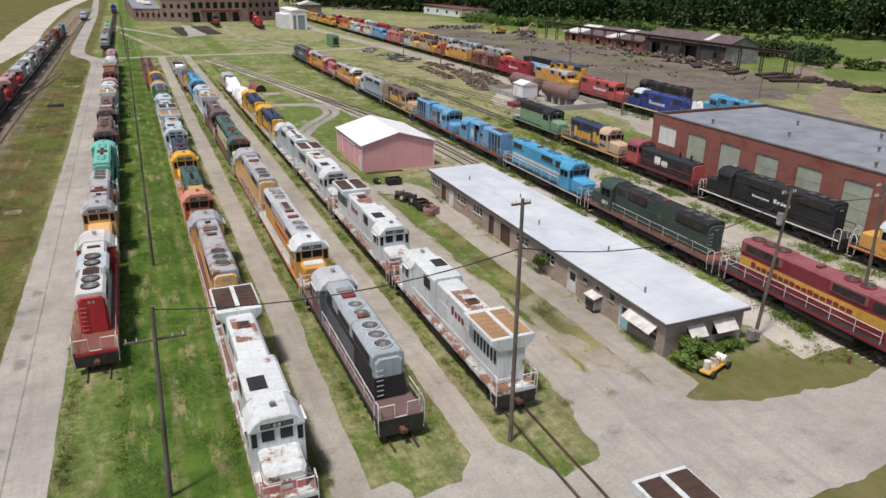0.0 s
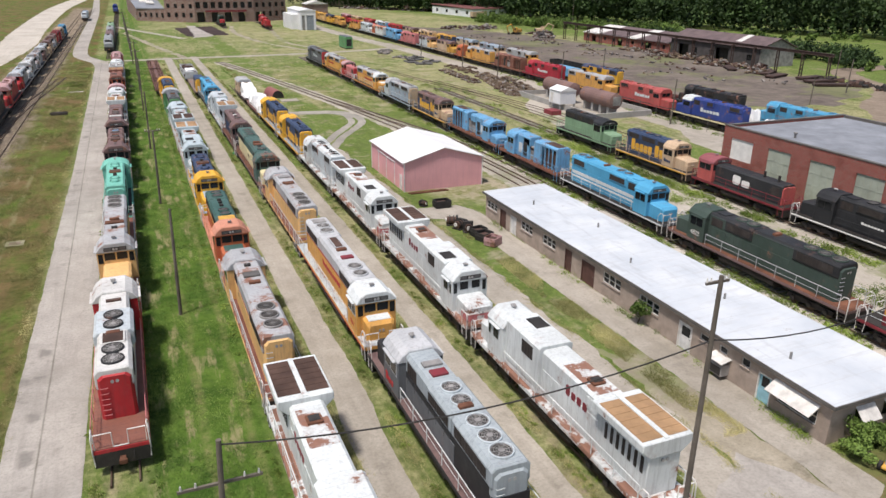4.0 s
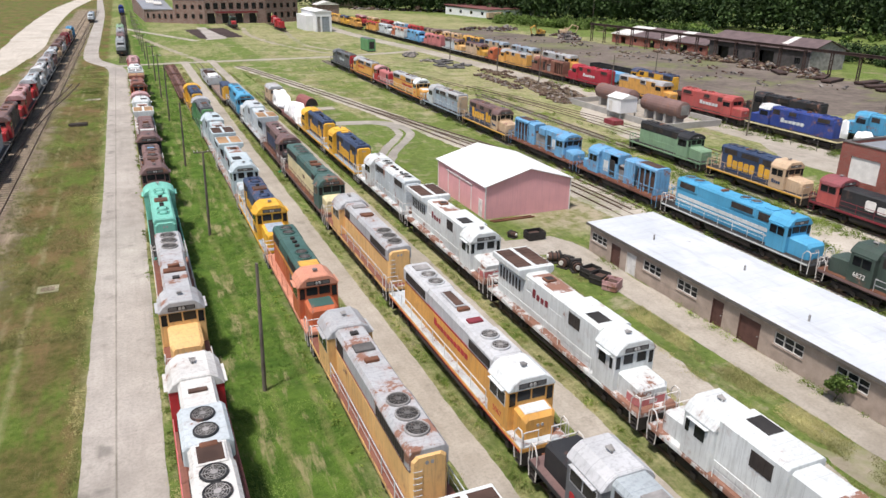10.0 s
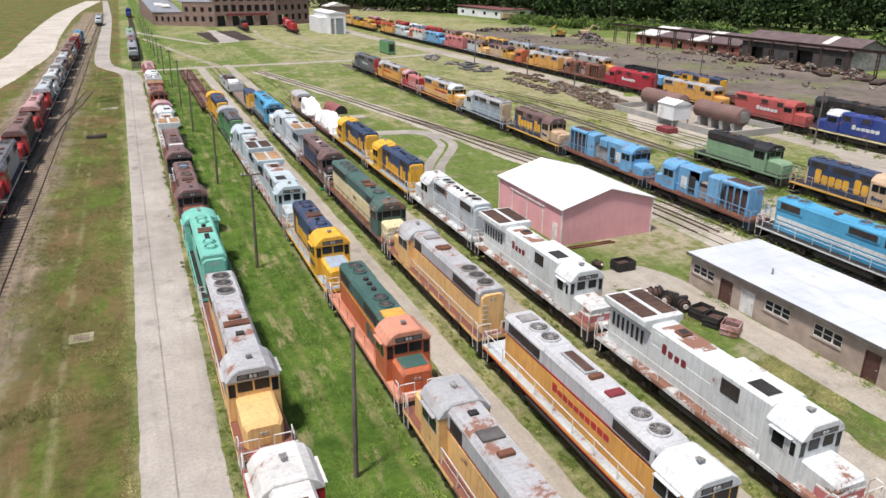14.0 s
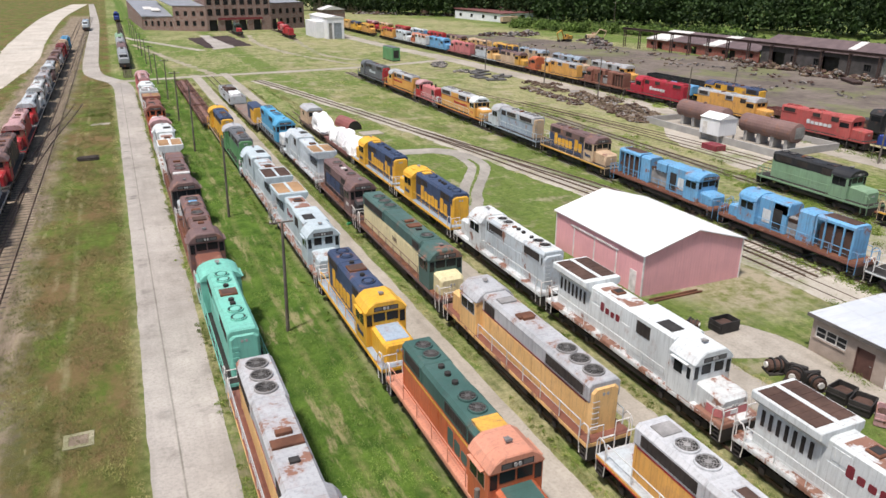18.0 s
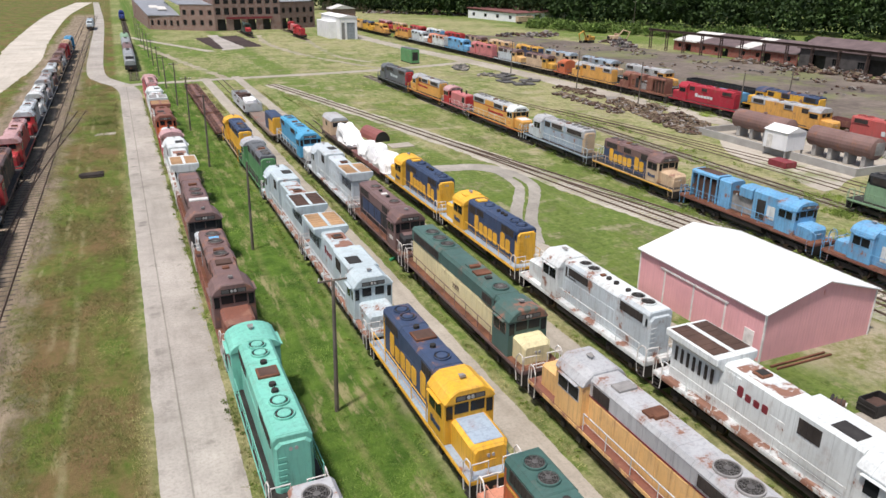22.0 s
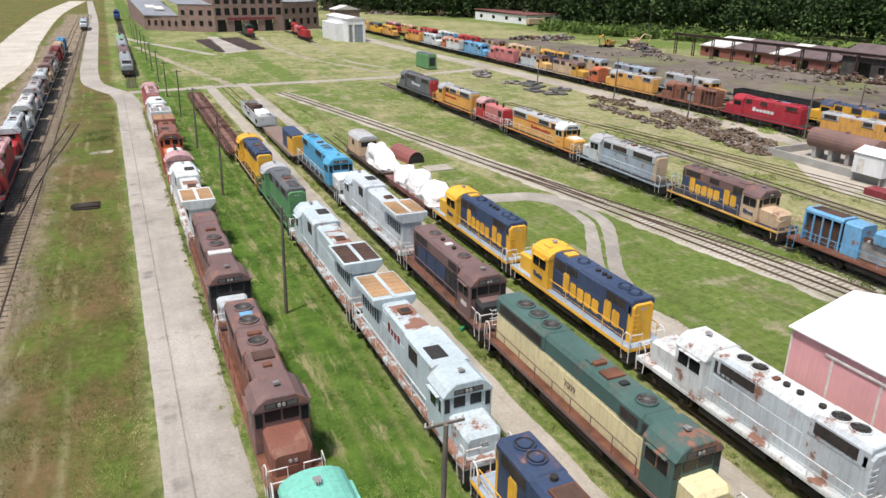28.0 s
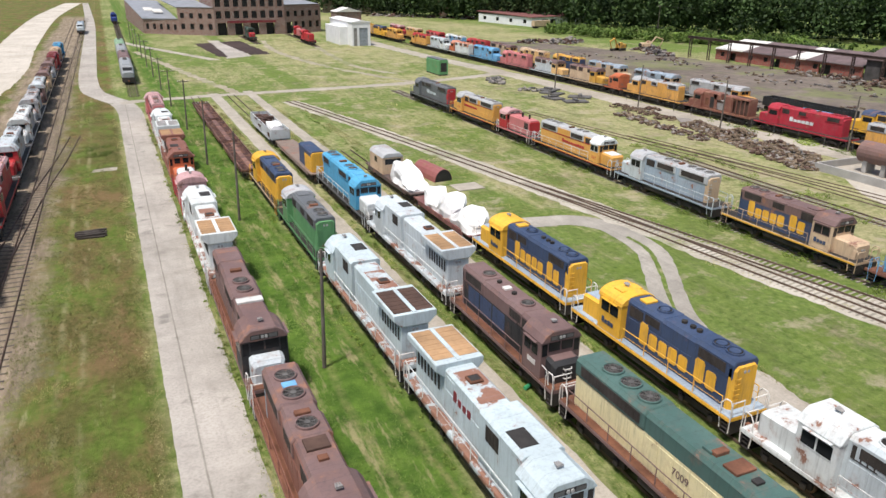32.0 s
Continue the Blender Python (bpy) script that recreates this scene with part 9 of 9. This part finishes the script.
def tufts(name, spots, h, spread, mat, seed, label, blades=6, width=0.016):
    """Upright blades in clumps; spots: array of x, y."""
    r = np.random.default_rng(seed)
    p = np.repeat(np.asarray(spots, float), blades, axis=0)
    n = len(p)
    base = np.c_[p + r.normal(size=(n, 2)) * spread, np.zeros(n)]
    lean = np.c_[r.normal(size=(n, 2)) * h * 0.5, r.uniform(0.4, 1.0, n) * h]
    side = r.normal(size=(n, 2))
    side /= np.linalg.norm(side, axis=1)[:, None]
    side = np.c_[side, np.zeros(n)] * width
    v = np.stack([base - side, base + side, base + lean], 1).reshape(-1, 3)
    f = np.arange(3 * n).reshape(n, 3)
    me = bpy.data.meshes.new(name)
    me.from_pydata(v.tolist(), [], f.tolist())
    me.materials.append(mat)
    me.update()
    return tagged(new(name, me), label, "grass", kind="stuff")


r = np.random.default_rng(9)


def scatter(n, x0, x1, y0, y1, clump=0.25, thr=0.0):
    """Places in uneven drifts, thinning out with distance along y."""
    out = []
    while len(out) < n:
        px, py = r.uniform(x0, x1), y0 + (y1 - y0) * r.random() ** 1.4
        if noise.noise(Vector((px * clump, py * clump, 3.3))) > thr - r.uniform(0, 0.3):
            out.append((px, py))
    return out


def weed_bed(name, spots, size, mat, seed, label, leaf=(0.025, 0.055)):
    """Leafy weeds: a small heap of leaves at each place."""
    q = np.random.default_rng(seed)
    pts, sz = [], []
    for px, py in spots:
        s = size * q.uniform(0.4, 1.2)
        for _ in range(int(30 + 70 * s)):
            d = q.normal(size=2) * s * 0.5
            pts.append((px + d[0], py + d[1], abs(q.normal()) * s * 0.45 * math.exp(-d @ d / (s * s)) + 0.03))
            sz.append(q.uniform(*leaf))
    return tagged(new(name, quads_mesh(name, pts, sz, mat, seed)), label, "weeds", kind="stuff")


lush_ = scatter(16000, -4.3, 2.3, 36, 255, 0.3, 0.0)
tufts("grass_tufts", lush_, 0.16, 0.10, GRASSB, 21, "longer green grass in the strip between two rows")
west_ = scatter(14000, -22, -13, 85, 260, 0.25, 0.0)
tufts("west_tufts", west_, 0.17, 0.14, ROUGHB, 29, "rough brownish-green grass of the western verge")
verge_ = scatter(6000, 6.0, 6.7, 34, 250) + scatter(6000, 13.9, 15.0, 36, 250) + scatter(5000, 22.0, 23.6, 40, 240)
verge_ += scatter(5000, 28.5, 30.4, 42, 86) + scatter(5000, 26.5, 43, 128, 240, 0.2, 0.1)
verge_ = [p for p in verge_ if not (24 < p[0] < 38.5 and 124 < p[1] < 161)]
tufts("verge_tufts", verge_, 0.17, 0.12, DRYB, 25, "rough yellow-green grass of the verges")
fringe = []
for xa in (-12.9, -7.4, 6.6, 9.9, 14.9, 18.0, 23.5, 27.1):
    fringe += [(xa + r.normal() * 0.22, py) for _, py in scatter(2600, 0, 1, 36, 240, 0.35, 0.0)]
fringe = [p for p in fringe if not (p[0] > 23 and p[1] > 124) and not (p[0] < -7.6 and p[1] > 240)]
tufts("fringe_grass", fringe, 0.16, 0.12, DRYB, 22, "ragged grass along the paving edges", 7)
edges = []
for xa in (-7.5, -4.3, 2.2, 5.7, 10.0, 13.4, 18.1, 21.5):
    edges += [(xa + r.normal() * 0.2, py) for _, py in scatter(260, 0, 1, 36, 235, 0.35, 0.1)]
weed_bed("edge_weeds", edges, 0.26, WEED, 27, "weeds along the rails and paving edges")
rank = scatter(600, 52.0, 63.5, 22, 125, 0.22, 0.2) + scatter(380, 51.2, 53.0, 30, 130, 0.3, 0.1) + scatter(420, 62.2, 64.2, 25, 130, 0.3, 0.1) + scatter(220, 47.0, 47.9, 38, 130, 0.3, 0.1) + scatter(160, 41.9, 43.2, 50, 92, 0.3, 0.1)
weed_bed("rank_weeds", rank, 0.75, WEED, 23, "rank leafy weeds on the gravel between the tracks", (0.04, 0.085))
weed_bed("verge_weeds", scatter(40, -17.5, -14.0, 210, 217), 0.6, WEED, 28, "low green weeds in the verge")
by_wall = [(33.3 + r.normal() * 0.15, py) for _, py in scatter(70, 0, 1, 40, 86)] + [(px, 38.4 + r.normal() * 0.3) for px, _ in scatter(60, 34, 42, 0, 1)] + scatter(120, 42.5, 60, 33.2, 37.5, 0.3, 0.1)
weed_bed("wall_weeds", by_wall, 0.55, WEED, 24, "leafy weeds at the foot of the grey building")
far_w = scatter(260, 47, 52, 135, 240, 0.2, 0.1) + scatter(200, 63, 70, 100, 200, 0.2, 0.1) + scatter(160, 92, 95, 100, 200)
weed_bed("track_weeds", far_w, 0.8, WEED, 26, "rank weeds along the eastern tracks", (0.04, 0.09))
